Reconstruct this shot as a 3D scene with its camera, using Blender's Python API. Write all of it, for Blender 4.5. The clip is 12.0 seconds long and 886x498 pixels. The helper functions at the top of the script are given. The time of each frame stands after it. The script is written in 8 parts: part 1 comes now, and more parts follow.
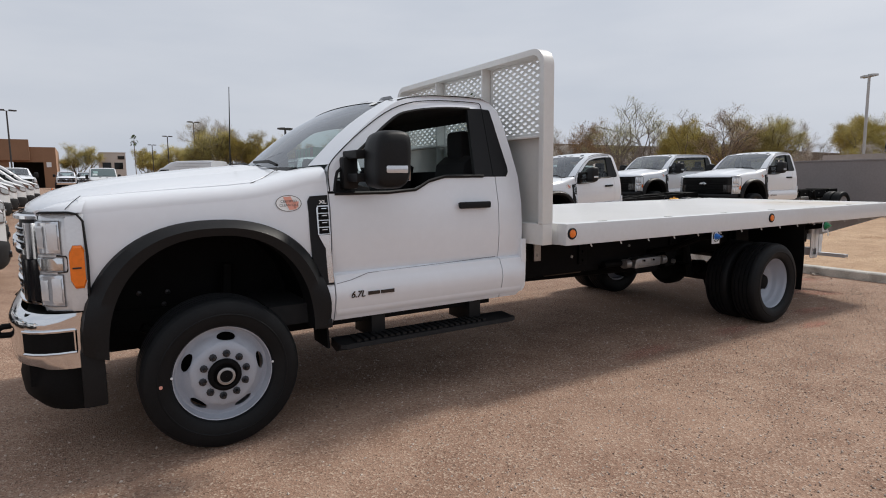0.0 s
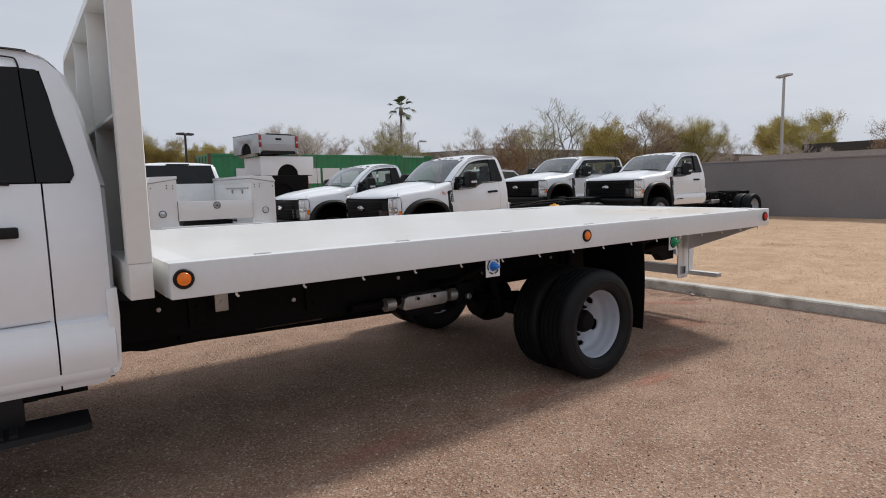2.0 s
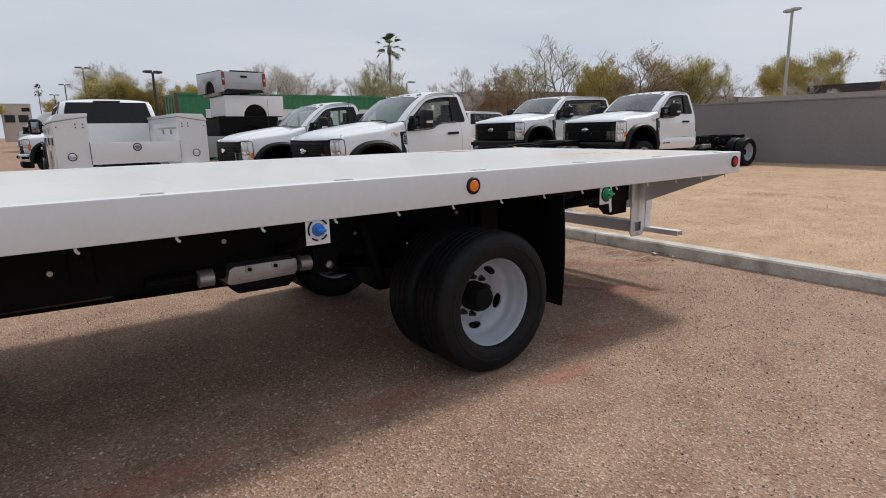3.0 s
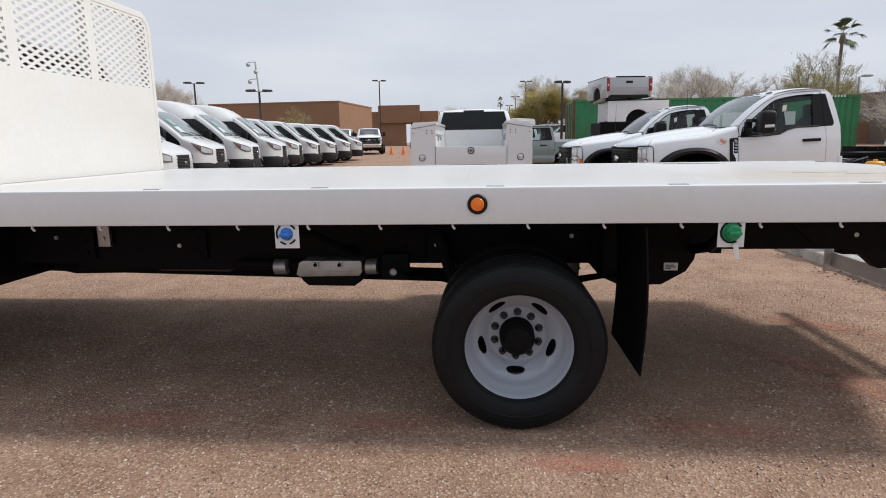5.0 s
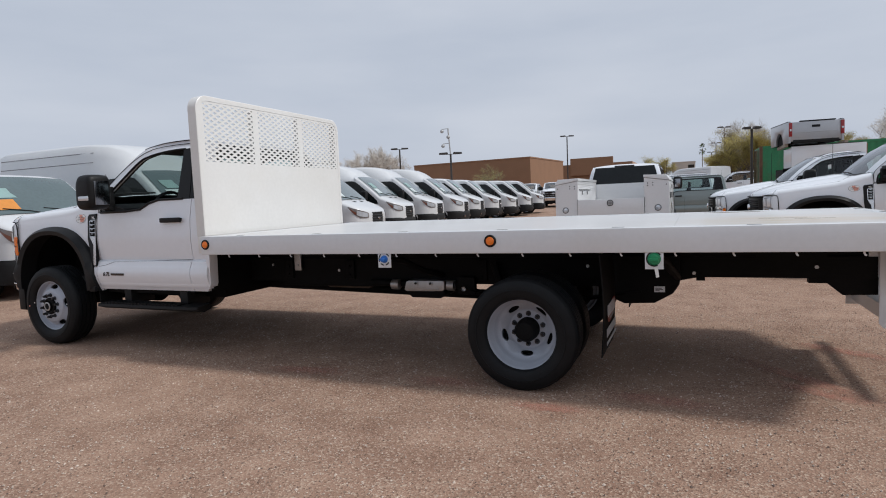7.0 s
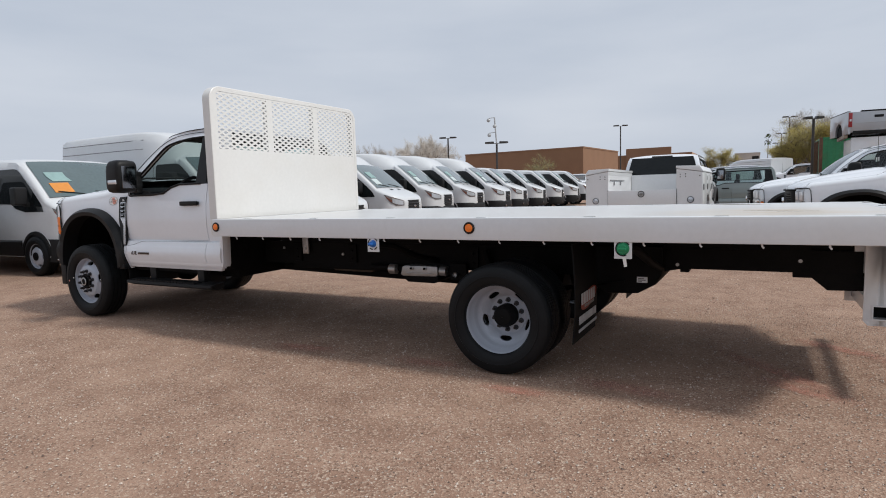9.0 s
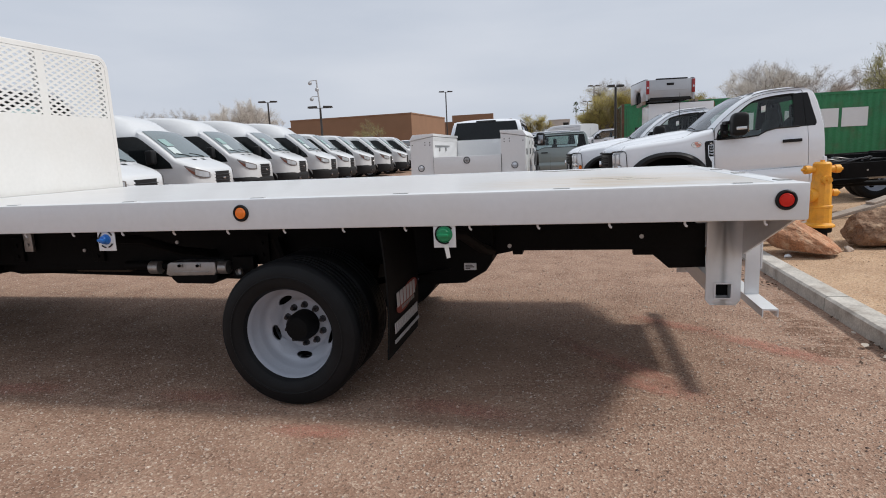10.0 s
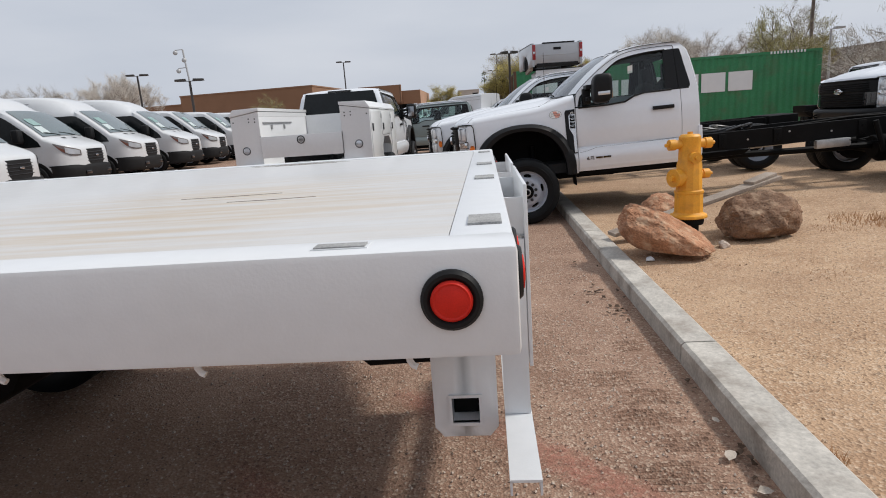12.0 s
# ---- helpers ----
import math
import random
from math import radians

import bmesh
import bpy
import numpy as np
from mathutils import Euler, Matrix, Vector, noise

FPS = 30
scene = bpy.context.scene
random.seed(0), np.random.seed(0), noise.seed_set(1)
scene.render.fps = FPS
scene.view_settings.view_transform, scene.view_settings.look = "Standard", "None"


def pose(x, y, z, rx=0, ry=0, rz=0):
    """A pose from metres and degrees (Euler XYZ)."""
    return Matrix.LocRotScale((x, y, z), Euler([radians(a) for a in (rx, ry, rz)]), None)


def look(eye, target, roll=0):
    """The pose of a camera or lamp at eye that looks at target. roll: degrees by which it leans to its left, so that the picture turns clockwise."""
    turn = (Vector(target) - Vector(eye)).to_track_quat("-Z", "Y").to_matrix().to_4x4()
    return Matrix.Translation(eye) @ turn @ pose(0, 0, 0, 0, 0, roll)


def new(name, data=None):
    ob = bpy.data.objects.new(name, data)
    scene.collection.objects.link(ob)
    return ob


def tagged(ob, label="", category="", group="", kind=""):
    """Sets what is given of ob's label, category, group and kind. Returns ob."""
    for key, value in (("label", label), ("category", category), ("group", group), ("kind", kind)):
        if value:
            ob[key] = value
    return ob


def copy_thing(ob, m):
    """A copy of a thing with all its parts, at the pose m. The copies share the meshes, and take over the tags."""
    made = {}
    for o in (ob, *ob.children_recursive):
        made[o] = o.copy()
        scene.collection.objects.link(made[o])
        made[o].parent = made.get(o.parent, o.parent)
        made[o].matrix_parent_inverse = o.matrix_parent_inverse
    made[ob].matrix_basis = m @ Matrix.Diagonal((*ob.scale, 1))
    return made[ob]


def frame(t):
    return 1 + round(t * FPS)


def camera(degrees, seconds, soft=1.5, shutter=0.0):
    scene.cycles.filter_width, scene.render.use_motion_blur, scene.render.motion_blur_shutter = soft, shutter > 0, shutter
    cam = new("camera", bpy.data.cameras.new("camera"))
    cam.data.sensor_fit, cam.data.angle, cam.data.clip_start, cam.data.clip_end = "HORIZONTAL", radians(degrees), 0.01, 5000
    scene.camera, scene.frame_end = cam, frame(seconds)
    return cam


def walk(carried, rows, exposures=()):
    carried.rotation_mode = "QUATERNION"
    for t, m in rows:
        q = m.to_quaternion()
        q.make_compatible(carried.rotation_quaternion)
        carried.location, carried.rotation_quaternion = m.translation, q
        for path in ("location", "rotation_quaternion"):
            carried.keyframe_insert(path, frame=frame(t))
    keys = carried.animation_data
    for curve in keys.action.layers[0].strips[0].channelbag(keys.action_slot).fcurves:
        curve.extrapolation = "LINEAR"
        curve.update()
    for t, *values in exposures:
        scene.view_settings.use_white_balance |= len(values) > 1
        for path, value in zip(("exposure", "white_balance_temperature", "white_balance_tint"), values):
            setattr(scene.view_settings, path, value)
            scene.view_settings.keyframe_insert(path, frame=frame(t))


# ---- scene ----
cam = camera(74.6, 12.0, soft=1.0)
PATH = [
    (0, (0.002, -0.088, 1.467), (1.046, 1.601, 1.228), -0.6),
    (0.5, (0.518, 0.04, 1.46), (1.56, 1.731, 1.231), -0.7),
    (1, (1.148, 0.113, 1.467), (2.234, 1.78, 1.265), -1.2),
    (1.5, (1.804, 0.246, 1.447), (2.921, 1.893, 1.248), -1.4),
    (2, (2.457, 0.363, 1.436), (3.633, 1.966, 1.216), -1.4),
    (2.5, (3.116, 0.503, 1.4), (4.303, 2.085, 1.104), -1.3),
    (2.7, (3.371, 0.584, 1.378), (4.563, 2.149, 1.016), -1.1),
    (4.3, (5.232, 1.005, 1.275), (5.61, 2.907, 0.784), -1.8),
    (4.5, (5.382, 0.913, 1.29), (5.529, 2.855, 0.836), -1.2),
    (5, (5.658, 0.505, 1.328), (5.513, 2.467, 0.966), -0.9),
    (5.5, (5.974, 0.065, 1.341), (5.6, 2.011, 1.073), -1.6),
    (6, (6.218, -0.37, 1.358), (5.729, 1.554, 1.121), -2.2),
    (6.5, (6.574, -0.581, 1.343), (5.92, 1.299, 1.149), -2.7),
    (7, (6.917, -0.83, 1.355), (6.128, 1.0, 1.19), -2.5),
    (8.8, (7.504, -0.861, 1.336), (6.504, 0.863, 1.163), -1.5),
    (9, (7.443, -0.742, 1.325), (6.492, 1.006, 1.13), -1.7),
    (9.5, (7.314, -0.297, 1.337), (6.605, 1.554, 1.071), -2.1),
    (10, (7.288, 0.283, 1.325), (6.862, 2.209, 0.999), -2.6),
    (10.5, (7.297, 0.875, 1.309), (7.168, 2.836, 0.937), -3.3),
    (11, (7.52, 1.426, 1.305), (7.578, 3.385, 0.907), -3.7),
    (11.5, (7.801, 1.929, 1.301), (7.918, 3.879, 0.87), -4.2),
    (12, (8.244, 2.235, 1.304), (8.08, 4.181, 0.873), -4.1),
]
walk(cam, [(t, look(eye, target, roll)) for t, eye, target, roll in PATH],
     [(0, 0.0, 6500, 10), (2.7, 0.0, 6500, 10), (4.4, 0.23, 6500, 10), (5.0, 0.18, 6480, 10), (6.0, 0.02, 6350, 10), (7.0, -0.08, 6230, 10), (9.0, 0.0, 6300, 9), (10.5, 0.09, 6420, 10), (11.0, 0.12, 6460, 10), (11.6, 0.04, 6450, 10), (12.0, 0.0, 6430, 10)])

# ---- light ----
SUN_TO = Vector((0.86, 0.14, 1.0)).normalized()
world = bpy.data.worlds.new("overcast_sky")
scene.world = world
world.use_nodes = True
wn, wl = world.node_tree.nodes, world.node_tree.links
wn.clear()
sky = wn.new("ShaderNodeTexSky")
sky.sky_type, sky.sun_disc = "NISHITA", False
sky.sun_elevation = math.asin(SUN_TO.z)
sky.sun_rotation = math.atan2(SUN_TO.x, SUN_TO.y)
sky.dust_density, sky.air_density = 6.0, 1.0
grey = wn.new("ShaderNodeHueSaturation")
grey.inputs["Saturation"].default_value = 0.25
wl.new(sky.outputs[0], grey.inputs["Color"])
# thin high cloud
co = wn.new("ShaderNodeTexCoord")
mp = wn.new("ShaderNodeMapping")
mp.inputs["Scale"].default_value = (1.2, 1.2, 5.0)
nz = wn.new("ShaderNodeTexNoise")
nz.inputs["Scale"].default_value, nz.inputs["Detail"].default_value = 1.6, 5.0
rmp = wn.new("ShaderNodeValToRGB")
rmp.color_ramp.elements[0].position, rmp.color_ramp.elements[0].color = 0.32, (5.05, 5.5, 6.3, 1)
rmp.color_ramp.elements[1].position, rmp.color_ramp.elements[1].color = 0.72, (6.3, 6.6, 7.2, 1)
wl.new(co.outputs["Generated"], mp.inputs[0])
wl.new(mp.outputs[0], nz.inputs["Vector"])
wl.new(nz.outputs["Fac"], rmp.inputs[0])
mx = wn.new("ShaderNodeMix")
mx.data_type = "RGBA"
mx.inputs["Factor"].default_value = 0.88
wl.new(grey.outputs[0], mx.inputs["A"])
wl.new(rmp.outputs[0], mx.inputs["B"])
bg = wn.new("ShaderNodeBackground")
bg.inputs["Strength"].default_value = 0.108
wl.new(mx.outputs["Result"], bg.inputs["Color"])
wo = wn.new("ShaderNodeOutputWorld")
wl.new(bg.outputs[0], wo.inputs[0])

sun = new("sun", bpy.data.lights.new("sun", "SUN"))
sun.data.energy, sun.data.angle, sun.data.color = 2.5, radians(7.0), (1.0, 0.95, 0.875)
sun.matrix_world = look((0, 0, 30), Vector((0, 0, 30)) - SUN_TO)

# ---- materials ----
def mat(name, color, rough=0.5, metal=0.0, coat=0.0, vary=0.0, scale=4.0, bump=0.0, bump_scale=60.0, spec=0.5, dirt=None):
    """A principled material; vary: how far grain and stains change the colour; dirt: (colour, amount, scale) of worn patches."""
    m = bpy.data.materials.new(name)
    m.use_nodes = True
    n, l = m.node_tree.nodes, m.node_tree.links
    p = n["Principled BSDF"]
    p.inputs["Base Color"].default_value = (*color, 1)
    p.inputs["Roughness"].default_value, p.inputs["Metallic"].default_value = rough, metal
    p.inputs["Coat Weight"].default_value, p.inputs["Coat Roughness"].default_value = coat, 0.06
    p.inputs["Specular IOR Level"].default_value = spec
    tc = n.new("ShaderNodeTexCoord")
    out = None
    if vary:
        a, b = n.new("ShaderNodeTexNoise"), n.new("ShaderNodeTexNoise")
        a.inputs["Scale"].default_value, a.inputs["Detail"].default_value = scale, 4
        b.inputs["Scale"].default_value, b.inputs["Detail"].default_value = scale * 14, 3
        ad = n.new("ShaderNodeMath")
        ad.operation = "ADD"
        l.new(tc.outputs["Object"], a.inputs["Vector"])
        l.new(tc.outputs["Object"], b.inputs["Vector"])
        l.new(a.outputs["Fac"], ad.inputs[0])
        l.new(b.outputs["Fac"], ad.inputs[1])
        r = n.new("ShaderNodeValToRGB")
        r.color_ramp.elements[0].position, r.color_ramp.elements[1].position = 0.35, 0.65
        r.color_ramp.elements[0].color = (*[c * (1 - vary) for c in color], 1)
        r.color_ramp.elements[1].color = (*[min(1, c * (1 + vary)) for c in color], 1)
        h = n.new("ShaderNodeMath")
        h.operation = "MULTIPLY"
        h.inputs[1].default_value = 0.5
        l.new(ad.outputs[0], h.inputs[0])
        l.new(h.outputs[0], r.inputs[0])
        out = r.outputs[0]
    if dirt:
        dc, amount, ds = dirt
        d = n.new("ShaderNodeTexNoise")
        d.inputs["Scale"].default_value, d.inputs["Detail"].default_value = ds, 6
        l.new(tc.outputs["Object"], d.inputs["Vector"])
        mr = n.new("ShaderNodeMapRange")
        mr.inputs["From Min"].default_value, mr.inputs["From Max"].default_value = 0.5, 0.75
        mr.inputs["To Max"].default_value = amount
        l.new(d.outputs["Fac"], mr.inputs["Value"])
        mi = n.new("ShaderNodeMix")
        mi.data_type = "RGBA"
        l.new(mr.outputs[0], mi.inputs["Factor"])
        if out:
            l.new(out, mi.inputs["A"])
        else:
            mi.inputs["A"].default_value = (*color, 1)
        mi.inputs["B"].default_value = (*dc, 1)
        out = mi.outputs["Result"]
    if out:
        l.new(out, p.inputs["Base Color"])
    if bump:
        t = n.new("ShaderNodeTexNoise")
        t.inputs["Scale"].default_value, t.inputs["Detail"].default_value = bump_scale, 4
        l.new(tc.outputs["Object"], t.inputs["Vector"])
        bp = n.new("ShaderNodeBump")
        bp.inputs["Strength"].default_value, bp.inputs["Distance"].default_value = bump, 0.01
        l.new(t.outputs["Fac"], bp.inputs["Height"])
        l.new(bp.outputs[0], p.inputs["Normal"])
    return m


def glass_mat(name, tint, ior=1.5):
    """Thin tinted glass: see-through with a clear gloss."""
    m = bpy.data.materials.new(name)
    m.use_nodes = True
    n, l = m.node_tree.nodes, m.node_tree.links
    n.clear()
    t, g, f, x, o, pw, ml = (n.new("ShaderNode" + k) for k in ("BsdfTransparent", "BsdfGlossy", "LayerWeight", "MixShader", "OutputMaterial", "Math", "Math"))
    t.inputs[0].default_value = (*tint, 1)
    g.inputs["Roughness"].default_value = 0.01
    g.inputs["Color"].default_value = (0.95, 0.97, 1.0, 1)
    # gloss rises towards grazing view alike on both sides of the pane
    f0 = ((ior - 1) / (ior + 1)) ** 2
    pw.operation, ml.operation = "POWER", "MULTIPLY_ADD"
    pw.inputs[1].default_value = 5.0
    ml.inputs[1].default_value, ml.inputs[2].default_value = 1 - f0, f0
    l.new(f.outputs["Facing"], pw.inputs[0])
    l.new(pw.outputs[0], ml.inputs[0])
    l.new(ml.outputs[0], x.inputs[0])
    l.new(t.outputs[0], x.inputs[1])
    l.new(g.outputs[0], x.inputs[2])
    l.new(x.outputs[0], o.inputs[0])
    return m


def ground_mat(name, dark, light, pebble, scale, stain, stain_amount, bump):
    """Loose stony ground: fine grains in many tones, larger worn patches, stains and a stony relief."""
    m = bpy.data.materials.new(name)
    m.use_nodes = True
    n, l = m.node_tree.nodes, m.node_tree.links
    p = n["Principled BSDF"]
    p.inputs["Roughness"].default_value = 0.92
    p.inputs["Specular IOR Level"].default_value = 0.25
    g = n.new("ShaderNodeNewGeometry")
    def noise_node(s, detail=4.0, kind="ShaderNodeTexNoise"):
        t = n.new(kind)
        t.inputs["Scale"].default_value = s
        if kind == "ShaderNodeTexNoise":
            t.inputs["Detail"].default_value = detail
        l.new(g.outputs["Position"], t.inputs["Vector"])
        return t
    def mix(f, a, b, mode="MIX"):
        x = n.new("ShaderNodeMix")
        x.data_type, x.blend_type = "RGBA", mode
        for key, v in (("Factor", f), ("A", a), ("B", b)):
            if isinstance(v, bpy.types.NodeSocket):
                l.new(v, x.inputs[key])
            else:
                x.inputs[key].default_value = v
        return x.outputs["Result"]
    def rng(v, a, b, c=0.0, d=1.0):
        x = n.new("ShaderNodeMapRange")
        l.new(v, x.inputs["Value"])
        for key, val in (("From Min", a), ("From Max", b), ("To Min", c), ("To Max", d)):
            x.inputs[key].default_value = val
        return x.outputs[0]
    big = noise_node(0.35, 5.0)
    mid = noise_node(3.0, 6.0)
    fine = noise_node(scale * 1.6, 3.0)
    vor = noise_node(scale, kind="ShaderNodeTexVoronoi")
    base = mix(rng(mid.outputs["Fac"], 0.3, 0.7), (*dark, 1), (*light, 1))
    sep = n.new("ShaderNodeSeparateColor")
    l.new(vor.outputs["Color"], sep.inputs[0])
    base = mix(rng(sep.outputs[0], 0.66, 1.0, 0.0, 0.85), base, (*pebble, 1))
    base = mix(rng(sep.outputs[1], 0.76, 1.0, 0.0, 0.72), base, (*[c * 0.35 for c in dark], 1))
    base = mix(rng(fine.outputs["Fac"], 0.35, 0.65, 0.0, 0.35), base, (*[c * 0.55 for c in dark], 1))
    base = mix(rng(big.outputs["Fac"], 0.48, 0.72, 0.0, stain_amount), base, (*stain, 1))
    l.new(base, p.inputs["Base Color"])
    bp = n.new("ShaderNodeBump")
    bp.inputs["Strength"].default_value, bp.inputs["Distance"].default_value = bump, 0.012
    hh = n.new("ShaderNodeMath")
    hh.operation = "ADD"
    l.new(vor.outputs["Distance"], hh.inputs[0])
    l.new(mid.outputs["Fac"], hh.inputs[1])
    l.new(hh.outputs[0], bp.inputs["Height"])
    l.new(bp.outputs[0], p.inputs["Normal"])
    return m


WHITE = mat("white_car_paint", (0.80, 0.825, 0.865), 0.26, coat=0.6, vary=0.015, scale=1.5)
WHITE_VAN = mat("white_van_paint", (0.76, 0.765, 0.77), 0.35, coat=0.5, vary=0.02, scale=1.5)
BED_WHITE = mat("white_powder_coat", (0.695, 0.712, 0.732), 0.38, coat=0.25, vary=0.03, scale=2.0, bump=0.04, bump_scale=180, dirt=((0.55, 0.50, 0.42), 0.18, 1.4))
BLACK_PLASTIC = mat("black_plastic", (0.009, 0.0092, 0.010), 0.5, spec=0.24, vary=0.2, scale=6, bump=0.05, bump_scale=300)
BLACK_GLOSS = mat("black_gloss", (0.012, 0.012, 0.014), 0.12, coat=0.5)
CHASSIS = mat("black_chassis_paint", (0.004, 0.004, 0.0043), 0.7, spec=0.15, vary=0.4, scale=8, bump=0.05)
RUBBER = mat("tyre_rubber", (0.0060, 0.0068, 0.0080), 0.55, spec=0.20, vary=0.25, scale=10, bump=0.1, bump_scale=120, dirt=((0.013, 0.0135, 0.0145), 0.35, 6.0))
WHEEL_STEEL = mat("grey_wheel_paint", (0.42, 0.45, 0.51), 0.42, metal=0.1, vary=0.05, scale=8)
NUT_DARK = mat("dark_nut_steel", (0.05, 0.05, 0.053), 0.35, metal=0.8)
CHROME = mat("chrome", (0.75, 0.76, 0.78), 0.10, metal=1.0)
DULL_METAL = mat("dull_aluminium", (0.42, 0.42, 0.42), 0.45, metal=0.8, vary=0.2, scale=12, bump=0.06)
LAMP_CLEAR = mat("clear_lamp_plastic", (0.66, 0.69, 0.73), 0.08, metal=0.45, coat=0.8, vary=0.08, scale=9)
AMBER = mat("amber_lens", (0.88, 0.20, 0.010), 0.32, coat=0.25, vary=0.12, scale=40)
RED_LENS = mat("red_lens", (0.60, 0.022, 0.012), 0.5, spec=0.25, vary=0.12, scale=40)
GLASS = glass_mat("clear_side_glass", (0.76, 0.85, 0.83))
WINDSHIELD = glass_mat("green_windscreen_glass", (0.52, 0.61, 0.585), 2.7)
SEAT = mat("black_seat_cloth", (0.010, 0.010, 0.011), 0.85, vary=0.2, scale=20)
BLUE_CAP = mat("blue_cap_plastic", (0.02, 0.16, 0.55), 0.35, vary=0.1)
GREEN_CAP = mat("green_cap_plastic", (0.01, 0.25, 0.10), 0.35, vary=0.1)
PLATE = mat("white_label_plate", (0.72, 0.74, 0.76), 0.45, vary=0.04)
PAPER = mat("paper", (0.78, 0.78, 0.75), 0.7, vary=0.05)
SILVER_LAMP = mat("bright_lamp_inside", (0.70, 0.715, 0.735), 0.18, metal=0.15, coat=0.9, vary=0.05, scale=5)
CHROME_DARK = mat("dark_chrome", (0.30, 0.31, 0.33), 0.15, metal=1.0)
LAMP_EDGE = mat("grey_lamp_edge", (0.22, 0.225, 0.235), 0.3, metal=0.4)
STICKER_WHITE = mat("white_sticker", (0.85, 0.85, 0.84), 0.5)
STICKER_GREY = mat("dark_print", (0.12, 0.11, 0.11), 0.6)
STICKER_RED = mat("salmon_print", (0.78, 0.36, 0.28), 0.6)
ASPHALT = ground_mat("stony_asphalt", (0.268, 0.160, 0.112), (0.405, 0.264, 0.190), (0.58, 0.455, 0.355), 98, (0.43, 0.285, 0.205), 0.5, 0.5)
SAND = ground_mat("tan_gravelly_sand", (0.44, 0.278, 0.170), (0.61, 0.420, 0.270), (0.68, 0.53, 0.39), 80, (0.37, 0.235, 0.150), 0.6, 0.6)
CONCRETE = mat("kerb_concrete", (0.48, 0.45, 0.405), 0.85, vary=0.25, scale=4, bump=0.35, bump_scale=55, dirt=((0.20, 0.165, 0.135), 0.75, 4.5))
WALL_GREY = mat("grey_painted_block", (0.235, 0.215, 0.215), 0.85, vary=0.08, scale=1.2, bump=0.2, bump_scale=40)
GREEN_PAINT = mat("green_container_paint", (0.030, 0.205, 0.085), 0.5, vary=0.18, scale=1.2, bump=0.05, dirt=((0.10, 0.09, 0.05), 0.5, 1.6))
RUST = mat("rusty_steel", (0.12, 0.06, 0.035), 0.8, vary=0.4, scale=4, bump=0.2)
YELLOW = mat("yellow_hydrant_paint", (0.78, 0.36, 0.03), 0.5, vary=0.1, scale=6, bump=0.15, bump_scale=90, dirt=((0.35, 0.16, 0.03), 0.4, 9.0))
ROCK = mat("brown_granite", (0.20, 0.115, 0.07), 0.9, vary=0.5, scale=5, bump=0.9, bump_scale=30, dirt=((0.42, 0.30, 0.20), 0.9, 9.0))
ROCK_RED = mat("red_granite", (0.38, 0.185, 0.10), 0.9, vary=0.45, scale=5, bump=0.9, bump_scale=30, dirt=((0.55, 0.40, 0.27), 0.9, 11.0))
OLD_WOOD = mat("weathered_plank", (0.33, 0.27, 0.22), 0.85, vary=0.3, scale=6, bump=0.4, bump_scale=50)
STUCCO = mat("brown_stucco", (0.25, 0.140, 0.082), 0.9, vary=0.08, scale=0.6, bump=0.2, bump_scale=10)
TAN_DOOR_SUNLIT_WALL = mat("tan_door_and_sunlit_stucco", (0.42, 0.26, 0.175), 0.9, vary=0.07, scale=0.6, bump=0.2, bump_scale=10)
STUCCO_RED = mat("reddish_block", (0.27, 0.135, 0.095), 0.9, vary=0.1, scale=0.8, bump=0.2, bump_scale=10)
DARK_INSIDE = mat("dark_garage_inside", (0.02, 0.018, 0.016), 0.9, vary=0.3, scale=0.5)
POLE = mat("bronze_pole_paint", (0.035, 0.028, 0.024), 0.5, vary=0.2, scale=3)
POLE_GREY = mat("galvanised_pole", (0.42, 0.42, 0.42), 0.5, metal=0.3, vary=0.12, scale=3)
BARK = mat("grey_bark", (0.17, 0.14, 0.115), 0.9, vary=0.4, scale=6, bump=0.5)
LEAF_GREEN = mat("olive_leaf", (0.34, 0.31, 0.13), 0.8, vary=0.45, scale=1.5)
LEAF_YELLOW = mat("yellow_green_leaf", (0.42, 0.35, 0.11), 0.8, vary=0.4, scale=1.5)
LEAF_RUST = mat("rusty_leaf", (0.30, 0.20, 0.115), 0.8, vary=0.4, scale=1.5)
LEAF_BARE = mat("dry_twigs", (0.50, 0.465, 0.42), 0.9, vary=0.3, scale=1.5)
PALM_LEAF = mat("palm_frond", (0.055, 0.080, 0.024), 0.7, vary=0.4, scale=3)
VAN_GLASS = mat("dark_van_glass", (0.010, 0.012, 0.013), 0.04, spec=0.3, vary=0.3, scale=2.0)
SAGE = mat("sage_grey_paint", (0.225, 0.27, 0.265), 0.3, coat=0.6, vary=0.03)
SILVER = mat("silver_paint", (0.42, 0.43, 0.45), 0.3, metal=0.5, coat=0.5, vary=0.04)
SEAM_SHADE_GREY = mat("seam_and_shade_grey", (0.22, 0.22, 0.23), 0.6)
ORANGE = mat("orange_plastic", (0.75, 0.14, 0.02), 0.6, vary=0.1)
DRY_GRASS = mat("dry_grass", (0.44, 0.25, 0.125), 0.9, vary=0.3, scale=10)


PILLAR_BLACK = mat("satin_black_pillar", (0.010, 0.010, 0.011), 0.35, spec=0.2, vary=0.1, scale=6)
BOARD_CREAM = mat("cream_white_board_paint", (0.695, 0.688, 0.668), 0.38, coat=0.25, vary=0.03, scale=2.0, bump=0.04, bump_scale=180, dirt=((0.55, 0.50, 0.42), 0.18, 1.4))

CHROME_SATIN = mat("satin_chrome", (0.70, 0.71, 0.72), 0.22, metal=1.0)


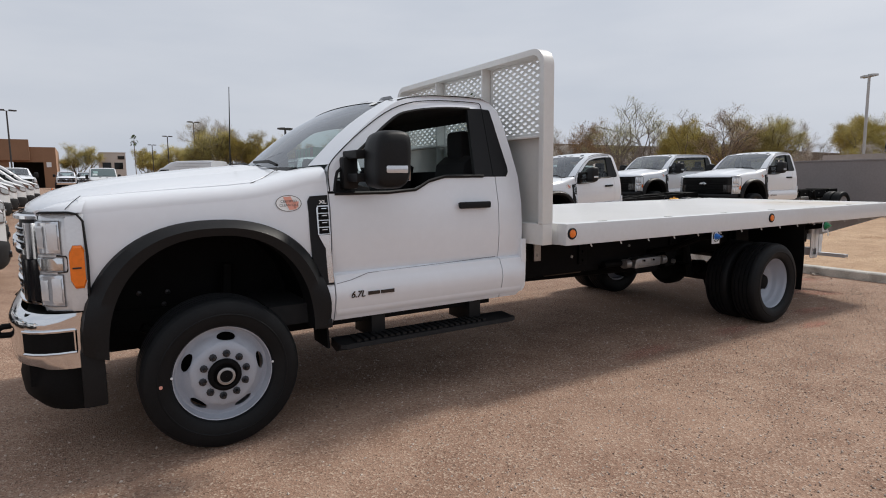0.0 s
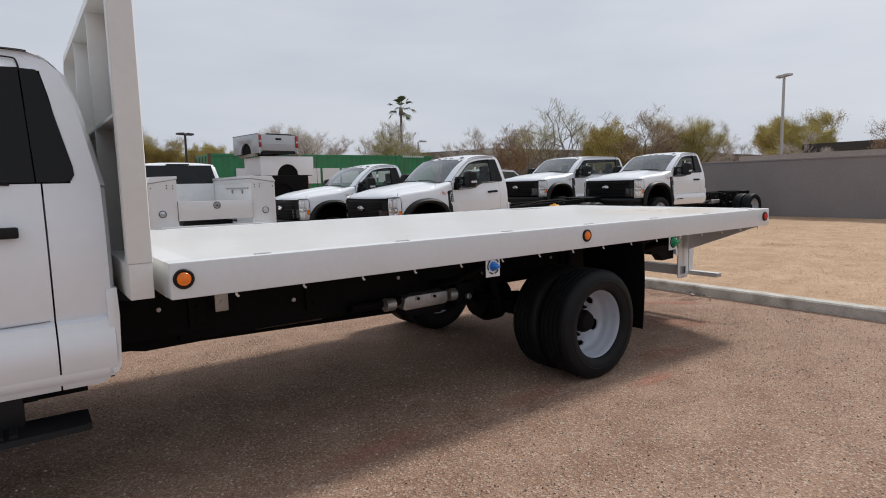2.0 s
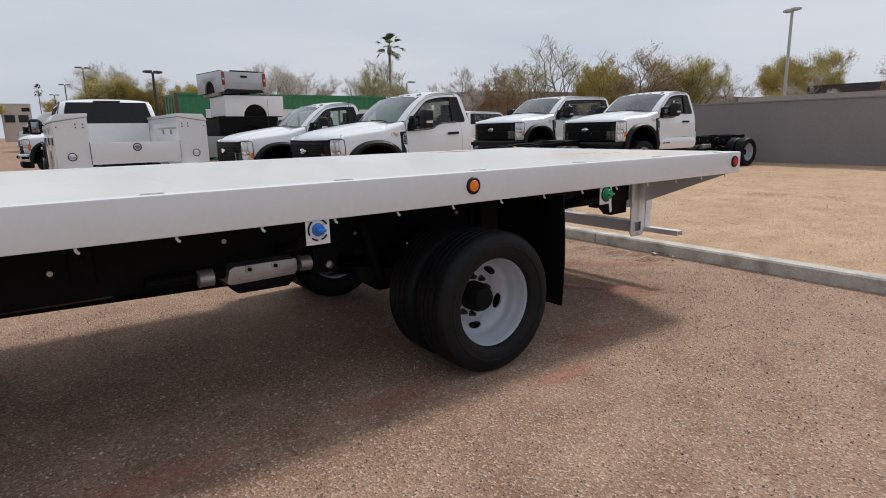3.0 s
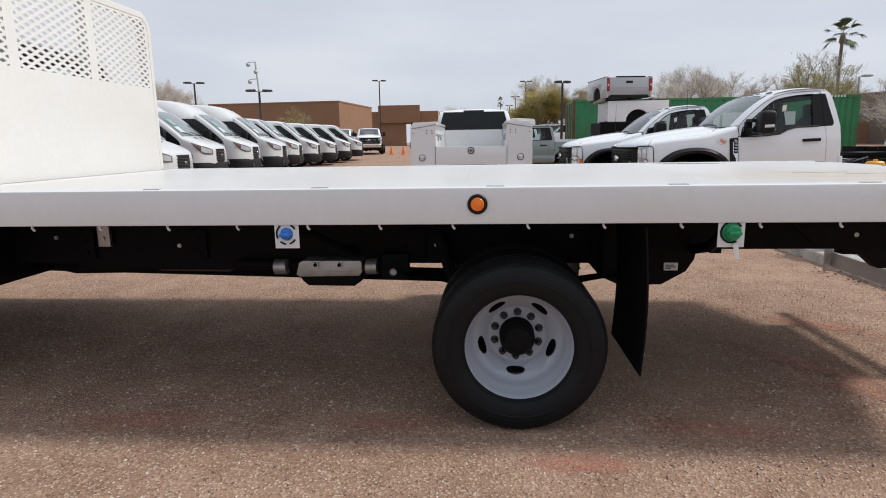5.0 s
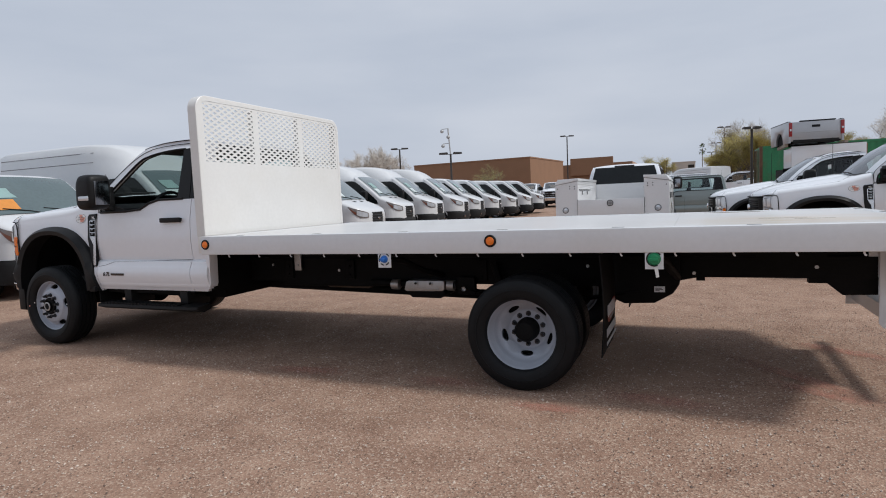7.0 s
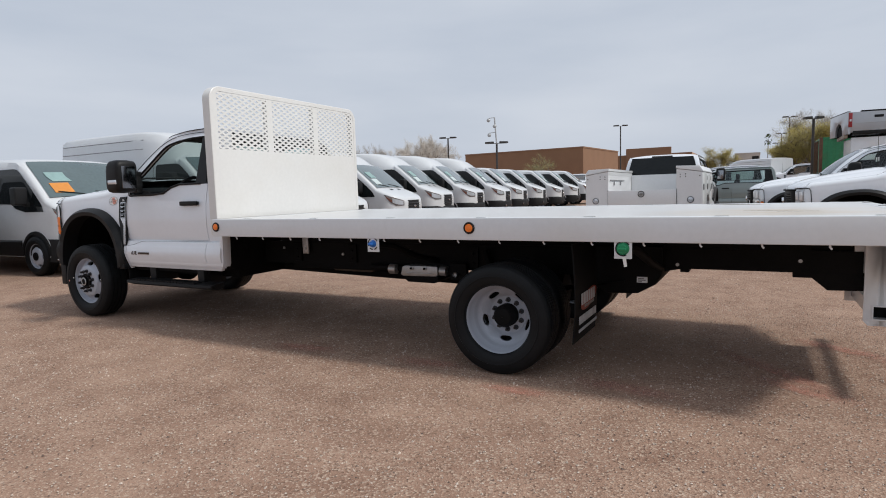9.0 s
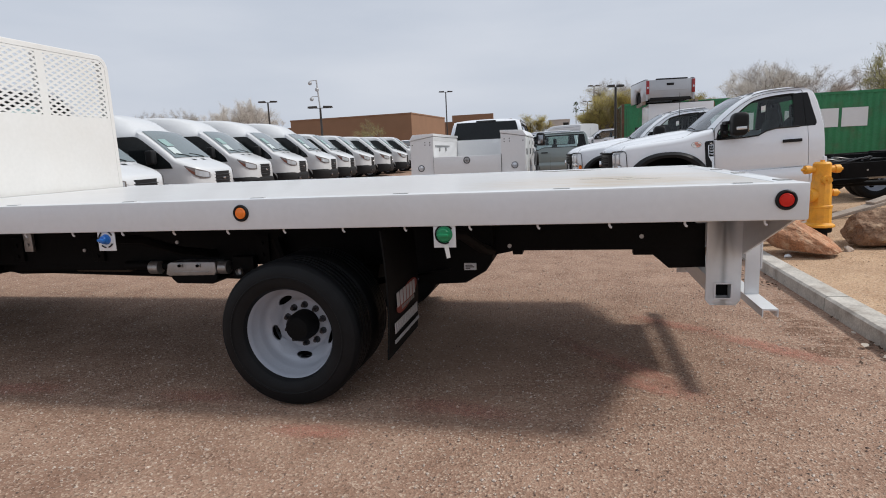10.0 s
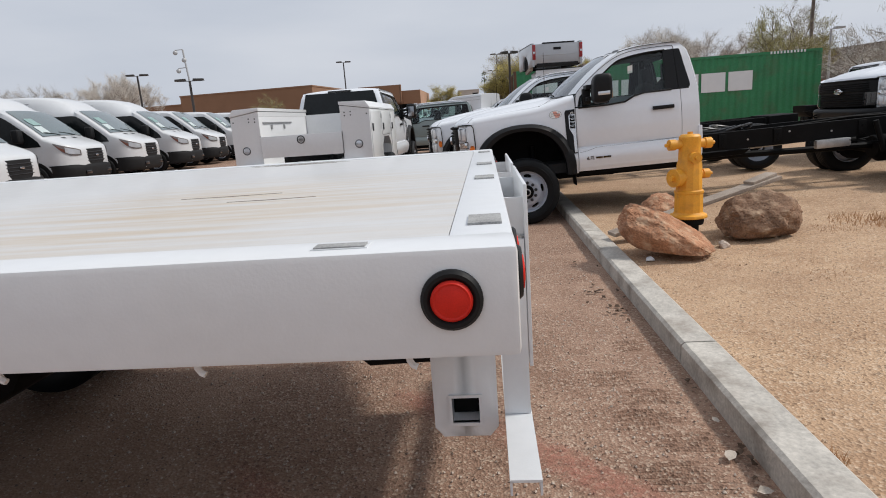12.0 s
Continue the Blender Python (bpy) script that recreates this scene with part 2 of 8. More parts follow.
# ---- mesh helpers ----
def lerp(a, b, t):
    return a + (b - a) * t


def curve_at(points):
    """A piecewise-linear function through (x, value) points."""
    xs, ys = [p[0] for p in points], [p[1] for p in points]
    return lambda x: float(np.interp(x, xs, ys))


def mesh_of(bm, name, material, smooth=32):
    bmesh.ops.recalc_face_normals(bm, faces=bm.faces)
    me = bpy.data.meshes.new(name)
    bm.to_mesh(me)
    bm.free()
    me.materials.append(material)
    if smooth:
        me.shade_smooth()
        me.set_sharp_from_angle(angle=radians(smooth))
    return me


def part(name, bm, material, parent, label="", m=None, smooth=32):
    """Links a bmesh as one mesh object under a thing or a part."""
    ob = new(name, mesh_of(bm, name, material, smooth) if isinstance(bm, bmesh.types.BMesh) else bm)
    ob.parent = parent
    if m is not None:
        ob.matrix_basis = m
    return tagged(ob, label)


def thing(name, m, label, category, group=""):
    ob = new(name)
    ob.empty_display_size = 0.2
    ob.matrix_basis = m
    return tagged(ob, label, category, group)


def solid(name, bm, material, label, category, group="", kind="", m=None, smooth=32):
    ob = new(name, mesh_of(bm, name, material, smooth))
    if m is not None:
        ob.matrix_basis = m
    return tagged(ob, label, category, group, kind)


def B():
    return bmesh.new()


def box(bm, x0, x1, y0, y1, z0, z1, bevel=0.0, seg=2):
    vs = [bm.verts.new((x, y, z)) for x in (x0, x1) for y in (y0, y1) for z in (z0, z1)]
    fs = [bm.faces.new([vs[i] for i in q]) for q in ((0, 1, 3, 2), (4, 6, 7, 5), (0, 4, 5, 1), (2, 3, 7, 6), (0, 2, 6, 4), (1, 5, 7, 3))]
    if bevel:
        bmesh.ops.recalc_face_normals(bm, faces=fs)
        es = list({e for f in fs for e in f.edges})
        bmesh.ops.bevel(bm, geom=es, offset=bevel, segments=seg, profile=0.6, affect="EDGES")
    return bm


def prism(bm, pts, axis, a, b, bevel=0.0):
    """A flat outline pushed through along an axis: 'y' takes (x, z), 'x' takes (y, z), 'z' takes (x, y)."""
    def at(p, d):
        return {"y": (p[0], d, p[1]), "x": (d, p[0], p[1]), "z": (p[0], p[1], d)}[axis]
    lo, hi = [bm.verts.new(at(p, a)) for p in pts], [bm.verts.new(at(p, b)) for p in pts]
    fs = [bm.faces.new(lo), bm.faces.new(hi)]
    n = len(pts)
    for i in range(n):
        fs.append(bm.faces.new((lo[i], lo[(i + 1) % n], hi[(i + 1) % n], hi[i])))
    if bevel:
        bmesh.ops.recalc_face_normals(bm, faces=fs)
        es = list({e for f in fs[:2] for e in f.edges})
        bmesh.ops.bevel(bm, geom=es, offset=bevel, segments=2, profile=0.6, affect="EDGES")
    return bm


def loft(bm, ribs, caps=True, closed=False):
    """Skins a row of ribs, each a list of as many points; closed: each rib is a ring."""
    rows = [[bm.verts.new(p) for p in rib] for rib in ribs]
    n = len(rows[0])
    for r0, r1 in zip(rows, rows[1:]):
        for i in range(n if closed else n - 1):
            j = (i + 1) % n
            bm.faces.new((r0[i], r0[j], r1[j], r1[i]))
    if caps and closed:
        bm.faces.new(rows[0])
        bm.faces.new(rows[-1])
    return rows


def tube(bm, pts, r, seg=8, r1=None):
    """A round bar along points, tapering from r to r1."""
    pts = [Vector(p) for p in pts]
    ribs = []
    for i, p in enumerate(pts):
        d = (pts[min(i + 1, len(pts) - 1)] - pts[max(i - 1, 0)]).normalized()
        u = d.orthogonal().normalized() if i == 0 else (u - d * u.dot(d)).normalized()
        v = d.cross(u)
        rr = r if r1 is None else lerp(r, r1, i / (len(pts) - 1))
        ribs.append([p + (u * math.cos(a) + v * math.sin(a)) * rr for a in (2 * math.pi * k / seg for k in range(seg))])
    loft(bm, ribs, True, True)
    return bm


def lathe(bm, profile, seg=48, m=None, cap=False):
    """Turns (radius, out) points about the y axis; out points to -y."""
    rows = []
    for r, d in profile:
        rows.append([bm.verts.new((r * math.cos(a), -d, r * math.sin(a))) for a in (2 * math.pi * k / seg for k in range(seg))])
    for r0, r1 in zip(rows, rows[1:]):
        for i in range(seg):
            j = (i + 1) % seg
            bm.faces.new((r0[i], r0[j], r1[j], r1[i]))
    if cap:
        bm.faces.new(rows[0])
        bm.faces.new(rows[-1])
    if m is not None:
        bmesh.ops.transform(bm, matrix=m, verts=[v for row in rows for v in row])
    return rows


def thicken(bm, depth):
    """Gives an open sheet a thickness along y (towards +y)."""
    fs = list(bm.faces)
    ret = bmesh.ops.extrude_face_region(bm, geom=fs)
    vs = [g for g in ret["geom"] if isinstance(g, bmesh.types.BMVert)]
    bmesh.ops.translate(bm, verts=vs, vec=(0, depth, 0))
    return bm


def mirrored(make, c, side):
    """Builds a part for the driver's side (side 0) or its mirror on the other (side 1)."""
    bm = B()
    make(bm)
    if side:
        for v in bm.verts:
            v.co.y = 2 * c - v.co.y
    return bm


def strip(bm, outer, inner):
    """Quads between two point lines of the same length."""
    a, b = [bm.verts.new(p) for p in outer], [bm.verts.new(p) for p in inner]
    for i in range(len(a) - 1):
        bm.faces.new((a[i], a[i + 1], b[i + 1], b[i]))
    return bm


def bars(bm, x0, x1, y, z0, z1, widths, gap=0.25):
    """A row of plain bars in the xz plane, facing -y, in place of lettering."""
    total = sum(widths) + gap * (len(widths) - 1)
    k, x = (x1 - x0) / total, x0
    for w in widths:
        box(bm, x, x + w * k, y - 0.002, y, z0, z1)
        x += (w + gap) * k
    return bm


# ---- ground ----
KERB_X, WALL_X = 9.185, 20.9


def rise(x, y):
    """The lot climbs gently away beyond y = 10, and up to the row of vans."""
    u, v = min(max((y - 3.5) / 4, 0), 1), min(max((-0.2 - x) / 2.5, 0), 1)
    return 0.012 * min(max(y - 10, 0), 60) + 0.17 * u * u * (3 - 2 * u) * v * v * (3 - 2 * v) * (1 - min(max((y - 20) / 10, 0), 1))


def sand_height(x, y):
    s = min(max((x - 9.4) / 6.0, 0), 1)
    return 0.075 + 0.175 * s * s * (3 - 2 * s) + 0.018 * noise.noise((x * 0.9, y * 0.9, 0)) + 0.008 * noise.noise((x * 4, y * 4, 3))


def axis_steps(fine0, fine1, step, far):
    out = list(np.arange(fine0, fine1 + 1e-6, step))
    d, a, b = step * 1.6, fine0, fine1
    while b < far:
        a, b, d = a - d, b + d, d * 1.7
        out = [a] + out + [b]
    return out


def grid_sheet(xs, ys, height):
    bm = B()
    rows = [[bm.verts.new((x, y, height(x, y))) for y in ys] for x in xs]
    for r0, r1 in zip(rows, rows[1:]):
        for i in range(len(ys) - 1):
            bm.faces.new((r0[i], r1[i], r1[i + 1], r0[i + 1]))
    return bm


solid("ground", grid_sheet(axis_steps(-12, 9, 0.5, 2500), axis_steps(-8, 70, 1.0, 2500),
                           lambda x, y: rise(x, y) + 0.006 * noise.noise((x * 0.6, y * 0.6, 1))),
      ASPHALT, "pinkish-brown stony asphalt of a vehicle lot", "ground", kind="structure")
solid("ground_sand", grid_sheet(list(np.arange(9.22, 40, 0.24)), list(np.arange(-30, 26.5, 0.3)), sand_height), SAND,
      "bare tan gravelly sand beside the asphalt", "sand", kind="structure")

# kerb: cast lengths with open joints
kerb = thing("kerb", pose(0, 0, 0), "grey concrete kerb between asphalt and sand", "kerb")
kerb["kind"] = "structure"
kb = B()
prism(kb, [(-0.005, -0.05), (0.0, 0.101), (0.018, 0.116), (0.168, 0.116), (0.180, 0.107), (0.180, -0.05)], "y", 0.006, 2.994)
kerb_mesh = mesh_of(kb, "kerb_length", CONCRETE, 25)
for i in range(-9, 6):
    part("kerb_length", kerb_mesh, None, kerb, m=pose(KERB_X, 5.1 + 3.0 * i, 0, 0, 0, 0))

# red survey paint worn into the asphalt
def mark_mat():
    """Thin red paint, worn through in grains and fading out to its edges."""
    m = mat("faded_red_paint", (0.50, 0.205, 0.150), 0.95, vary=0.15, scale=8)
    n, l = m.node_tree.nodes, m.node_tree.links
    p, out = n["Principled BSDF"], n["Material Output"]
    tc, flat, sub, ln, nz, f1, f2, mu, tr, mx_ = (n.new("ShaderNode" + k) for k in ("TexCoord", "Mapping", "VectorMath", "VectorMath", "TexNoise", "MapRange", "MapRange", "Math", "BsdfTransparent", "MixShader"))
    sub.operation, ln.operation, mu.operation = "SUBTRACT", "LENGTH", "MULTIPLY"
    sub.inputs[1].default_value = (0.5, 0.5, 0.0)
    nz.inputs["Scale"].default_value, nz.inputs["Detail"].default_value = 22.0, 8.0
    nz.inputs["Roughness"].default_value = 0.75
    for f, a, b, c, d in ((f1, 0.22, 0.5, 1.0, 0.0), (f2, 0.36, 0.66, 0.04, 0.58)):
        for key, v in (("From Min", a), ("From Max", b), ("To Min", c), ("To Max", d)):
            f.inputs[key].default_value = v
    flat.inputs["Scale"].default_value = (1.0, 1.0, 0.0)
    l.new(tc.outputs["Generated"], flat.inputs[0])
    l.new(flat.outputs[0], sub.inputs[0])
    l.new(sub.outputs[0], ln.inputs[0])
    l.new(ln.outputs["Value"], f1.inputs["Value"])
    l.new(tc.outputs["Object"], nz.inputs["Vector"])
    l.new(nz.outputs["Fac"], f2.inputs["Value"])
    l.new(f1.outputs[0], mu.inputs[0])
    l.new(f2.outputs[0], mu.inputs[1])
    l.new(mu.outputs[0], mx_.inputs[0])
    l.new(tr.outputs[0], mx_.inputs[1])
    l.new(p.outputs[0], mx_.inputs[2])
    l.new(mx_.outputs[0], out.inputs["Surface"])
    return m


MARK = mark_mat()


def worn_patch(x, y, w, d, turn, seed):
    rnd = random.Random(seed)
    bm = B()
    loft(bm, [[(lerp(-w, w, i / 12) + rnd.uniform(-0.02, 0.02), lerp(-d, d, k / 4) + 0.25 * d * math.sin(i * 0.8 + seed), 0.0) for k in range(5)] for i in range(13)])
    return solid("paint_mark", bm, MARK, "faded red survey paint mark on the asphalt", "paint mark", "marks on the ground", "stuff", m=pose(x, y, 0.0075, 0, 0, turn), smooth=0)


for x, y, w, d, turn, sd in ((3.98, 3.06, 0.42, 0.10, 5, 1), (5.2, 3.08, 0.36, 0.09, 0, 2), (6.7, 3.08, 0.42, 0.10, -8, 3), (7.68, 3.5, 0.42, 0.09, -30, 4),
                             (8.52, 4.20, 0.50, 0.10, -42, 5), (8.02, 4.66, 0.42, 0.09, -36, 7), (6.05, 2.75, 0.28, 0.08, 0, 8), (7.55, 3.87, 0.68, 0.09, -48, 9)):
    worn_patch(x, y, w, d, turn, sd)

def loose_stones(name, x0, x1, y0, y1, n, size, material, height, seed, label):
    rnd = random.Random(seed)
    verts, faces = [], []
    for _ in range(n):
        x, y = rnd.uniform(x0, x1), rnd.uniform(y0, y1)
        r = size * rnd.uniform(0.4, 1.0) ** 2
        z, k, a = height(x, y), len(verts), rnd.uniform(0, 6.28)
        for j in range(4):
            verts.append((x + r * math.cos(a + j * 1.57) * rnd.uniform(0.7, 1.2), y + r * math.sin(a + j * 1.57) * rnd.uniform(0.7, 1.2), z - 0.001))
        verts.append((x + rnd.uniform(-0.3, 0.3) * r, y + rnd.uniform(-0.3, 0.3) * r, z + r * rnd.uniform(0.5, 0.9)))
        faces += [(k + j, k + (j + 1) % 4, k + 4) for j in range(4)]
    me = bpy.data.meshes.new(name)
    me.from_pydata(verts, [], faces)
    me.materials.append(material)
    return tagged(new(name, me), label, "gravel", kind="stuff")


STONE_LIGHT = mat("light_pebble", (0.52, 0.43, 0.36), 0.85, vary=0.3, scale=3)
SAND_STONE = mat("sand_pebble", (0.62, 0.45, 0.30), 0.9, vary=0.3, scale=3)
SAND_DARK = mat("dark_sand_pebble", (0.24, 0.15, 0.09), 0.9, vary=0.3, scale=3)
STONE_DARK = mat("dark_pebble", (0.15, 0.105, 0.085), 0.85, vary=0.4, scale=3)
loose_stones("gravel", -3, 9.1, -2.5, 9, 9000, 0.011, STONE_LIGHT, lambda x, y: 0.003, 11, "loose pale grit on the asphalt")
loose_stones("gravel", -3, 9.1, -2.5, 9, 4000, 0.009, STONE_DARK, lambda x, y: 0.003, 12, "loose dark grit on the asphalt")
loose_stones("gravel", 9.35, 20, -6, 14, 9000, 0.016, SAND_STONE, sand_height, 13, "loose pebbles on the sand")
loose_stones("gravel", 9.35, 20, -6, 14, 2200, 0.013, SAND_DARK, sand_height, 14, "loose dark pebbles on the sand")

loose_stones("gravel", 1.5, 9.1, 0.6, 6.0, 15000, 0.0075, STONE_LIGHT, lambda x, y: 0.004, 15, "fine pale grit on the asphalt")
loose_stones("gravel", 1.5, 9.1, 0.6, 6.0, 6000, 0.0065, STONE_DARK, lambda x, y: 0.004, 16, "fine dark grit on the asphalt")
loose_stones("gravel", 9.35, 13.5, 0.5, 9.0, 16000, 0.009, SAND_STONE, sand_height, 17, "fine grit on the sand")

# ridges that a tracked machine has pressed into the dust along the kerb
rt = random.Random(21)
verts, faces = [], []
for x0, y0, n, w in ((8.66, 5.02, 5, 0.30), (8.80, 4.80, 4, 0.26), (8.72, 4.62, 5, 0.30), (8.86, 4.42, 4, 0.24), (8.74, 4.22, 5, 0.28), (8.88, 5.40, 4, 0.22)):
    for q in range(n):
        y, x = y0 - 0.036 * q, x0 + rt.uniform(-0.02, 0.02)
        z = [0.006 + 0.007 * rt.random() for _ in range(5)]
        b = len(verts)
        for e in range(5):
            px = x + w * e / 4
            dy = 0.006 * rt.uniform(-1, 1)
            hgt = z[e] if 0 < e < 4 else 0.0
            verts += [(px, y - 0.013 + dy, 0.0), (px, y + dy, 0.003 + hgt), (px, y + 0.013 + dy, 0.0)]
        for e in range(4):
            faces += [(b + 3 * e, b + 3 * e + 3, b + 3 * e + 4, b + 3 * e + 1), (b + 3 * e + 1, b + 3 * e + 4, b + 3 * e + 5, b + 3 * e + 2)]
me = bpy.data.meshes.new("tread_ridges")
me.from_pydata(verts, [], faces)
me.materials.append(ASPHALT)
tagged(new("tread_ridges", me), "ridges pressed into dust beside the kerb", "tread marks", kind="stuff")

# boundary wall of grey block with a cap
wl_ = thing("wall_east", pose(WALL_X, 0, 0), "grey painted block wall closing off the sand lot", "wall")
wl_["kind"] = "structure"
bmw = B()
box(bmw, 0, 0.2, -60, 12.4, -0.1, 1.90)
part("wall_body", bmw, WALL_GREY, wl_)
bmw = B()
box(bmw, -0.02, 0.22, -60, 12.4, 1.90, 1.95, 0.008)
part("coping", bmw, WALL_GREY, wl_)


# ---- work truck ----
CW = 2.03  # cab width
YC = CW / 2
body_in = curve_at([(0.50, 0.070), (0.58, 0.040), (0.64, 0.010), (0.70, -0.012), (0.76, -0.024), (0.82, -0.014), (0.86, 0.006), (0.884, 0.013), (0.896, 0.047), (0.94, 0.032), (1.10, 0.020), (1.28, 0.03), (1.40, 0.055), (1.55, 0.085), (2.00, 0.20), (2.05, 0.24)])


def on_side(x, z, out=0.0):
    return (x, body_in(z) - out, z)


def skin(bm, x0, x1, zb, zt, nx, zs, depth=0.03):
    """A curved body panel between a lower and an upper edge line."""
    rows = []
    for i in range(nx + 1):
        x = lerp(x0, x1, i / nx)
        b, t = zb(x), zt(x)
        inside = [z for z in zs]
        rows.append([on_side(x, min(max(z, b), t)) for z in inside])
    vr = [[bm.verts.new(p) for p in r] for r in rows]
    for r0, r1 in zip(vr, vr[1:]):
        for i in range(len(zs) - 1):
            q = (r0[i], r1[i], r1[i + 1], r0[i + 1])
            if max((q[2].co - q[1].co).length, (q[3].co - q[0].co).length) > 1e-5:
                bm.faces.new(q)
    bmesh.ops.remove_doubles(bm, verts=bm.verts[:], dist=1e-5)
    bmesh.ops.dissolve_degenerate(bm, dist=1e-5, edges=bm.edges[:])
    thicken(bm, depth)
    return bm


ZS = [0.50, 0.54, 0.58, 0.62, 0.66, 0.70, 0.73, 0.76, 0.79, 0.82, 0.84, 0.86, 0.884, 0.896, 0.93, 0.98, 1.03, 1.08, 1.13, 1.18, 1.23, 1.28, 1.34, 1.40, 1.46, 1.52, 1.56]


def arch(a, b, cz=0.62, cx=0.0):
    return lambda x: cz + b * max(0.0, 1 - abs((x - cx) / a) ** 2.3) ** (1 / 2.3) if abs(x - cx) < a else 0.50


def wheel_meshes(deep):
    """Meshes of a ten-stud steel wheel with oval openings: rim, tyre, hub, nut; deep: dished as an outer rear wheel."""
    if deep:
        pro = [(0.262, 0.0), (0.263, -0.006), (0.256, -0.016), (0.247, -0.030), (0.243, -0.060), (0.239, -0.090), (0.231, -0.104), (0.226, -0.118), (0.222, -0.140), (0.215, -0.155), (0.206, -0.165)]
        face = curve_at([(0.08, -0.228), (0.140, -0.228), (0.150, -0.220), (0.206, -0.165)])
        r0, r1, hole, span = 0.150, 0.206, 0.017, 15.5
    else:
        pro = [(0.262, 0.0), (0.262, -0.012), (0.248, -0.016), (0.244, -0.05), (0.236, -0.064), (0.225, -0.064)]
        face = curve_at([(0.08, 0.0), (0.150, 0.0), (0.168, -0.008), (0.225, -0.064)])
        r0, r1, hole, span = 0.168, 0.225, 0.020, 14.5
    bm = B()
    lathe(bm, [(0.262, -0.20), (0.245, -0.19), (0.235, -0.19), (0.252, -0.02), (0.262, -0.012)], 60)
    lathe(bm, pro, 60)
    lathe(bm, [(r0, face(r0)), (lerp(r0, 0.14, 0.5), face(lerp(r0, 0.14, 0.5))), (0.14, face(0.14)), (0.13, face(0.13)), (0.08, face(0.08))], 60)
    n = 32
    for k in range(5):
        c = radians(90 + 72 * k)
        out = [(c + radians(a), r0) for a in range(-36, 37, 6)] + [(c + radians(36), lerp(r0, r1, k / 4)) for k in (1, 2, 3)] + [(c + radians(a), r1) for a in range(36, -37, -6)] + [(c - radians(36), lerp(r1, r0, k / 4)) for k in (1, 2, 3)]
        inn = []
        for a, r in out:
            w = math.atan2((r - (r0 + r1) / 2) / ((r1 - r0) / 2), (a - c) / radians(36))
            inn.append((c + math.cos(w) * radians(span), lerp(r0, r1, 0.5) + math.sin(w) * hole))
        vo = [bm.verts.new((r * math.cos(t), -face(r), r * math.sin(t))) for t, r in out]
        vi = [bm.verts.new((r * math.cos(t), -face(r), r * math.sin(t))) for t, r in inn]
        vb = [bm.verts.new((r * math.cos(t), -face(r) + 0.012, r * math.sin(t))) for t, r in inn]
        for i in range(n):
            j = (i + 1) % n
            bm.faces.new((vo[i], vo[j], vi[j], vi[i]))
            bm.faces.new((vi[i], vi[j], vb[j], vb[i]))
    bmesh.ops.remove_doubles(bm, verts=bm.verts, dist=0.0008)
    rim = mesh_of(bm, "wheel", WHEEL_STEEL, 40)
    bm = B()
    pr = [(0.250, -0.02), (0.262, 0.002), (0.275, 0.010), (0.30, 0.018), (0.335, 0.021), (0.365, 0.014), (0.385, 0.004), (0.396, -0.010), (0.4035, -0.025)]
    for g in (-0.055, -0.098, -0.141, -0.184):
        pr += [(0.405, g + 0.006), (0.394, g + 0.003), (0.394, g - 0.003), (0.405, g - 0.006)]
    pr += [(0.4035, -0.205), (0.392, -0.222), (0.36, -0.236), (0.31, -0.236), (0.26, -0.215), (0.250, -0.20)]
    lathe(bm, pr, 72)
    lathe(bm, [(0.318, 0.0215), (0.321, 0.024), (0.326, 0.024), (0.329, 0.0205)], 72)
    tyre = mesh_of(bm, "tyre", RUBBER, 25)
    bm = B()
    if deep:
        lathe(bm, [(0.20, -0.255), (0.088, -0.250), (0.086, -0.229), (0.084, -0.15), (0.078, -0.135), (0.064, -0.11), (0.050, -0.105), (0.001, -0.105)], 32)
    else:
        lathe(bm, [(0.215, -0.13), (0.088, -0.12), (0.087, -0.005), (0.083, 0.018), (0.070, 0.024), (0.060, 0.022), (0.054, 0.012), (0.048, 0.012), (0.045, 0.036), (0.030, 0.040), (0.001, 0.040)], 32)
    hub = mesh_of(bm, "hub", CHASSIS, 30)
    bm = B()
    lathe(bm, [(0.0205, 0.0), (0.0195, 0.007), (0.014, 0.010), (0.013, 0.030), (0.009, 0.038), (0.001, 0.038)], 8)
    nut = mesh_of(bm, "lug_nut", NUT_DARK, 30)
    return rim, tyre, hub, nut, face(0.113)


FRONT_WHEEL, REAR_WHEEL = wheel_meshes(False), wheel_meshes(True)


def add_wheel(truck, meshes, x, y, side, bare=False):
    """A wheel whose outer rim edge is at y; side 1: on the far side, facing the other way."""
    rim, tyre, hub, nut, depth = meshes
    k = 1.035 if meshes is FRONT_WHEEL else 0.99
    m = pose(x, y, 0.404 * k, 0, (12 if side else 7) if meshes is FRONT_WHEEL else 38, 180 if side else 0) @ Matrix.Scale(k, 4)
    w = part("wheel", rim, None, truck, "grey painted steel wheel with ten studs", m)
    part("tyre", tyre, None, w, "black road tyre")
    if not bare:
        hb_ = part("hub", hub, None, w, "black hub cap")
        if meshes is FRONT_WHEEL:
            rg_ = B()
            lathe(rg_, [(0.044, 0.030), (0.046, 0.040), (0.034, 0.043), (0.031, 0.038)], 28)
            part("hub_ring", rg_, DULL_METAL, hb_, "grey ring on the hub")
        for k in range(10):
            a = radians(36 * k + 18)
            part("lug_nut", nut, None, w, m=pose(0.113 * math.cos(a), -depth, 0.113 * math.sin(a)))
    return w


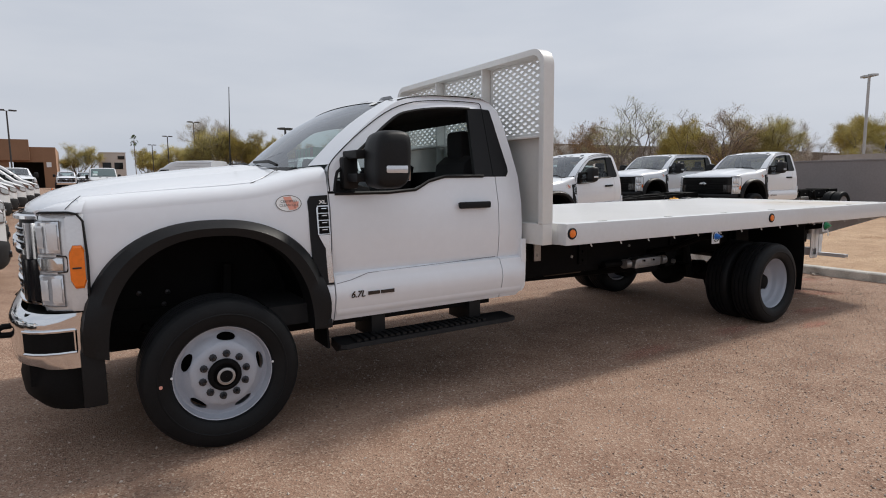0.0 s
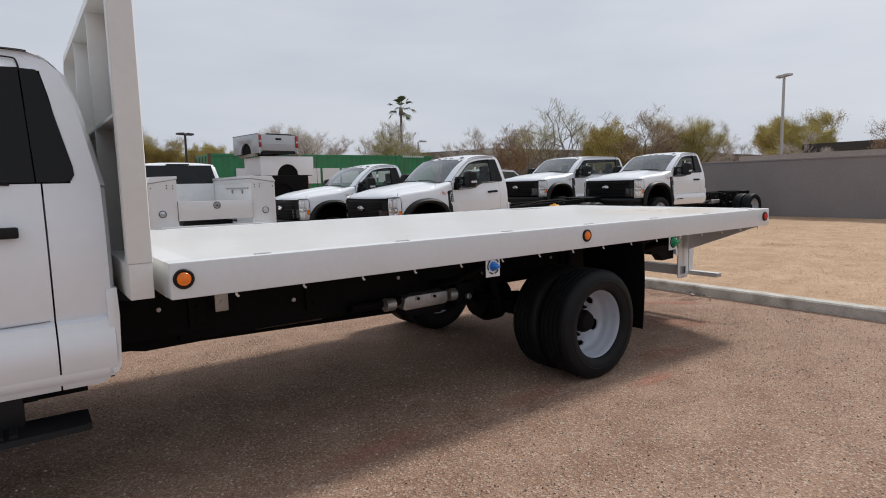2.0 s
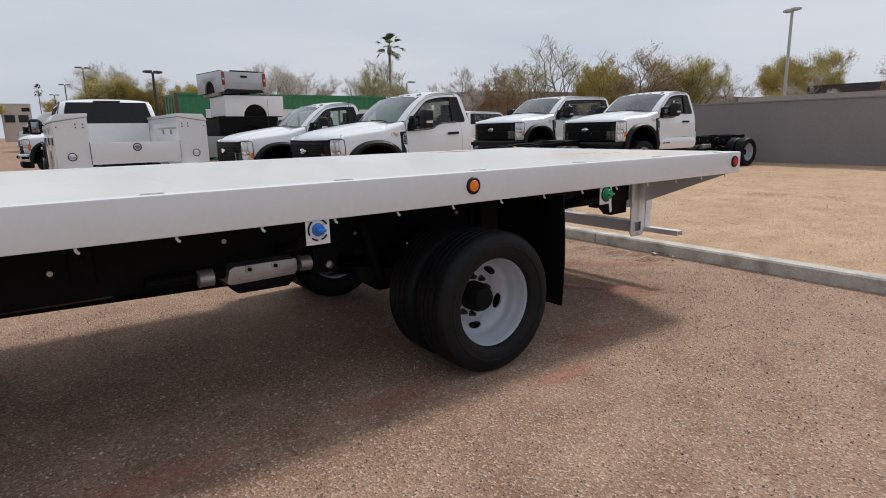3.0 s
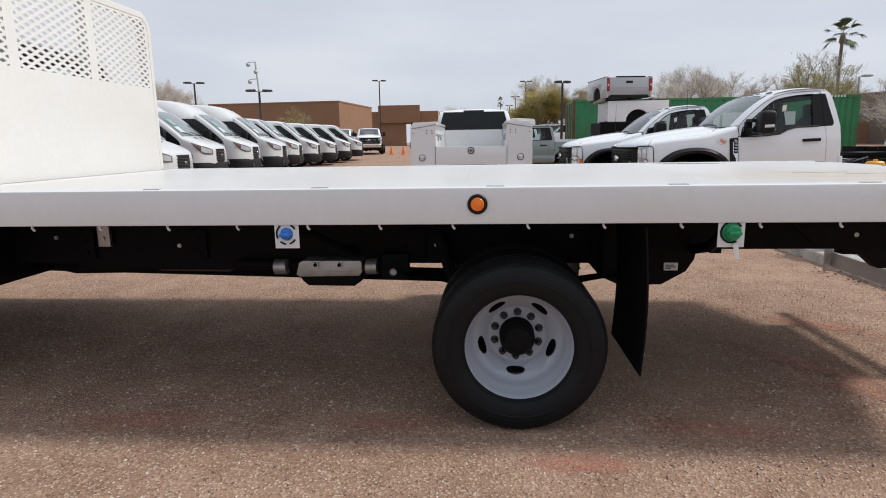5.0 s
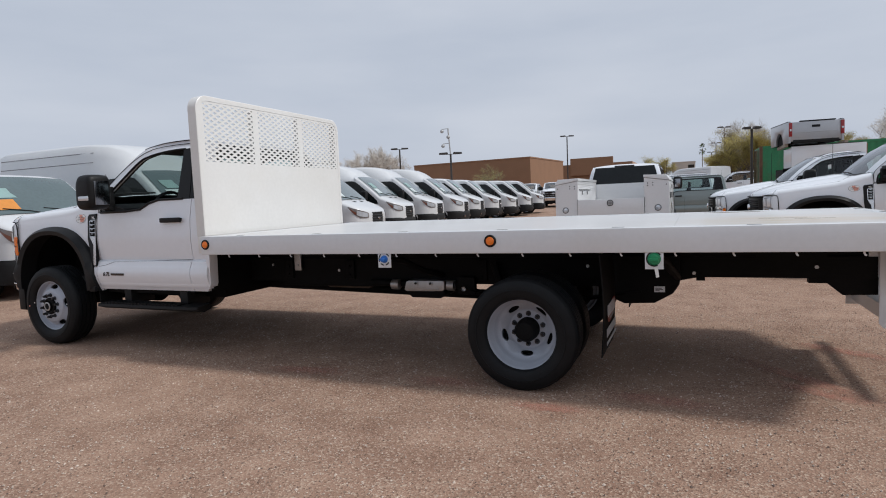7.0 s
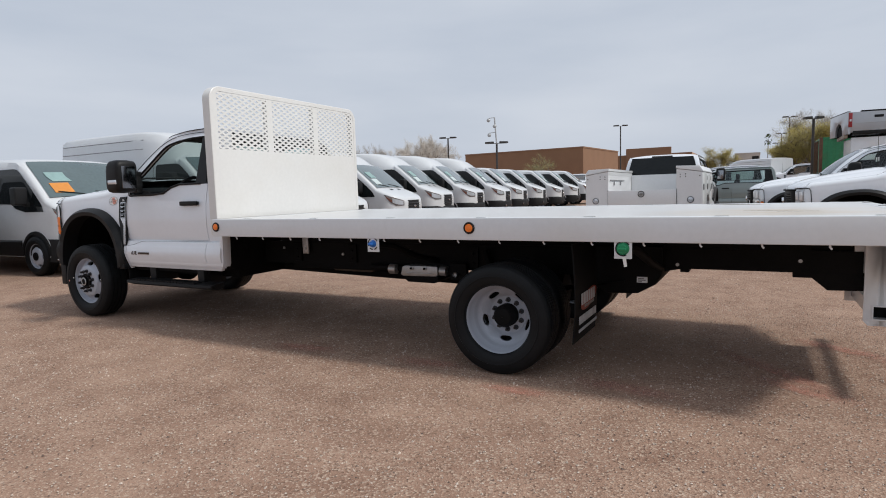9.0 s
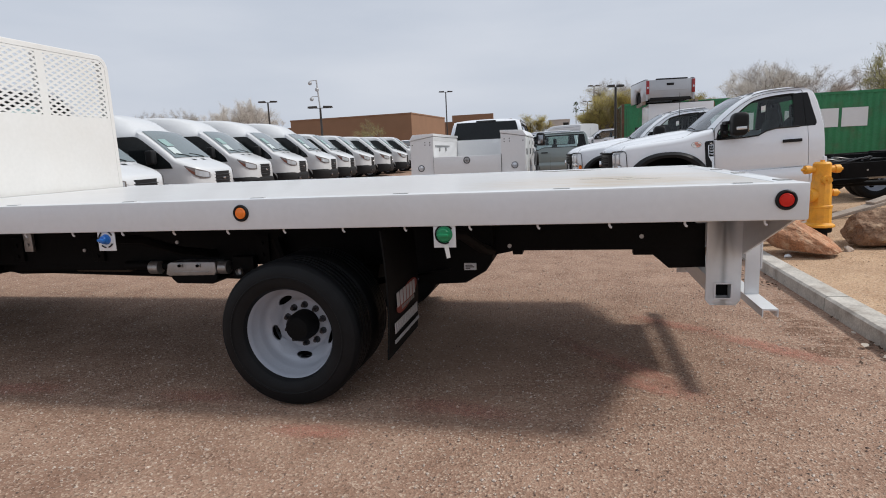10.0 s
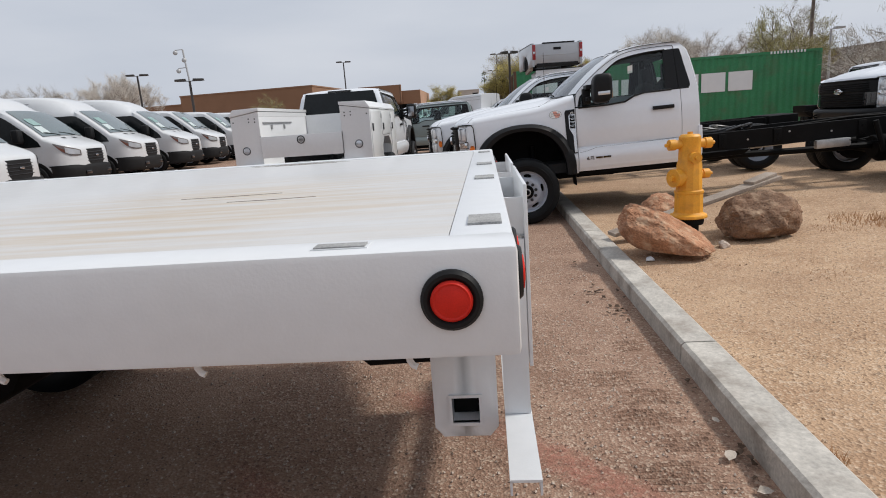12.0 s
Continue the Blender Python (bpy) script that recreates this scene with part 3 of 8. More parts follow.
def cab_front(t, crew=False, bright=True):
    """Nose, hood, grille, lamps and bumper; the front axle is at x = 0 and the nose points to -x."""
    # hood: ribs across, its edges lying on the rounded shoulders of the wings
    rr = 0.085
    top = curve_at([(-0.95, 1.27), (-0.90, 1.29), (-0.85, 1.335), (-0.76, 1.372), (-0.62, 1.396), (-0.40, 1.413), (-0.19, 1.427), (0.10, 1.444), (0.26, 1.459), (0.42, 1.492), (0.55, 1.526), (0.68, 1.548)])
    mid = curve_at([(-0.90, 1.30), (-0.885, 1.345), (-0.84, 1.378), (-0.76, 1.408), (-0.58, 1.455), (-0.34, 1.497), (0.0, 1.538), (0.34, 1.566), (0.44, 1.572), (0.70, 1.58)])
    shoulder = lambda x: body_in(top(x) - rr) + rr * (1 - math.cos(1.35))
    def crest(x, y):
        s = min(max((y - 0.10) / (YC - 0.10), 0.0), 1.0)
        return lerp(top(x), mid(x), 1 - (1 - s) ** 2.2)
    front = curve_at([(-0.90, 0.22), (-0.87, 0.188), (-0.83, 0.158), (-0.76, 0.128), (-0.70, 0.116), (-0.62, 0.110)])
    back = curve_at([(0.20, 0.0), (0.25, 0.01), (0.333, 0.05), (0.40, 0.11), (0.44, 0.165)])
    hood_edge = lambda x: front(x) if x < -0.62 else shoulder(x) + 0.003 + back(x)
    xs = [-0.90, -0.885, -0.86, -0.82, -0.76, -0.68, -0.58, -0.40, -0.15, 0.10, 0.20, 0.25, 0.30, 0.34, 0.38, 0.42, 0.44]
    half = [0.0, 0.012, 0.05, 0.11, 0.19, 0.29, 0.36, 0.41, 0.46, 0.60, 0.80]
    bm = B()
    ribs = []
    for x in xs:
        y0 = hood_edge(x)
        pts = []
        for u in half:
            s = u / 0.8
            y = lerp(y0, YC, s)
            dome = 0.016 * min(1, max(0, (u - 0.36) / 0.05)) * min(1, max(0, (x + 0.84) / 0.1)) * min(1, max(0, (0.44 - x) / 0.1))
            pts.append((x + 0.06 * (1 - s) ** 2 * max(0, (-x - 0.5) / 0.4) * 2.0, y, crest(x, y) + dome))
        pts[0] = (pts[0][0], pts[0][1], pts[0][2] - 0.010)
        ribs.append(pts + [(px, CW - py, pz) for px, py, pz in reversed(pts[:-1])])
    loft(bm, ribs)
    hood = part("hood", bm, WHITE, t, "white hood with a raised centre")
    for side in (0, 1):
        def corner_skin(bm):
            # from the top of the headlamp up to the hood's edge
            for (lx, ly), hx in (((-0.598, 0.030), -0.60), ((-0.66, 0.036), -0.68), ((-0.71, 0.055), -0.76), ((-0.752, 0.085), -0.82), ((-0.778, 0.12), -0.86), ((-0.790, 0.17), -0.885), ((-0.80, 0.21), -0.90)):
                hy = hood_edge(hx)
                ex = hx + 0.12 * max(0, (-hx - 0.5) / 0.4)
                a, b = Vector((lx - 0.006, ly - 0.006, 1.322)), Vector((ex, hy + 0.004, crest(hx, hy) - 0.004))
                k = Vector((-0.012 if lx < -0.7 else 0.0, -0.014, 0.012))
                rows_.append([a, a.lerp(b, 0.3) + k, a.lerp(b, 0.65) + k, b])
            loft(bm, rows_)
        rows_ = []
        part("hood_corner", mirrored(corner_skin, YC, side), WHITE, hood, smooth=60)
        for line in (((-0.671, 0.028, 1.339), (-0.64, 0.052, 1.372), (-0.603, 0.092, 1.402)), ((0.235, 0.108, 1.455), (0.30, 0.140, 1.476), (0.37, 0.20, 1.508), (0.44, 0.285, 1.540))):
            bm = mirrored(lambda q: tube(q, line, 0.0020, 5), YC, side)
            part("hood_gap", bm, BLACK_PLASTIC, hood)
    for side in (0, 1):
        inner = arch(0.58, 0.605)
        def fender(bm):
            skin(bm, -0.615, 0.676, lambda x: max(inner(x), 0.84) if x < -0.5 else max(inner(x), 0.58), lambda x: top(x) - rr, 52, ZS)
            # rounded shoulder, then the shelf below the hood or, behind it, up to the windscreen
            inward = curve_at([(0.24, 0.0), (0.333, 0.055), (0.40, 0.12), (0.46, 0.185), (0.56, 0.17), (0.63, 0.11), (0.68, 0.05)])
            ribs = []
            for i in range(53):
                x = lerp(-0.615, 0.676, i / 52)
                zt = top(x)
                b = body_in(zt - rr)
                rib = [(x, b + rr * (1 - math.cos(a)), zt - rr + rr * math.sin(a)) for a in (0, 0.22, 0.44, 0.66, 0.88, 1.12, 1.35)]
                y0, y1 = rib[-1][1], shoulder(x) + max(0.0, inward(x))
                for k in (0.33, 0.66, 1.0):
                    y = lerp(y0, y1, k) + 0.002 * k
                    rib.append((x, y, crest(x, y) + (0.0 if x > 0.26 else -0.004 * k)))
                rib.append((x, y1 + 0.03, rib[-1][2] - 0.03))
                ribs.append(rib)
            loft(bm, ribs)
            bmesh.ops.remove_doubles(bm, verts=bm.verts[:], dist=2e-5)
        part("fender", mirrored(fender, YC, side), WHITE, t, "white front wing")
        def flare(bm):
            ribs = []
            for k in range(45):
                u = k / 44
                a = lerp(math.pi * 1.0, 0.0, u)
                ca, sa = math.cos(a), max(0.0, math.sin(a))
                e = 2 / 2.3
                cx = math.copysign(abs(ca) ** e, ca)
                sz = sa ** e
                o, i = (0.655 * cx, 0.62 + 0.640 * sz), (0.535 * cx, 0.58 + 0.595 * sz)
                bi = body_in(o[1])
                ribs.append([(o[0], bi + 0.004, o[1]), (o[0] * 0.985, bi - 0.035, 0.62 + (o[1] - 0.62) * 0.985), (lerp(o[0], i[0], 0.5), -0.055, lerp(o[1], i[1], 0.5)), (i[0], -0.045, i[1]), (i[0], 0.12, i[1])])
            loft(bm, ribs)
            box(bm, 0.555, 0.650, -0.040, 0.06, 0.575, 0.63, 0.01)
            box(bm, -0.66, -0.555, -0.01, 0.12, 0.34, 0.63, 0.012)
        part("wheel_arch_flare", mirrored(flare, YC, side), BLACK_PLASTIC, t, "black plastic wheel arch flare")
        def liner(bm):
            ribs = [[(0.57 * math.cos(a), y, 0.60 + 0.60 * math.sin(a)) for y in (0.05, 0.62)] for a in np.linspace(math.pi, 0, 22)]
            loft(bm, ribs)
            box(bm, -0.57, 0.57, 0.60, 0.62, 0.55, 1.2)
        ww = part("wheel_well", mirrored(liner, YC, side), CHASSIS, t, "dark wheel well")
        for x, z in ((-0.343, 0.795), (-0.209, 0.714), (-0.312, 0.673), (-0.185, 0.789)):
            bm = B()
            lathe(bm, [(0.016, 0.0), (0.014, 0.006), (0.001, 0.008)], 12, Matrix.Translation((x, 0.598 if not side else CW - 0.598, z)))
            part("fastener", bm, NUT_DARK, ww)
        def front_flap(bm):
            prism(bm, [(0.625, 0.60), (0.640, 0.60), (0.648, 0.43), (0.634, 0.43)], "y", 0.02, 0.27, 0.003)
        part("front_mud_flap", mirrored(front_flap, YC, side), CHASSIS, t, "black flap behind the front wheel")
        # headlamp: wrap-round housing, lens, amber marker
        def housing(bm):
            ribs = []
            for x, y in ((-0.60, 0.03), (-0.66, 0.036), (-0.71, 0.055), (-0.752, 0.085), (-0.778, 0.12), (-0.790, 0.17)):
                ribs.append([(x, y, 0.83), (x - 0.012, y - 0.012, 0.90), (x - 0.012, y - 0.012, 1.24), (x + 0.004, y, 1.31), (x + 0.02, y + 0.04, 1.33)])
            loft(bm, ribs)
        hl = part("headlamp", mirrored(housing, YC, side), SILVER_LAMP, t, "tall wrap-round headlamp with bright insides", smooth=70)
        for z0, z1, u0, u1, mt, lab in ((1.120, 1.285, 0.30, 0.88, LAMP_CLEAR, "upper lens"), (1.035, 1.108, 0.28, 0.92, CHROME_SATIN, "bright centre bar"), (0.862, 1.022, 0.30, 0.88, LAMP_CLEAR, "lower lens")):
            def lens(bm):
                line = [(-0.60, 0.03), (-0.66, 0.036), (-0.71, 0.055), (-0.752, 0.085), (-0.778, 0.12), (-0.790, 0.17)]
                fx, fy = curve_at([(k / 5, q[0]) for k, q in enumerate(line)]), curve_at([(k / 5, q[1]) for k, q in enumerate(line)])
                ribs = []
                for u in np.linspace(u0, u1, 8):
                    x, y = fx(u) - 0.012, fy(u) - 0.012
                    ribs.append([(x + 0.004, y + 0.004, z0), (x - 0.007, y - 0.006, z0 + 0.008), (x - 0.007, y - 0.006, z1 - 0.008), (x + 0.004, y + 0.004, z1)])
                loft(bm, ribs)
            ln_ = part("lens", mirrored(lens, YC, side), mt, hl, lab, smooth=60)
            def rim(bm):
                line = [(-0.60, 0.03), (-0.66, 0.036), (-0.71, 0.055), (-0.752, 0.085), (-0.778, 0.12), (-0.790, 0.17)]
                fx, fy = curve_at([(k / 5, q[0]) for k, q in enumerate(line)]), curve_at([(k / 5, q[1]) for k, q in enumerate(line)])
                around = [(u0, z0), (u0, z1), (lerp(u0, u1, 0.5), z1), (u1, z1), (u1, z0), (lerp(u0, u1, 0.5), z0), (u0, z0)]
                tube(bm, [(fx(u) - 0.016, fy(u) - 0.016, z) for u, z in around], 0.0022, 5)
            part("lens_edge", mirrored(rim, YC, side), LAMP_EDGE, ln_)
        def bracket(bm):
            tube(bm, [(-0.722, 0.042, 1.114), (-0.684, 0.028, 1.110), (-0.677, 0.025, 1.094), (-0.677, 0.025, 1.052), (-0.684, 0.028, 1.034), (-0.722, 0.042, 1.030)], 0.0045, 6)
        part("bracket", mirrored(bracket, YC, side), BLACK_GLOSS, hl, "dark edge of the centre bar")
        def bezel(bm):
            ribs = [[(x, y, 0.835), (x - 0.006, y - 0.006, 0.85), (x - 0.006, y - 0.006, 1.29), (x, y, 1.305)] for x, y in ((-0.600, 0.016), (-0.63, 0.018), (-0.655, 0.022), (-0.671, 0.027))]
            loft(bm, ribs)
        part("bezel", mirrored(bezel, YC, side), SILVER_LAMP, hl, "pale silver bezel")
        for za, zb, ua, ub in ((1.140, 1.272, 0.33, 0.52), (0.880, 1.005, 0.33, 0.50), (1.150, 1.262, 0.60, 0.80), (0.890, 0.995, 0.58, 0.80)):
            def reflector(bm):
                line = [(-0.60, 0.03), (-0.66, 0.036), (-0.71, 0.055), (-0.752, 0.085), (-0.778, 0.12), (-0.790, 0.17)]
                fx, fy = curve_at([(k / 5, q[0]) for k, q in enumerate(line)]), curve_at([(k / 5, q[1]) for k, q in enumerate(line)])
                loft(bm, [[(fx(u) - o, fy(u) - o, z) for z, o in ((za, 0.018), (za + 0.012, 0.0215), (lerp(za, zb, 0.5), 0.0195), (zb - 0.012, 0.0215), (zb, 0.018))] for u in np.linspace(ua, ub, 5)])
            part("reflector", mirrored(reflector, YC, side), SILVER_LAMP, hl, "pale reflector bowl", smooth=50)
        mt_ = 1.15 if bright else 1.05
        def marker(bm):
            ribs = [[(x, y - 0.002, z0), (x - 0.003, y - 0.012, z0 + 0.012), (x - 0.003, y - 0.012, z1 - 0.012), (x, y - 0.002, z1)] for x, y, z0, z1 in ((-0.604, 0.013, 0.985, mt_ - 0.015), (-0.616, 0.011, 0.950, mt_ + 0.012), (-0.652, 0.013, 0.950, mt_ + 0.012), (-0.668, 0.019, 0.985, mt_ - 0.02))]
            loft(bm, ribs)
        mk = part("marker_lamp", mirrored(marker, YC, side), AMBER, hl, "amber side marker")
        def marker_bar(bm):
            box(bm, -0.660, -0.622, -0.004, 0.012, 1.048, 1.056, 0.001)
        part("marker_bar", mirrored(marker_bar, YC, side), NUT_DARK, mk)
        def marker_rim(bm):
            tube(bm, [(-0.601, 0.012, 0.985), (-0.616, 0.009, 0.946), (-0.652, 0.011, 0.946), (-0.671, 0.018, 0.985), (-0.671, 0.018, mt_ - 0.02), (-0.652, 0.011, mt_ + 0.016), (-0.616, 0.009, mt_ + 0.016), (-0.601, 0.012, mt_ - 0.015), (-0.601, 0.012, 0.985)], 0.0025, 5)
        part("marker_rim", mirrored(marker_rim, YC, side), SILVER_LAMP, mk)
        def gasket(bm):
            tube(bm, [(-0.598, 0.012, 0.83), (-0.594, 0.008, 1.1), (-0.602, 0.010, 1.28), (-0.625, 0.014, 1.315), (-0.66, 0.022, 1.324), (-0.71, 0.041, 1.325), (-0.752, 0.070, 1.325), (-0.778, 0.105, 1.324), (-0.79, 0.16, 1.32)], 0.006, 6)
            tube(bm, [(-0.60, 0.022, 0.836), (-0.66, 0.026, 0.834), (-0.71, 0.045, 0.834), (-0.752, 0.075, 0.834), (-0.778, 0.11, 0.836)], 0.005, 6)
        part("seal", mirrored(gasket, YC, side), BLACK_PLASTIC, hl)
        # fender vent with chrome spear
        def vent(bm):
            pts = [(0.543, 1.345), (0.560, 1.373), (0.668, 1.378), (0.670, 1.10), (0.674, 0.836), (0.624, 0.838), (0.556, 1.00), (0.546, 1.12)]
            vs = [bm.verts.new(on_side(x, z, 0.012)) for x, z in pts]
            bm.faces.new(vs)
            thicken(bm, 0.03)
        vt = part("fender_vent", mirrored(vent, YC, side), PILLAR_BLACK, t, "black vent panel behind the front wheel")
        def spear(bm):
            vs = [bm.verts.new(on_side(x, z, 0.022)) for x, z in ((0.592, 1.139), (0.667, 1.140), (0.668, 1.05), (0.672, 0.850), (0.638, 0.850), (0.636, 0.98), (0.634, 1.058))]
            bm.faces.new(vs)
            thicken(bm, 0.012)
        part("trim", mirrored(spear, YC, side), CHROME_SATIN, vt, "silver spear of the badge")
        def plate(bm):
            vs = [bm.verts.new(on_side(x, z, 0.020)) for x, z in ((0.595, 1.316), (0.664, 1.318), (0.667, 1.143), (0.590, 1.142), (0.587, 1.300))]
            bm.faces.new(vs)
            thicken(bm, 0.010)
        bp_ = part("badge_plate", mirrored(plate, YC, side), CHROME_SATIN, vt, "silver plate of the badge")
        for z in (1.308, 1.266, 1.224, 1.182):
            def inset(bm):
                bm.faces.new([bm.verts.new(on_side(x, zz, 0.0245)) for x, zz in ((0.601, z + 0.002), (0.659, z + 0.002), (0.661, z - 0.034), (0.599, z - 0.034))])
                thicken(bm, 0.006)
            part("badge_mark", mirrored(inset, YC, side), CHASSIS, bp_, "dark raised mark", smooth=0)
            def glint(bm):
                bm.faces.new([bm.verts.new(on_side(x, zz, 0.0275)) for x, zz in ((0.616, z - 0.006), (0.648, z - 0.006), (0.648, z - 0.012), (0.616, z - 0.012))])
                thicken(bm, 0.004)
            part("badge_bar", mirrored(glint, YC, side), CHROME_SATIN, bp_, smooth=0)
        for k in range(6):
            def slots(bm):
                z = 1.06 - 0.035 * k
                bm.faces.new([bm.verts.new(on_side(x, zz, 0.016)) for x, zz in ((0.570 + 0.010 * k, z), (0.63, z - 0.008), (0.63, z - 0.02), (0.572 + 0.010 * k, z - 0.012))])
                thicken(bm, 0.004)
            part("vent_slat", mirrored(slots, YC, side), CHASSIS, vt)
    bm = B()
    tube(bm, [(0.50, CW - 0.12, 1.50), (0.505, CW - 0.12, 1.56), (0.53, CW - 0.12, 2.26)], 0.009, 6, 0.003)
    part("aerial", bm, BLACK_PLASTIC, t, "thin black whip aerial")
    # grille
    bm = B()
    gl = [(-0.780, 0.175), (-0.825, 0.225), (-0.860, 0.29), (-0.885, 0.38), (-0.905, 0.52), (-0.915, 0.75)]
    gl = gl + [(-0.918, YC)] + [(x, CW - y) for x, y in reversed(gl)]
    loft(bm, [[(x + 0.10, y, 0.84), (x + 0.02, y, 0.845), (x + 0.012, y, 0.87), (x + 0.012, y, 1.29), (x + 0.03, y, 1.312), (x + 0.12, y, 1.315)] for x, y in gl])
    g = part("grille", bm, BLACK_PLASTIC, t, "black grille with chrome bars")
    for z in (0.895, 0.925, 1.0, 1.03, 1.06, 1.165, 1.20, 1.235):
        bm = B()
        tube(bm, [(x, y, z) for x, y in gl[1:-1]], 0.010, 6)
        part("grille_bar", bm, BLACK_GLOSS if bright else CHASSIS, g)
    for z0, z1, k in ((0.848, 0.872, 0), (0.950, 0.982, 1), (1.10, 1.14, 1), (1.28, 1.312, 0)):
        bm = B()
        loft(bm, [[(x + 0.006, y, z0), (x - 0.014, y, z0 + 0.008), (x - 0.014, y, z1 - 0.008), (x + 0.006, y, z1)] for x, y in (gl[k:-k] if k else gl)])
        part("grille_trim", bm, CHROME if bright else CHASSIS, g, "bright grille bar" if bright else "black grille bar")
    for s in (0, 1):
        def post(bm):
            loft(bm, [[(x - o, y - o * 0.4, z) for (x, y), o in zip(gl[:3], (0.010, 0.024, 0.004))] for z, o in ((1.09, 0), (1.27, 0))])
        part("grille_post", mirrored(post, YC, s), CHROME if bright else BLACK_PLASTIC, g, "upright at the grille's end", smooth=60)
        def shroud(bm):
            loft(bm, [[(x - o, y - o * 0.4, z) for (x, y), o in zip(gl[:4], (0.010, 0.022, 0.018, 0.004))] for z in (0.875, 1.085)])
        part("grille_shroud", mirrored(shroud, YC, s), BLACK_GLOSS, g, "black shroud at the grille's end", smooth=60)
    bm = B()
    lathe(bm, [(0.001, 0.03), (0.10, 0.028), (0.115, 0.02), (0.12, 0.0)], 32)
    for v in bm.verts:
        v.co = Vector((-0.935 + v.co.y, YC + v.co.x, 1.12 + v.co.z * 0.45))
    part("emblem", bm, CHROME, g, "plain oval emblem")
    # bumper
    sec = lambda x, y: [(x + 0.05, y, 0.825), (x + 0.012, y, 0.812), (x - 0.006, y, 0.785), (x - 0.012, y, 0.755), (x - 0.006, y, 0.735), (x - 0.006, y, 0.62), (x + 0.002, y, 0.57), (x + 0.04, y, 0.545)]
    path = [(-0.58, 0.035), (-0.66, 0.030), (-0.73, 0.033), (-0.79, 0.050), (-0.84, 0.082), (-0.88, 0.13), (-0.912, 0.19), (-0.935, 0.26), (-0.954, 0.35), (-0.965, 0.45), (-0.975, 0.75)]
    bm = B()
    loft(bm, [sec(x, y) for x, y in path] + [sec(x, CW - y) for x, y in reversed(path)])
    bp = part("bumper", bm, CHROME if bright else BLACK_PLASTIC, t, "chrome front bumper" if bright else "black front bumper", smooth=70)
    for y0, y1 in ((0.06, 0.34), (CW - 0.34, CW - 0.06)):
        bm = B()
        s = 1 if y0 < 1 else -1
        pts = [(x, y if s > 0 else CW - y) for x, y in path[1:6]]
        loft(bm, [[(x - 0.004, y + 0.002 * s, 0.740), (x - 0.016, y - 0.010 * s, 0.730), (x - 0.016, y - 0.010 * s, 0.642), (x - 0.004, y + 0.002 * s, 0.632)] for x, y in pts])
        bi_ = part("bumper_inset", bm, CHASSIS, bp, "black inset for fog lamps")
        if bright:
            bm = B()
            top = [(x - 0.012, y - 0.007 * s) for x, y in pts]
            ring = [(x, y, 0.742) for x, y in top] + [(top[-1][0], top[-1][1], 0.73), (top[-1][0], top[-1][1], 0.642)] + [(x, y, 0.630) for x, y in reversed(top)] + [(top[0][0], top[0][1], 0.642), (top[0][0], top[0][1], 0.73), (top[0][0], top[0][1], 0.742)]
            tube(bm, ring, 0.008, 6)
            part("inset_bezel", bm, CHROME, bi_, "chrome lip round the inset")
    bm = B()
    loft(bm, [[(x + 0.05, y + 0.02, 0.57), (x + 0.02, y + 0.02, 0.46), (x + 0.03, y + 0.02, 0.38), (x + 0.08, y + 0.02, 0.325)] for x, y in path[1:]] + [[(x + 0.05, CW - y - 0.02, 0.57), (x + 0.02, CW - y - 0.02, 0.46), (x + 0.03, CW - y - 0.02, 0.38), (x + 0.08, CW - y - 0.02, 0.325)] for x, y in reversed(path[1:])])
    box(bm, -0.88, -0.60, 0.15, CW - 0.15, 0.45, 0.82)
    part("air_dam", bm, CHASSIS, t, "black lower valance")
    for y in (0.42, CW - 0.42):
        bm = B()
        tube(bm, [(-0.90, y, 0.72), (-1.00, y, 0.72), (-1.025, y, 0.70), (-1.01, y, 0.675), (-0.92, y, 0.67)], 0.016, 8)
        part("tow_hook", bm, CHASSIS, t, "black tow hook")


def rounded(pts, n=4):
    """The same line with n steps a stretch, bent smoothly through its points."""
    out = []
    for i in range(len(pts) - 1):
        p0, p1, p2, p3 = (Vector(pts[min(max(i + k, 0), len(pts) - 1)]) for k in (-1, 0, 1, 2))
        for j in range(n):
            u = j / n
            out.append(tuple(0.5 * (2 * p1 + (p2 - p0) * u + (2 * p0 - 5 * p1 + 4 * p2 - p3) * u * u + (3 * p1 - p0 - 3 * p2 + p3) * u ** 3)))
    return out + [tuple(pts[-1])]


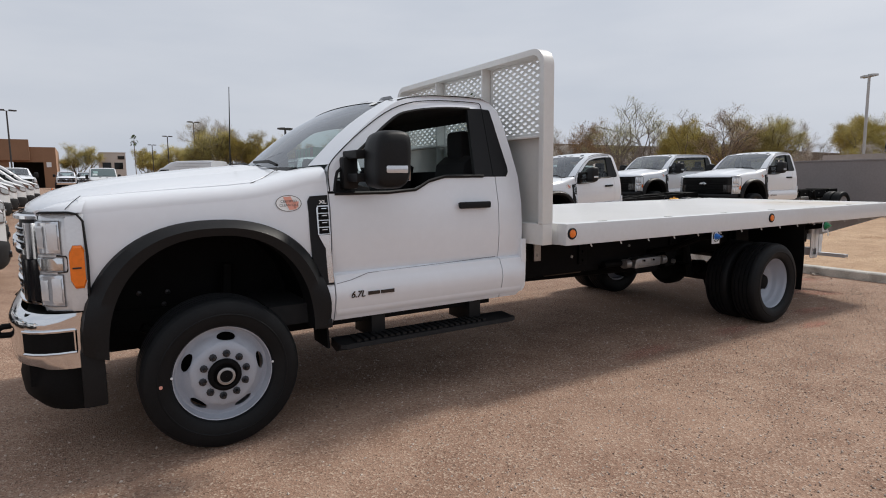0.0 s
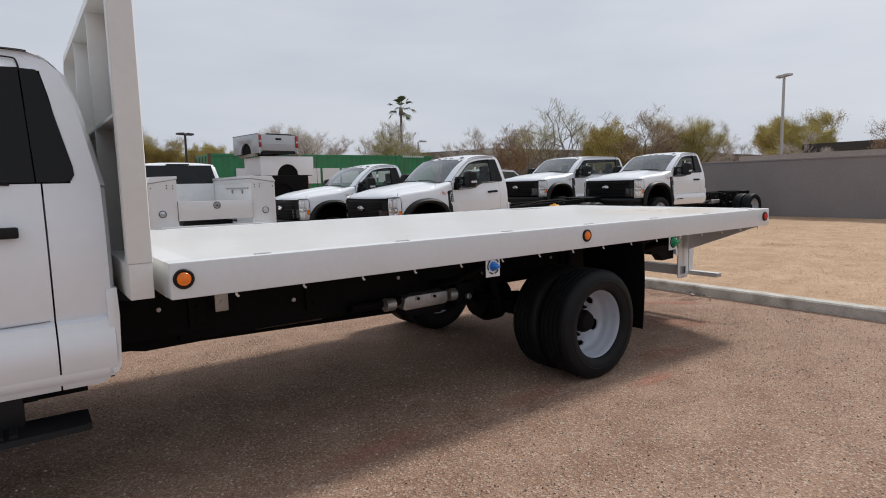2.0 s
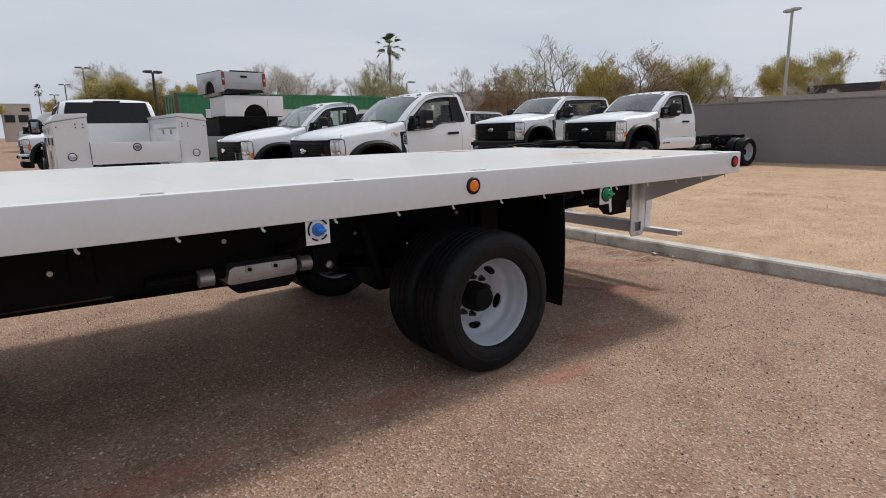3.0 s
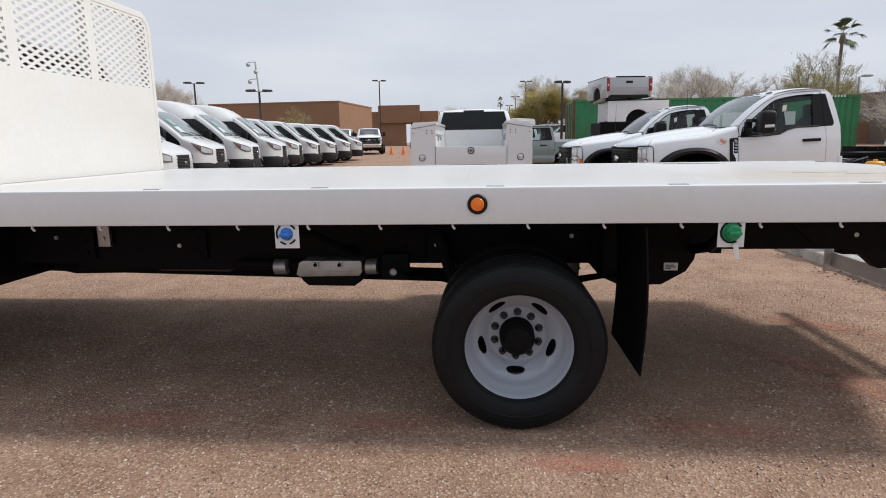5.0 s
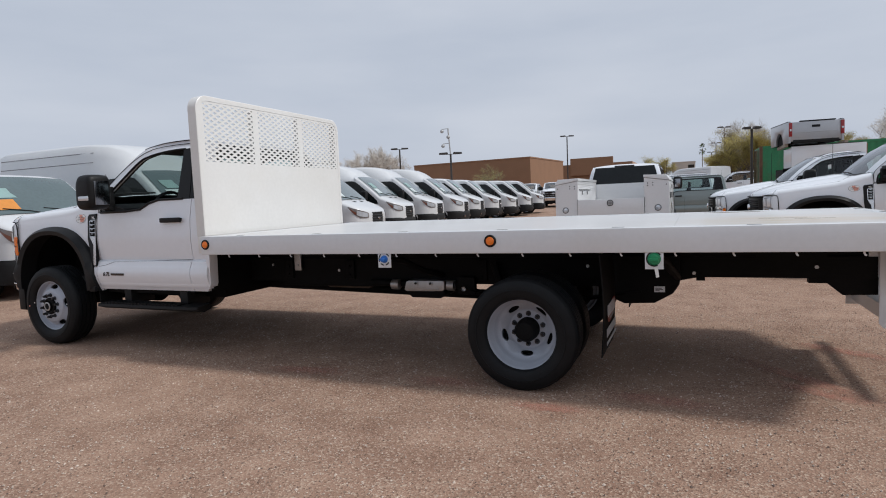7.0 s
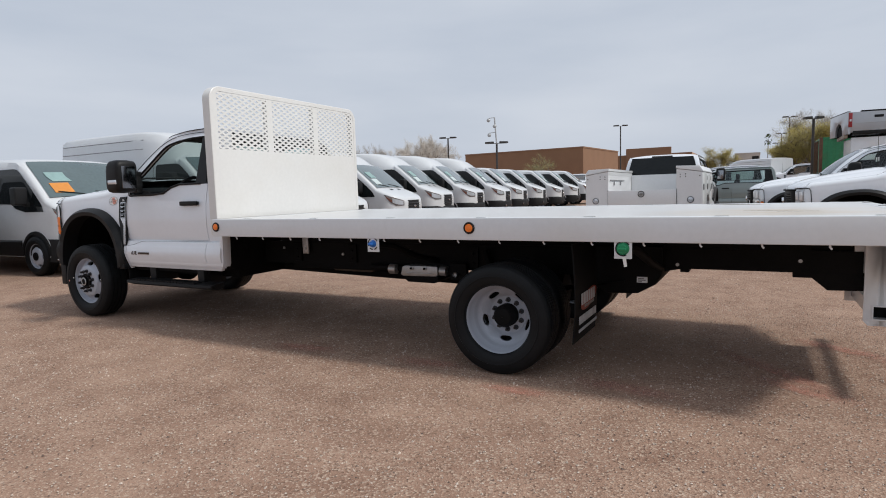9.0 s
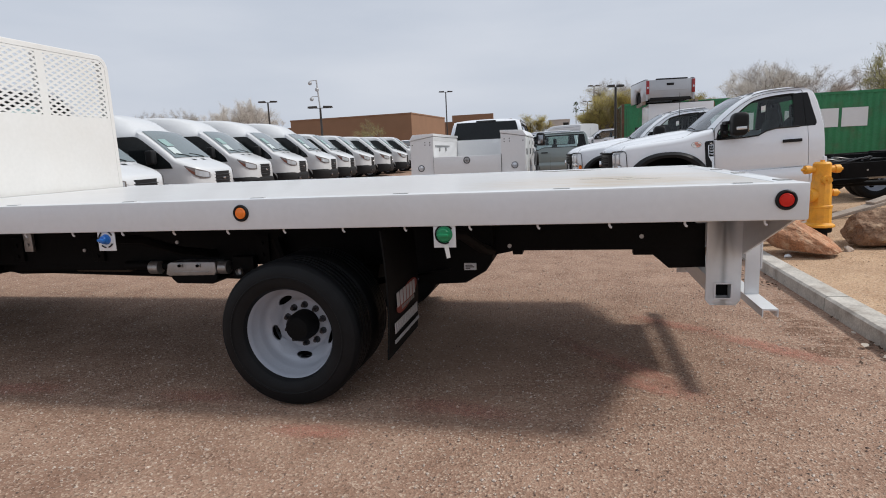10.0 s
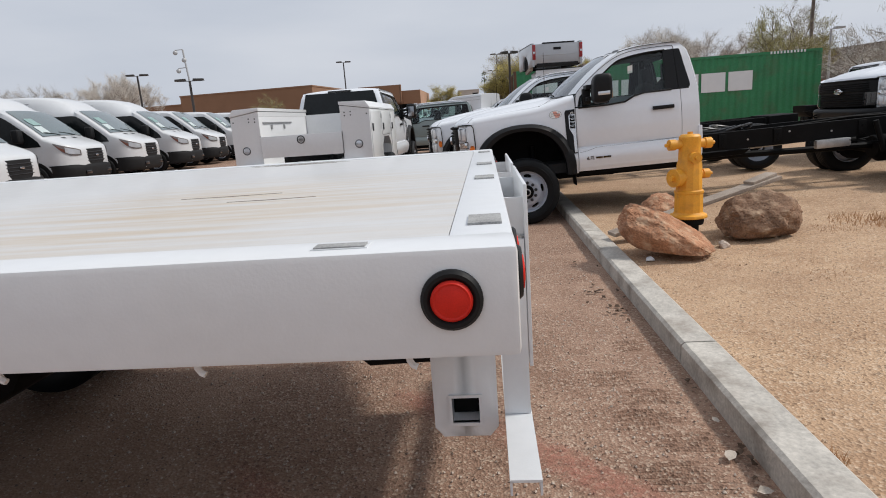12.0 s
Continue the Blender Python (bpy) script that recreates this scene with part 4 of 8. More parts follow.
def greenhouse(t, x_end, crew=False):
    """Pillars, roof, glass, mirrors and inside of the cab; x_end: the back of the cab."""
    win_end = x_end - 0.42
    def shield(s, u):
        x = lerp(0.44 + 0.19 * s * s, 1.135 + 0.06 * s * s, u)
        z = lerp(1.552, 1.992 + 0.028 * (1 - s * s), u) + 0.042 * math.sin(math.pi * u)
        y = YC + s * lerp(YC - 0.225, YC - 0.245, u)
        return (x, y, z)
    outer = [(0.68, 1.40), (0.69, 1.50), (0.715, 1.565), (0.95, 1.792), (1.20, 1.966), (1.37, 2.020), (win_end * 0.5 + 0.69, 2.044), (win_end + 0.14, 2.048), (x_end - 0.19, 2.038)]
    inner = [(0.72, 1.40), (0.745, 1.50), (0.78, 1.54), (0.975, 1.70), (1.20, 1.875), (1.34, 1.925), (win_end * 0.5 + 0.67, 1.955), (win_end + 0.0, 1.965), (x_end - 0.172, 1.962)]
    outer, inner = rounded(outer), rounded(inner)
    rail_z = curve_at(outer[2:])
    for side in (0, 1):
        def rail(bm):
            strip(bm, [on_side(x, z) for x, z in outer], [on_side(x, z, 0.002) for x, z in inner])
            thicken(bm, 0.05)
        part("roof_rail", mirrored(rail, YC, side), WHITE, t, "white door frame and roof rail")
        def apillar(bm):
            a = [on_side(x, z) for x, z in outer[8:21]]
            b = [shield(-1, 0.99 * k / 8) for k in range(9)] + [tuple(Vector(shield(-1, 0.99)).lerp(Vector((1.345, 0.232, 2.018)), k / 4)) for k in range(1, 5)]
            b = [(x - 0.004, y + 0.012, z + 0.006) for x, y, z in b]
            strip(bm, a, b)
            thicken(bm, 0.02)
        part("windscreen_pillar", mirrored(apillar, YC, side), WHITE, t)
        def frame_gap(bm):
            tube(bm, [on_side(x, z, 0.003) for x, z in rounded([(0.69, 1.40), (0.690, 1.50), (0.709, 1.566), (0.786, 1.645), (0.942, 1.773), (1.133, 1.902), (1.303, 1.974), (1.48, 2.004), (win_end * 0.5 + 0.80, 2.014), (win_end + 0.13, 2.013), (win_end + 0.165, 2.000), (win_end + 0.172, 1.955)], 3)], 0.0035, 5)
        part("door_gap", mirrored(frame_gap, YC, side), BLACK_PLASTIC, t)
        def ditch(bm):
            tube(bm, [(x, body_in(z) + 0.010, z + 0.004) for x, z in outer[17:-2]], 0.0075, 6)
        part("roof_moulding", mirrored(ditch, YC, side), BLACK_PLASTIC, t, "black moulding along the roof edge")
        def seal(bm):
            tube(bm, [on_side(x, z, 0.002) for x, z in inner[:-3]], 0.010, 6)
            tube(bm, [on_side(x, z, 0.004) for x, z in ((0.72, 1.385), (1.08, 1.385), (1.29, 1.40), (1.40, 1.455), (1.53, 1.485), (win_end + 0.1, 1.485))], 0.012, 6)
        part("window_seal", mirrored(seal, YC, side), BLACK_PLASTIC, t)
        def quarter(bm):
            p = [(win_end + 0.045, 1.964), (win_end + 0.168, 1.970), (win_end + 0.186, 1.486), (win_end + 0.030, 1.486)]
            vs = [bm.verts.new(on_side(x, z, 0.006)) for x, z in p]
            bm.faces.new(vs)
            thicken(bm, 0.03)
        part("door_pillar", mirrored(quarter, YC, side), PILLAR_BLACK, t, "black panel behind the door window")
        def quarter_glass(bm):
            p = [(x_end - 0.246, 1.968), (x_end - 0.190, 1.966), (x_end - 0.178, 1.945), (x_end - 0.094, 1.55), (x_end - 0.092, 1.515), (x_end - 0.105, 1.492), (x_end - 0.130, 1.486), (x_end - 0.228, 1.486)]
            vs = [bm.verts.new(on_side(x, z, 0.004)) for x, z in p]
            bm.faces.new(vs)
            thicken(bm, 0.03)
        part("quarter_panel", mirrored(quarter_glass, YC, side), PILLAR_BLACK, t, "black rear quarter panel")
        def corner(bm):
            p0 = [(x_end - 0.235, 2.03), (x_end - 0.178, 1.965), (x_end - 0.153, 1.85), (x_end - 0.130, 1.70), (x_end - 0.108, 1.56), (x_end - 0.108, 1.475)]
            p1 = [(x_end - 0.17, 2.036), (x_end - 0.105, 1.96), (x_end - 0.070, 1.85), (x_end - 0.040, 1.70), (x_end - 0.016, 1.56), (x_end - 0.001, 1.475)]
            a, b = [on_side(*p) for p in p0], [on_side(*p) for p in p1]
            c = [(x + 0.022, y + 0.035, z - 0.006) for x, y, z in b]
            d = [(x + 0.032, y + 0.09, z - 0.012) for x, y, z in b]
            loft(bm, [a, b, c, d])
        part("rear_pillar", mirrored(corner, YC, side), WHITE, t)
        def pane(bm):
            p = [(0.74, 1.385), (0.76, 1.50), (0.80, 1.545), (0.98, 1.695), (1.20, 1.87), (1.34, 1.92), (win_end + 0.06, 1.96), (win_end + 0.05, 1.48), (1.53, 1.475), (1.40, 1.445), (1.29, 1.39)]
            vs = [bm.verts.new((x, body_in(z) + 0.022, z)) for x, z in p]
            bm.faces.new(vs)
        gl = part("door_glass", mirrored(pane, YC, side), GLASS, t, "door window glass", smooth=0)
        gl.visible_shadow = False
        # mirror
        def housing(bm):
            ribs = []
            for y, k in ((-0.075, 0.70), (-0.082, 0.86), (-0.10, 0.96), (-0.17, 1.0), (-0.25, 0.985), (-0.283, 0.93), (-0.298, 0.82), (-0.304, 0.60)):
                ring = []
                for i in range(32):
                    a = 2 * math.pi * i / 32
                    ca, sa = math.cos(a), math.sin(a)
                    ring.append((0.966 + 0.115 * k * math.copysign(abs(ca) ** 0.5, ca) + 0.015 * sa, y, 1.583 + 0.172 * k * math.copysign(abs(sa) ** 0.55, sa)))
                ribs.append(ring)
            loft(bm, ribs, True, True)
        mi = part("door_mirror", mirrored(housing, YC, side), BLACK_PLASTIC, t, "tall black towing mirror", smooth=75)
        def arms(bm):
            for z in (1.62, 1.48):
                box(bm, 0.80, 0.88, -0.11, 0.10, z - 0.025, z + 0.025, 0.008)
            box(bm, 0.775, 0.875, 0.030, 0.11, 1.41, 1.61, 0.02)
        part("mirror_arm", mirrored(arms, YC, side), BLACK_PLASTIC, mi)
        def signal(bm):
            box(bm, 0.900, 1.045, -0.306, -0.280, 1.502, 1.550, 0.010)
        part("signal_lamp", mirrored(signal, YC, side), LAMP_CLEAR, mi, "clear turn signal on the mirror")
        def mglass(bm):
            box(bm, 1.070, 1.084, -0.26, -0.11, 1.46, 1.69, 0.004)
        part("mirror_glass", mirrored(mglass, YC, side), CHROME_DARK, mi, "mirror glass")
    # windscreen
    bm = B()
    loft(bm, [[shield(s, u) for u in np.linspace(0, 1, 9)] for s in np.linspace(-1, 1, 17)])
    w = part("windscreen", bm, WINDSHIELD, t, "greenish windscreen")
    w.visible_shadow = False
    bm = B()
    loft(bm, [[(q[0] - 0.002, q[1], q[2] + 0.003) for q in (shield(s, 0.975), shield(s, 0.99), shield(s, 1.0))] + [(shield(s, 1.0)[0] + 0.03, shield(s, 1.0)[1], shield(s, 1.0)[2] + 0.004)] for s in np.linspace(-0.95, 0.95, 17)])
    part("header", bm, WHITE, t, "white strip above the windscreen")
    bm = B()
    loft(bm, [[shield(s, 0.0), (shield(s, 0)[0] - 0.10, shield(s, 0)[1], 1.55), (shield(s, 0)[0] - 0.16, shield(s, 0)[1], 1.52)] for s in np.linspace(-1, 1, 17)])
    part("cowl", bm, BLACK_PLASTIC, t, "black cowl below the windscreen")
    for y0, y1 in ((0.35, 0.95), (1.0, 1.60)):
        bm = B()
        tube(bm, [(0.46, y0, 1.565), (0.44, y0 + 0.1, 1.59), (0.47, y1, 1.60)], 0.010, 6)
        part("wiper", bm, BLACK_PLASTIC, t, "black wiper")
    bm = B()
    loft(bm, [[tuple(Vector(shield(s, u)) + Vector((-0.004, 0, 0.004))) for u in (0.90, 0.965)] for s in (-0.90, -0.82)])
    part("screen_sticker", bm, STICKER_WHITE, t, "small white sticker on the windscreen", smooth=0)
    # roof
    bm = B()
    ss = np.linspace(-1, 1, 21)
    ribs = [[(q[0] + 0.004, q[1], q[2] + 0.003) for q in (shield(s, 1.0) for s in ss)]]
    for x, bow, drop in ((1.25, 0.026, 0.0), (1.34, 0.034, 0.0), (1.50, 0.042, 0.0), (1.75, 0.046, 0.0), (x_end - 0.34, 0.044, 0.0), (x_end - 0.22, 0.036, 0.004), (x_end - 0.16, 0.026, 0.022), (x_end - 0.12, 0.018, 0.055), (x_end - 0.095, 0.010, 0.10)):
        e = rail_z(min(x, x_end - 0.2)) + 0.012 * max(0, 1.4 - x) / 0.15 - drop
        ribs.append([(x + (0.05 * s * s if x < 1.3 else 0.02 * s * s if x < 1.4 else 0), YC + s * (YC - 0.212), e + bow * (1 - abs(s) ** 2.8) + 0.004) for s in ss])
    loft(bm, ribs)
    part("roof", bm, WHITE, t, "white cab roof")
    for y in (0.45, 0.80, YC, CW - 0.80, CW - 0.45):
        bm = B()
        x0 = 1.20 + 0.05 * abs(y - YC)
        prism(bm, [(x0, 2.012), (x0 + 0.10, 2.034), (x0 + 0.08, 2.054), (x0 + 0.025, 2.042)], "y", y - 0.028, y + 0.028, 0.006)
        part("roof_lamp", bm, LAMP_EDGE, t, "small clearance lamp on the roof")
    # back of the cab with its window
    bm = B()
    prism(bm, [(x_end - 0.03, 1.02), (x_end + 0.008, 1.02), (x_end + 0.012, 1.10), (x_end + 0.012, 1.44), (x_end - 0.03, 1.44)], "y", 0.09, CW - 0.09)
    prism(bm, [(x_end - 0.088, 1.955), (x_end - 0.115, 1.985), (x_end - 0.15, 2.01), (x_end - 0.19, 2.01), (x_end - 0.12, 1.955)], "y", 0.30, CW - 0.30)
    part("cab_back", bm, WHITE, t, "white back wall of the cab")
    bm = B()
    prism(bm, [(x_end - 0.082, 1.94), (x_end - 0.104, 1.985), (x_end - 0.122, 2.012), (x_end - 0.135, 2.012), (x_end - 0.11, 1.94)], "y", 0.34, CW - 0.34)
    for flip in (0, 1):
        ribs = []
        for x, z in ((x_end + 0.004, 1.44), (x_end - 0.008, 1.56), (x_end - 0.030, 1.70), (x_end - 0.060, 1.86), (x_end - 0.090, 1.96)):
            ya, yb = body_in(z) + 0.080, 0.33
            ya, yb = (ya, yb) if not flip else (CW - ya, CW - yb)
            ribs.append([(x, ya, z), (x, yb, z), (x - 0.03, yb, z), (x - 0.03, ya, z)])
        loft(bm, ribs, True, True)
    part("rear_window_surround", bm, PILLAR_BLACK, t, "black surround of the rear window")
    bm = B()
    bm.faces.new([bm.verts.new(p) for p in ((x_end - 0.03, 0.29, 1.44), (x_end - 0.03, CW - 0.29, 1.44), (x_end - 0.10, CW - 0.29, 1.96), (x_end - 0.10, 0.29, 1.96))])
    lo = B()
    prism(lo, [(x_end - 0.03, 0.60), (x_end - 0.005, 0.60), (x_end + 0.004, 1.018), (x_end - 0.03, 1.018)], "y", 0.10, CW - 0.10)
    part("lower_bulkhead", lo, CHASSIS, t, "black lower back of the cab")
    rg = part("rear_glass", bm, GLASS, t, "rear window glass", smooth=0)
    rg.visible_shadow = False
    # inside
    bm = B()
    prism(bm, [(0.45, 1.05), (0.45, 1.46), (0.75, 1.47), (0.98, 1.42), (1.02, 1.30), (0.95, 1.05)], "y", 0.10, CW - 0.10, 0.02)
    part("dashboard", bm, SEAT, t, "black dashboard")
    bm = B()
    box(bm, 0.30, x_end - 0.06, 0.08, CW - 0.08, 0.60, 0.72)
    part("cab_floor", bm, SEAT, t)
    bm = B()
    for i in range(24):
        a0, a1 = 2 * math.pi * i / 24, 2 * math.pi * (i + 1) / 24
        tube(bm, [(1.13 + 0.07 * math.sin(a), 0.52 + 0.19 * math.cos(a), 1.40 + 0.175 * math.sin(a)) for a in (a0, a1)], 0.016, 6)
    tube(bm, [(1.13, 0.34, 1.40), (1.10, 0.52, 1.40), (1.13, 0.70, 1.40)], 0.02, 6)
    tube(bm, [(1.10, 0.52, 1.40), (0.95, 0.52, 1.36)], 0.03, 6)
    part("steering_wheel", bm, SEAT, t, "black steering wheel")
    rows = [1.70] + ([x_end - 0.55] if crew else [])
    for sx in rows:
        for y in (0.28, CW - 0.70):
            w_ = 0.42
            bm = B()
            box(bm, sx - 0.32, sx + 0.18, y, y + w_, 0.85, 1.05, 0.05)
            prism(bm, [(sx + 0.02, 1.0), (sx + 0.18, 1.02), (sx + 0.30, 1.58), (sx + 0.20, 1.64), (sx + 0.13, 1.58)], "y", y, y + w_, 0.04)
            box(bm, sx + 0.17, sx + 0.28, y + 0.10, y + w_ - 0.10, 1.62, 1.83, 0.04)
            part("seat", bm, SEAT, t, "black seat with headrest")
    bm = B()
    box(bm, 1.20, x_end - 0.12, 0.25, CW - 0.25, 1.965, 1.985)
    part("headliner", bm, mat_headliner, t)
    bm = B()
    prism(bm, [(x_end - 0.12, 0.75), (x_end - 0.055, 0.75), (x_end - 0.060, 1.53), (x_end - 0.12, 1.53)], "y", 0.12, CW - 0.12)
    prism(bm, [(x_end - 0.19, 1.90), (x_end - 0.125, 1.93), (x_end - 0.135, 1.985), (x_end - 0.22, 1.985)], "y", 0.26, CW - 0.26)
    for y0 in (0.225, CW - 0.355):
        prism(bm, [(x_end - 0.12, 1.53), (x_end - 0.060, 1.53), (x_end - 0.125, 1.94), (x_end - 0.18, 1.94)], "y", y0, y0 + 0.13)
    part("rear_trim", bm, mat_headliner, t, "dark lining round the rear window")
    for side in (0, 1):
        def lining(bm):
            strip(bm, [(x, body_in(z) + 0.058, z) for x, z in outer[8:]], [(x, body_in(z) + 0.054, z - 0.004) for x, z in inner[8:]])
            strip(bm, [(x, body_in(z) + 0.054, z - 0.004) for x, z in inner[8:]], [(x, body_in(z) + 0.030, z - 0.003) for x, z in inner[8:]])
        part("pillar_trim", mirrored(lining, YC, side), mat_headliner, t, "dark lining of the roof rail")


mat_headliner = mat("dark_headliner", (0.014, 0.014, 0.015), 0.9, vary=0.1)


CREASE = [(0.695, 0.836), (0.793, 0.85), (0.909, 0.882), (1.432, 0.891), (1.941, 0.902)]


def cab_sides(t, x_end, crew=False, steps=True):
    door_x = [(0.684, 1.955)] if not crew else [(0.684, 1.75), (1.757, x_end - 0.22)]
    belt = curve_at([(0.68, 1.385), (1.10, 1.385), (1.29, 1.40), (1.40, 1.45), (1.53, 1.48), (4, 1.48)])
    for side in (0, 1):
        for x0, x1 in door_x:
            def door(bm):
                skin(bm, x0, x1, lambda x: 0.60, belt, 28, ZS, 0.045)
            d = part("door", mirrored(door, YC, side), WHITE, t, "white cab door")
            def handle(bm):
                hx = x1 - 0.35
                box(bm, hx, hx + 0.26, body_in(1.285) - 0.042, body_in(1.285) - 0.018, 1.262, 1.308, 0.010)
                box(bm, hx + 0.01, hx + 0.05, body_in(1.285) - 0.03, body_in(1.285) + 0.01, 1.268, 1.302, 0.006)
                box(bm, hx + 0.21, hx + 0.25, body_in(1.285) - 0.03, body_in(1.285) + 0.01, 1.268, 1.302, 0.006)
            part("handle", mirrored(handle, YC, side), BLACK_PLASTIC, d, "black door handle")
        def rocker(bm):
            skin(bm, door_x[-1][1] + 0.007, x_end, lambda x: 0.60 + (0.03 if x > x_end - 0.05 else 0), lambda x: 1.48, 8, ZS, 0.04)
            a = [on_side(x_end, z) for z in ZS if 0.62 < z < 1.47]
            strip(bm, a, [(x + 0.02, y + 0.05, z) for x, y, z in a])
            prism(bm, [(x_end - 0.02, 0.64), (x_end + 0.004, 0.645), (x_end + 0.018, 0.68), (x_end + 0.026, 0.90), (x_end + 0.022, 1.02), (x_end - 0.02, 1.02)], "y", 0.0, 0.10, 0.006)
        part("cab_corner", mirrored(rocker, YC, side), WHITE, t, "white rear corner of the cab")
        if not crew:
            # thin grey tube draws the shadow line of the door's crease
            def crease(bm):
                tube(bm, [on_side(x, z, 0.0005) for x, z in CREASE], 0.0024, 5)
            part("crease_shade", mirrored(crease, YC, side), SEAM_SHADE_GREY, t, "thin grey line drawn as the shade of the door crease")
            def ridge(bm):
                loft(bm, [[on_side(x, 0.676, -0.001), on_side(x, 0.662, 0.003), on_side(x, 0.640, 0.003), on_side(x, 0.622, -0.001)] for x in np.linspace(0.69, x_end - 0.03, 7)])
            part("rocker_ridge", mirrored(ridge, YC, side), WHITE, t, "pressed ridge low on the door", smooth=20)
        def sill(bm):
            box(bm, 0.66, x_end - 0.30, 0.10, 0.24, 0.555, 0.615)
        part("sill", mirrored(sill, YC, side), CHASSIS, t)
        if not steps:
            continue
        # running board
        def board(bm):
            ribs = []
            for x, k in ((0.69, 0.6), (0.72, 1.0), (x_end - 0.16, 1.0), (x_end - 0.12, 0.6)):
                ribs.append([(x, -0.02 - 0.05 * k, 0.435), (x, -0.02 - 0.045 * k, 0.46), (x, 0.10 + 0.02 * k, 0.47), (x, 0.10 + 0.025 * k, 0.42), (x, 0.03, 0.40)])
            loft(bm, ribs, True, True)
            for xx in (0.95, x_end - 0.45):
                box(bm, xx, xx + 0.10, 0.06, 0.34, 0.44, 0.60, 0.01)
        rb = part("running_board", mirrored(board, YC, side), BLACK_PLASTIC, t, "black running board with treads")
        def treads(bm):
            for k in range(22):
                xx = 0.80 + k * (x_end - 1.16) / 22
                box(bm, xx, xx + 0.028, -0.05, 0.09, 0.462, 0.476)
        part("tread", mirrored(treads, YC, side), BLACK_PLASTIC, rb)
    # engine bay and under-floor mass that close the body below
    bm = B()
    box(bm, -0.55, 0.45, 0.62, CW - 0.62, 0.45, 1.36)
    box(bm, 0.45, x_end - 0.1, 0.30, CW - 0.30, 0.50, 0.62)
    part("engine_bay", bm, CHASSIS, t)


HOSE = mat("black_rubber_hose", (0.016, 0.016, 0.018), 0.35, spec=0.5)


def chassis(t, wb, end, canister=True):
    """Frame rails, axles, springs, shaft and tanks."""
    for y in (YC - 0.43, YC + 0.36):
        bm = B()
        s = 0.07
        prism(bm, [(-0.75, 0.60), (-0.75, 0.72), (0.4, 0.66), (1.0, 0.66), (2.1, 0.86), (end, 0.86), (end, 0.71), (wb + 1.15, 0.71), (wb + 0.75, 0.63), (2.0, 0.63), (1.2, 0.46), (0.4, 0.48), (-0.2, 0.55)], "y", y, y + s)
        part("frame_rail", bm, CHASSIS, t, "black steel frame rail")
    for x in np.linspace(2.3, end - 0.1, 6):
        bm = B()
        box(bm, x, x + 0.06, YC - 0.40, YC + 0.40, 0.68, 0.82)
        part("cross_member", bm, CHASSIS, t)
    for x in (0.0, wb):
        bm = B()
        tube(bm, [(x, 0.10, 0.413), (x, CW - 0.10, 0.413)], 0.055, 12)
        lathe(bm, [(0.001, 0.15), (0.12, 0.13), (0.17, 0.05), (0.17, -0.05), (0.12, -0.13), (0.001, -0.15)], 20, Matrix.Translation((x, YC + (0.25 if x == 0 else 0), 0.41)) @ Matrix.Rotation(math.pi / 2, 4, "Z"))
        if x:
            tube(bm, [(x, 0.36, 0.413), (x, CW - 0.36, 0.413)], 0.085, 12)
            lathe(bm, [(0.001, 0.17), (0.15, 0.15), (0.205, 0.06), (0.205, -0.06), (0.15, -0.15), (0.001, -0.17)], 20, Matrix.Translation((x, YC, 0.43)) @ Matrix.Rotation(math.pi / 2, 4, "Z"))
        part("axle", bm, CHASSIS, t, "black axle")
        if x:
            for yd in (0.36, CW - 0.36):
                bm = B()
                lathe(bm, [(0.10, 0.09), (0.19, 0.08), (0.20, 0.05), (0.20, -0.05), (0.19, -0.08), (0.10, -0.09)], 24, Matrix.Translation((x, yd, 0.413)), True)
                part("brake_drum", bm, CHASSIS, t, "black brake drum")
                bm = B()
                tube(bm, [(x - 0.24, yd + (0.16 if yd < 1 else -0.16), 0.50), (x - 0.10, yd + (0.16 if yd < 1 else -0.16), 0.49)], 0.075, 12)
                tube(bm, [(x - 0.30, yd + (0.16 if yd < 1 else -0.16), 0.42), (x - 0.42, yd + (0.16 if yd < 1 else -0.16), 0.82)], 0.035, 8)
                part("brake_chamber", bm, CHASSIS, t, "black brake chamber and damper")
    for y in (YC - 0.52, YC + 0.47):
        bm = B()
        for k in range(4):
            l = 0.75 - 0.13 * k
            prism(bm, [(wb - l, 0.60 - 0.02 * k - 0.0), (wb, 0.49 - 0.02 * k), (wb + l, 0.60 - 0.02 * k), (wb + l, 0.612 - 0.02 * k), (wb, 0.505 - 0.02 * k), (wb - l, 0.612 - 0.02 * k)], "y", y, y + 0.07)
        part("leaf_spring", bm, CHASSIS, t, "black leaf spring")
        bm = B()
        tube(bm, [(0.12, y, 0.42), (0.16, y, 0.95)], 0.035, 10)
        tube(bm, [(-0.35, y - 0.05, 0.62), (-0.05, y, 0.45)], 0.03, 8)
        part("damper", bm, CHASSIS, t)
    for x in (2.6, 3.3, wb - 0.6, wb + 0.45):
        bm = B()
        box(bm, x, x + 0.10, YC - 0.455, YC - 0.43, 0.66, 0.84, 0.006)
        for dz in (0.70, 0.78):
            lathe(bm, [(0.014, 0.012), (0.014, 0.0)], 8, Matrix.Translation((x + 0.05, YC - 0.455, dz)), True)
        part("bracket", bm, CHASSIS, t, "black bolted bracket")
    for k, (dy, dz) in enumerate(((0.30, 0.80), (-0.28, 0.77))):
        bm = B()
        tube(bm, [(2.2, YC + dy, dz), (2.8, YC + dy * 0.8, dz + 0.04), (3.5, YC + dy * 1.1, dz - 0.02), (wb - 0.3, YC + dy, dz + 0.05), (end - 0.2, YC + dy * 0.7, dz + 0.02)], 0.018, 6)
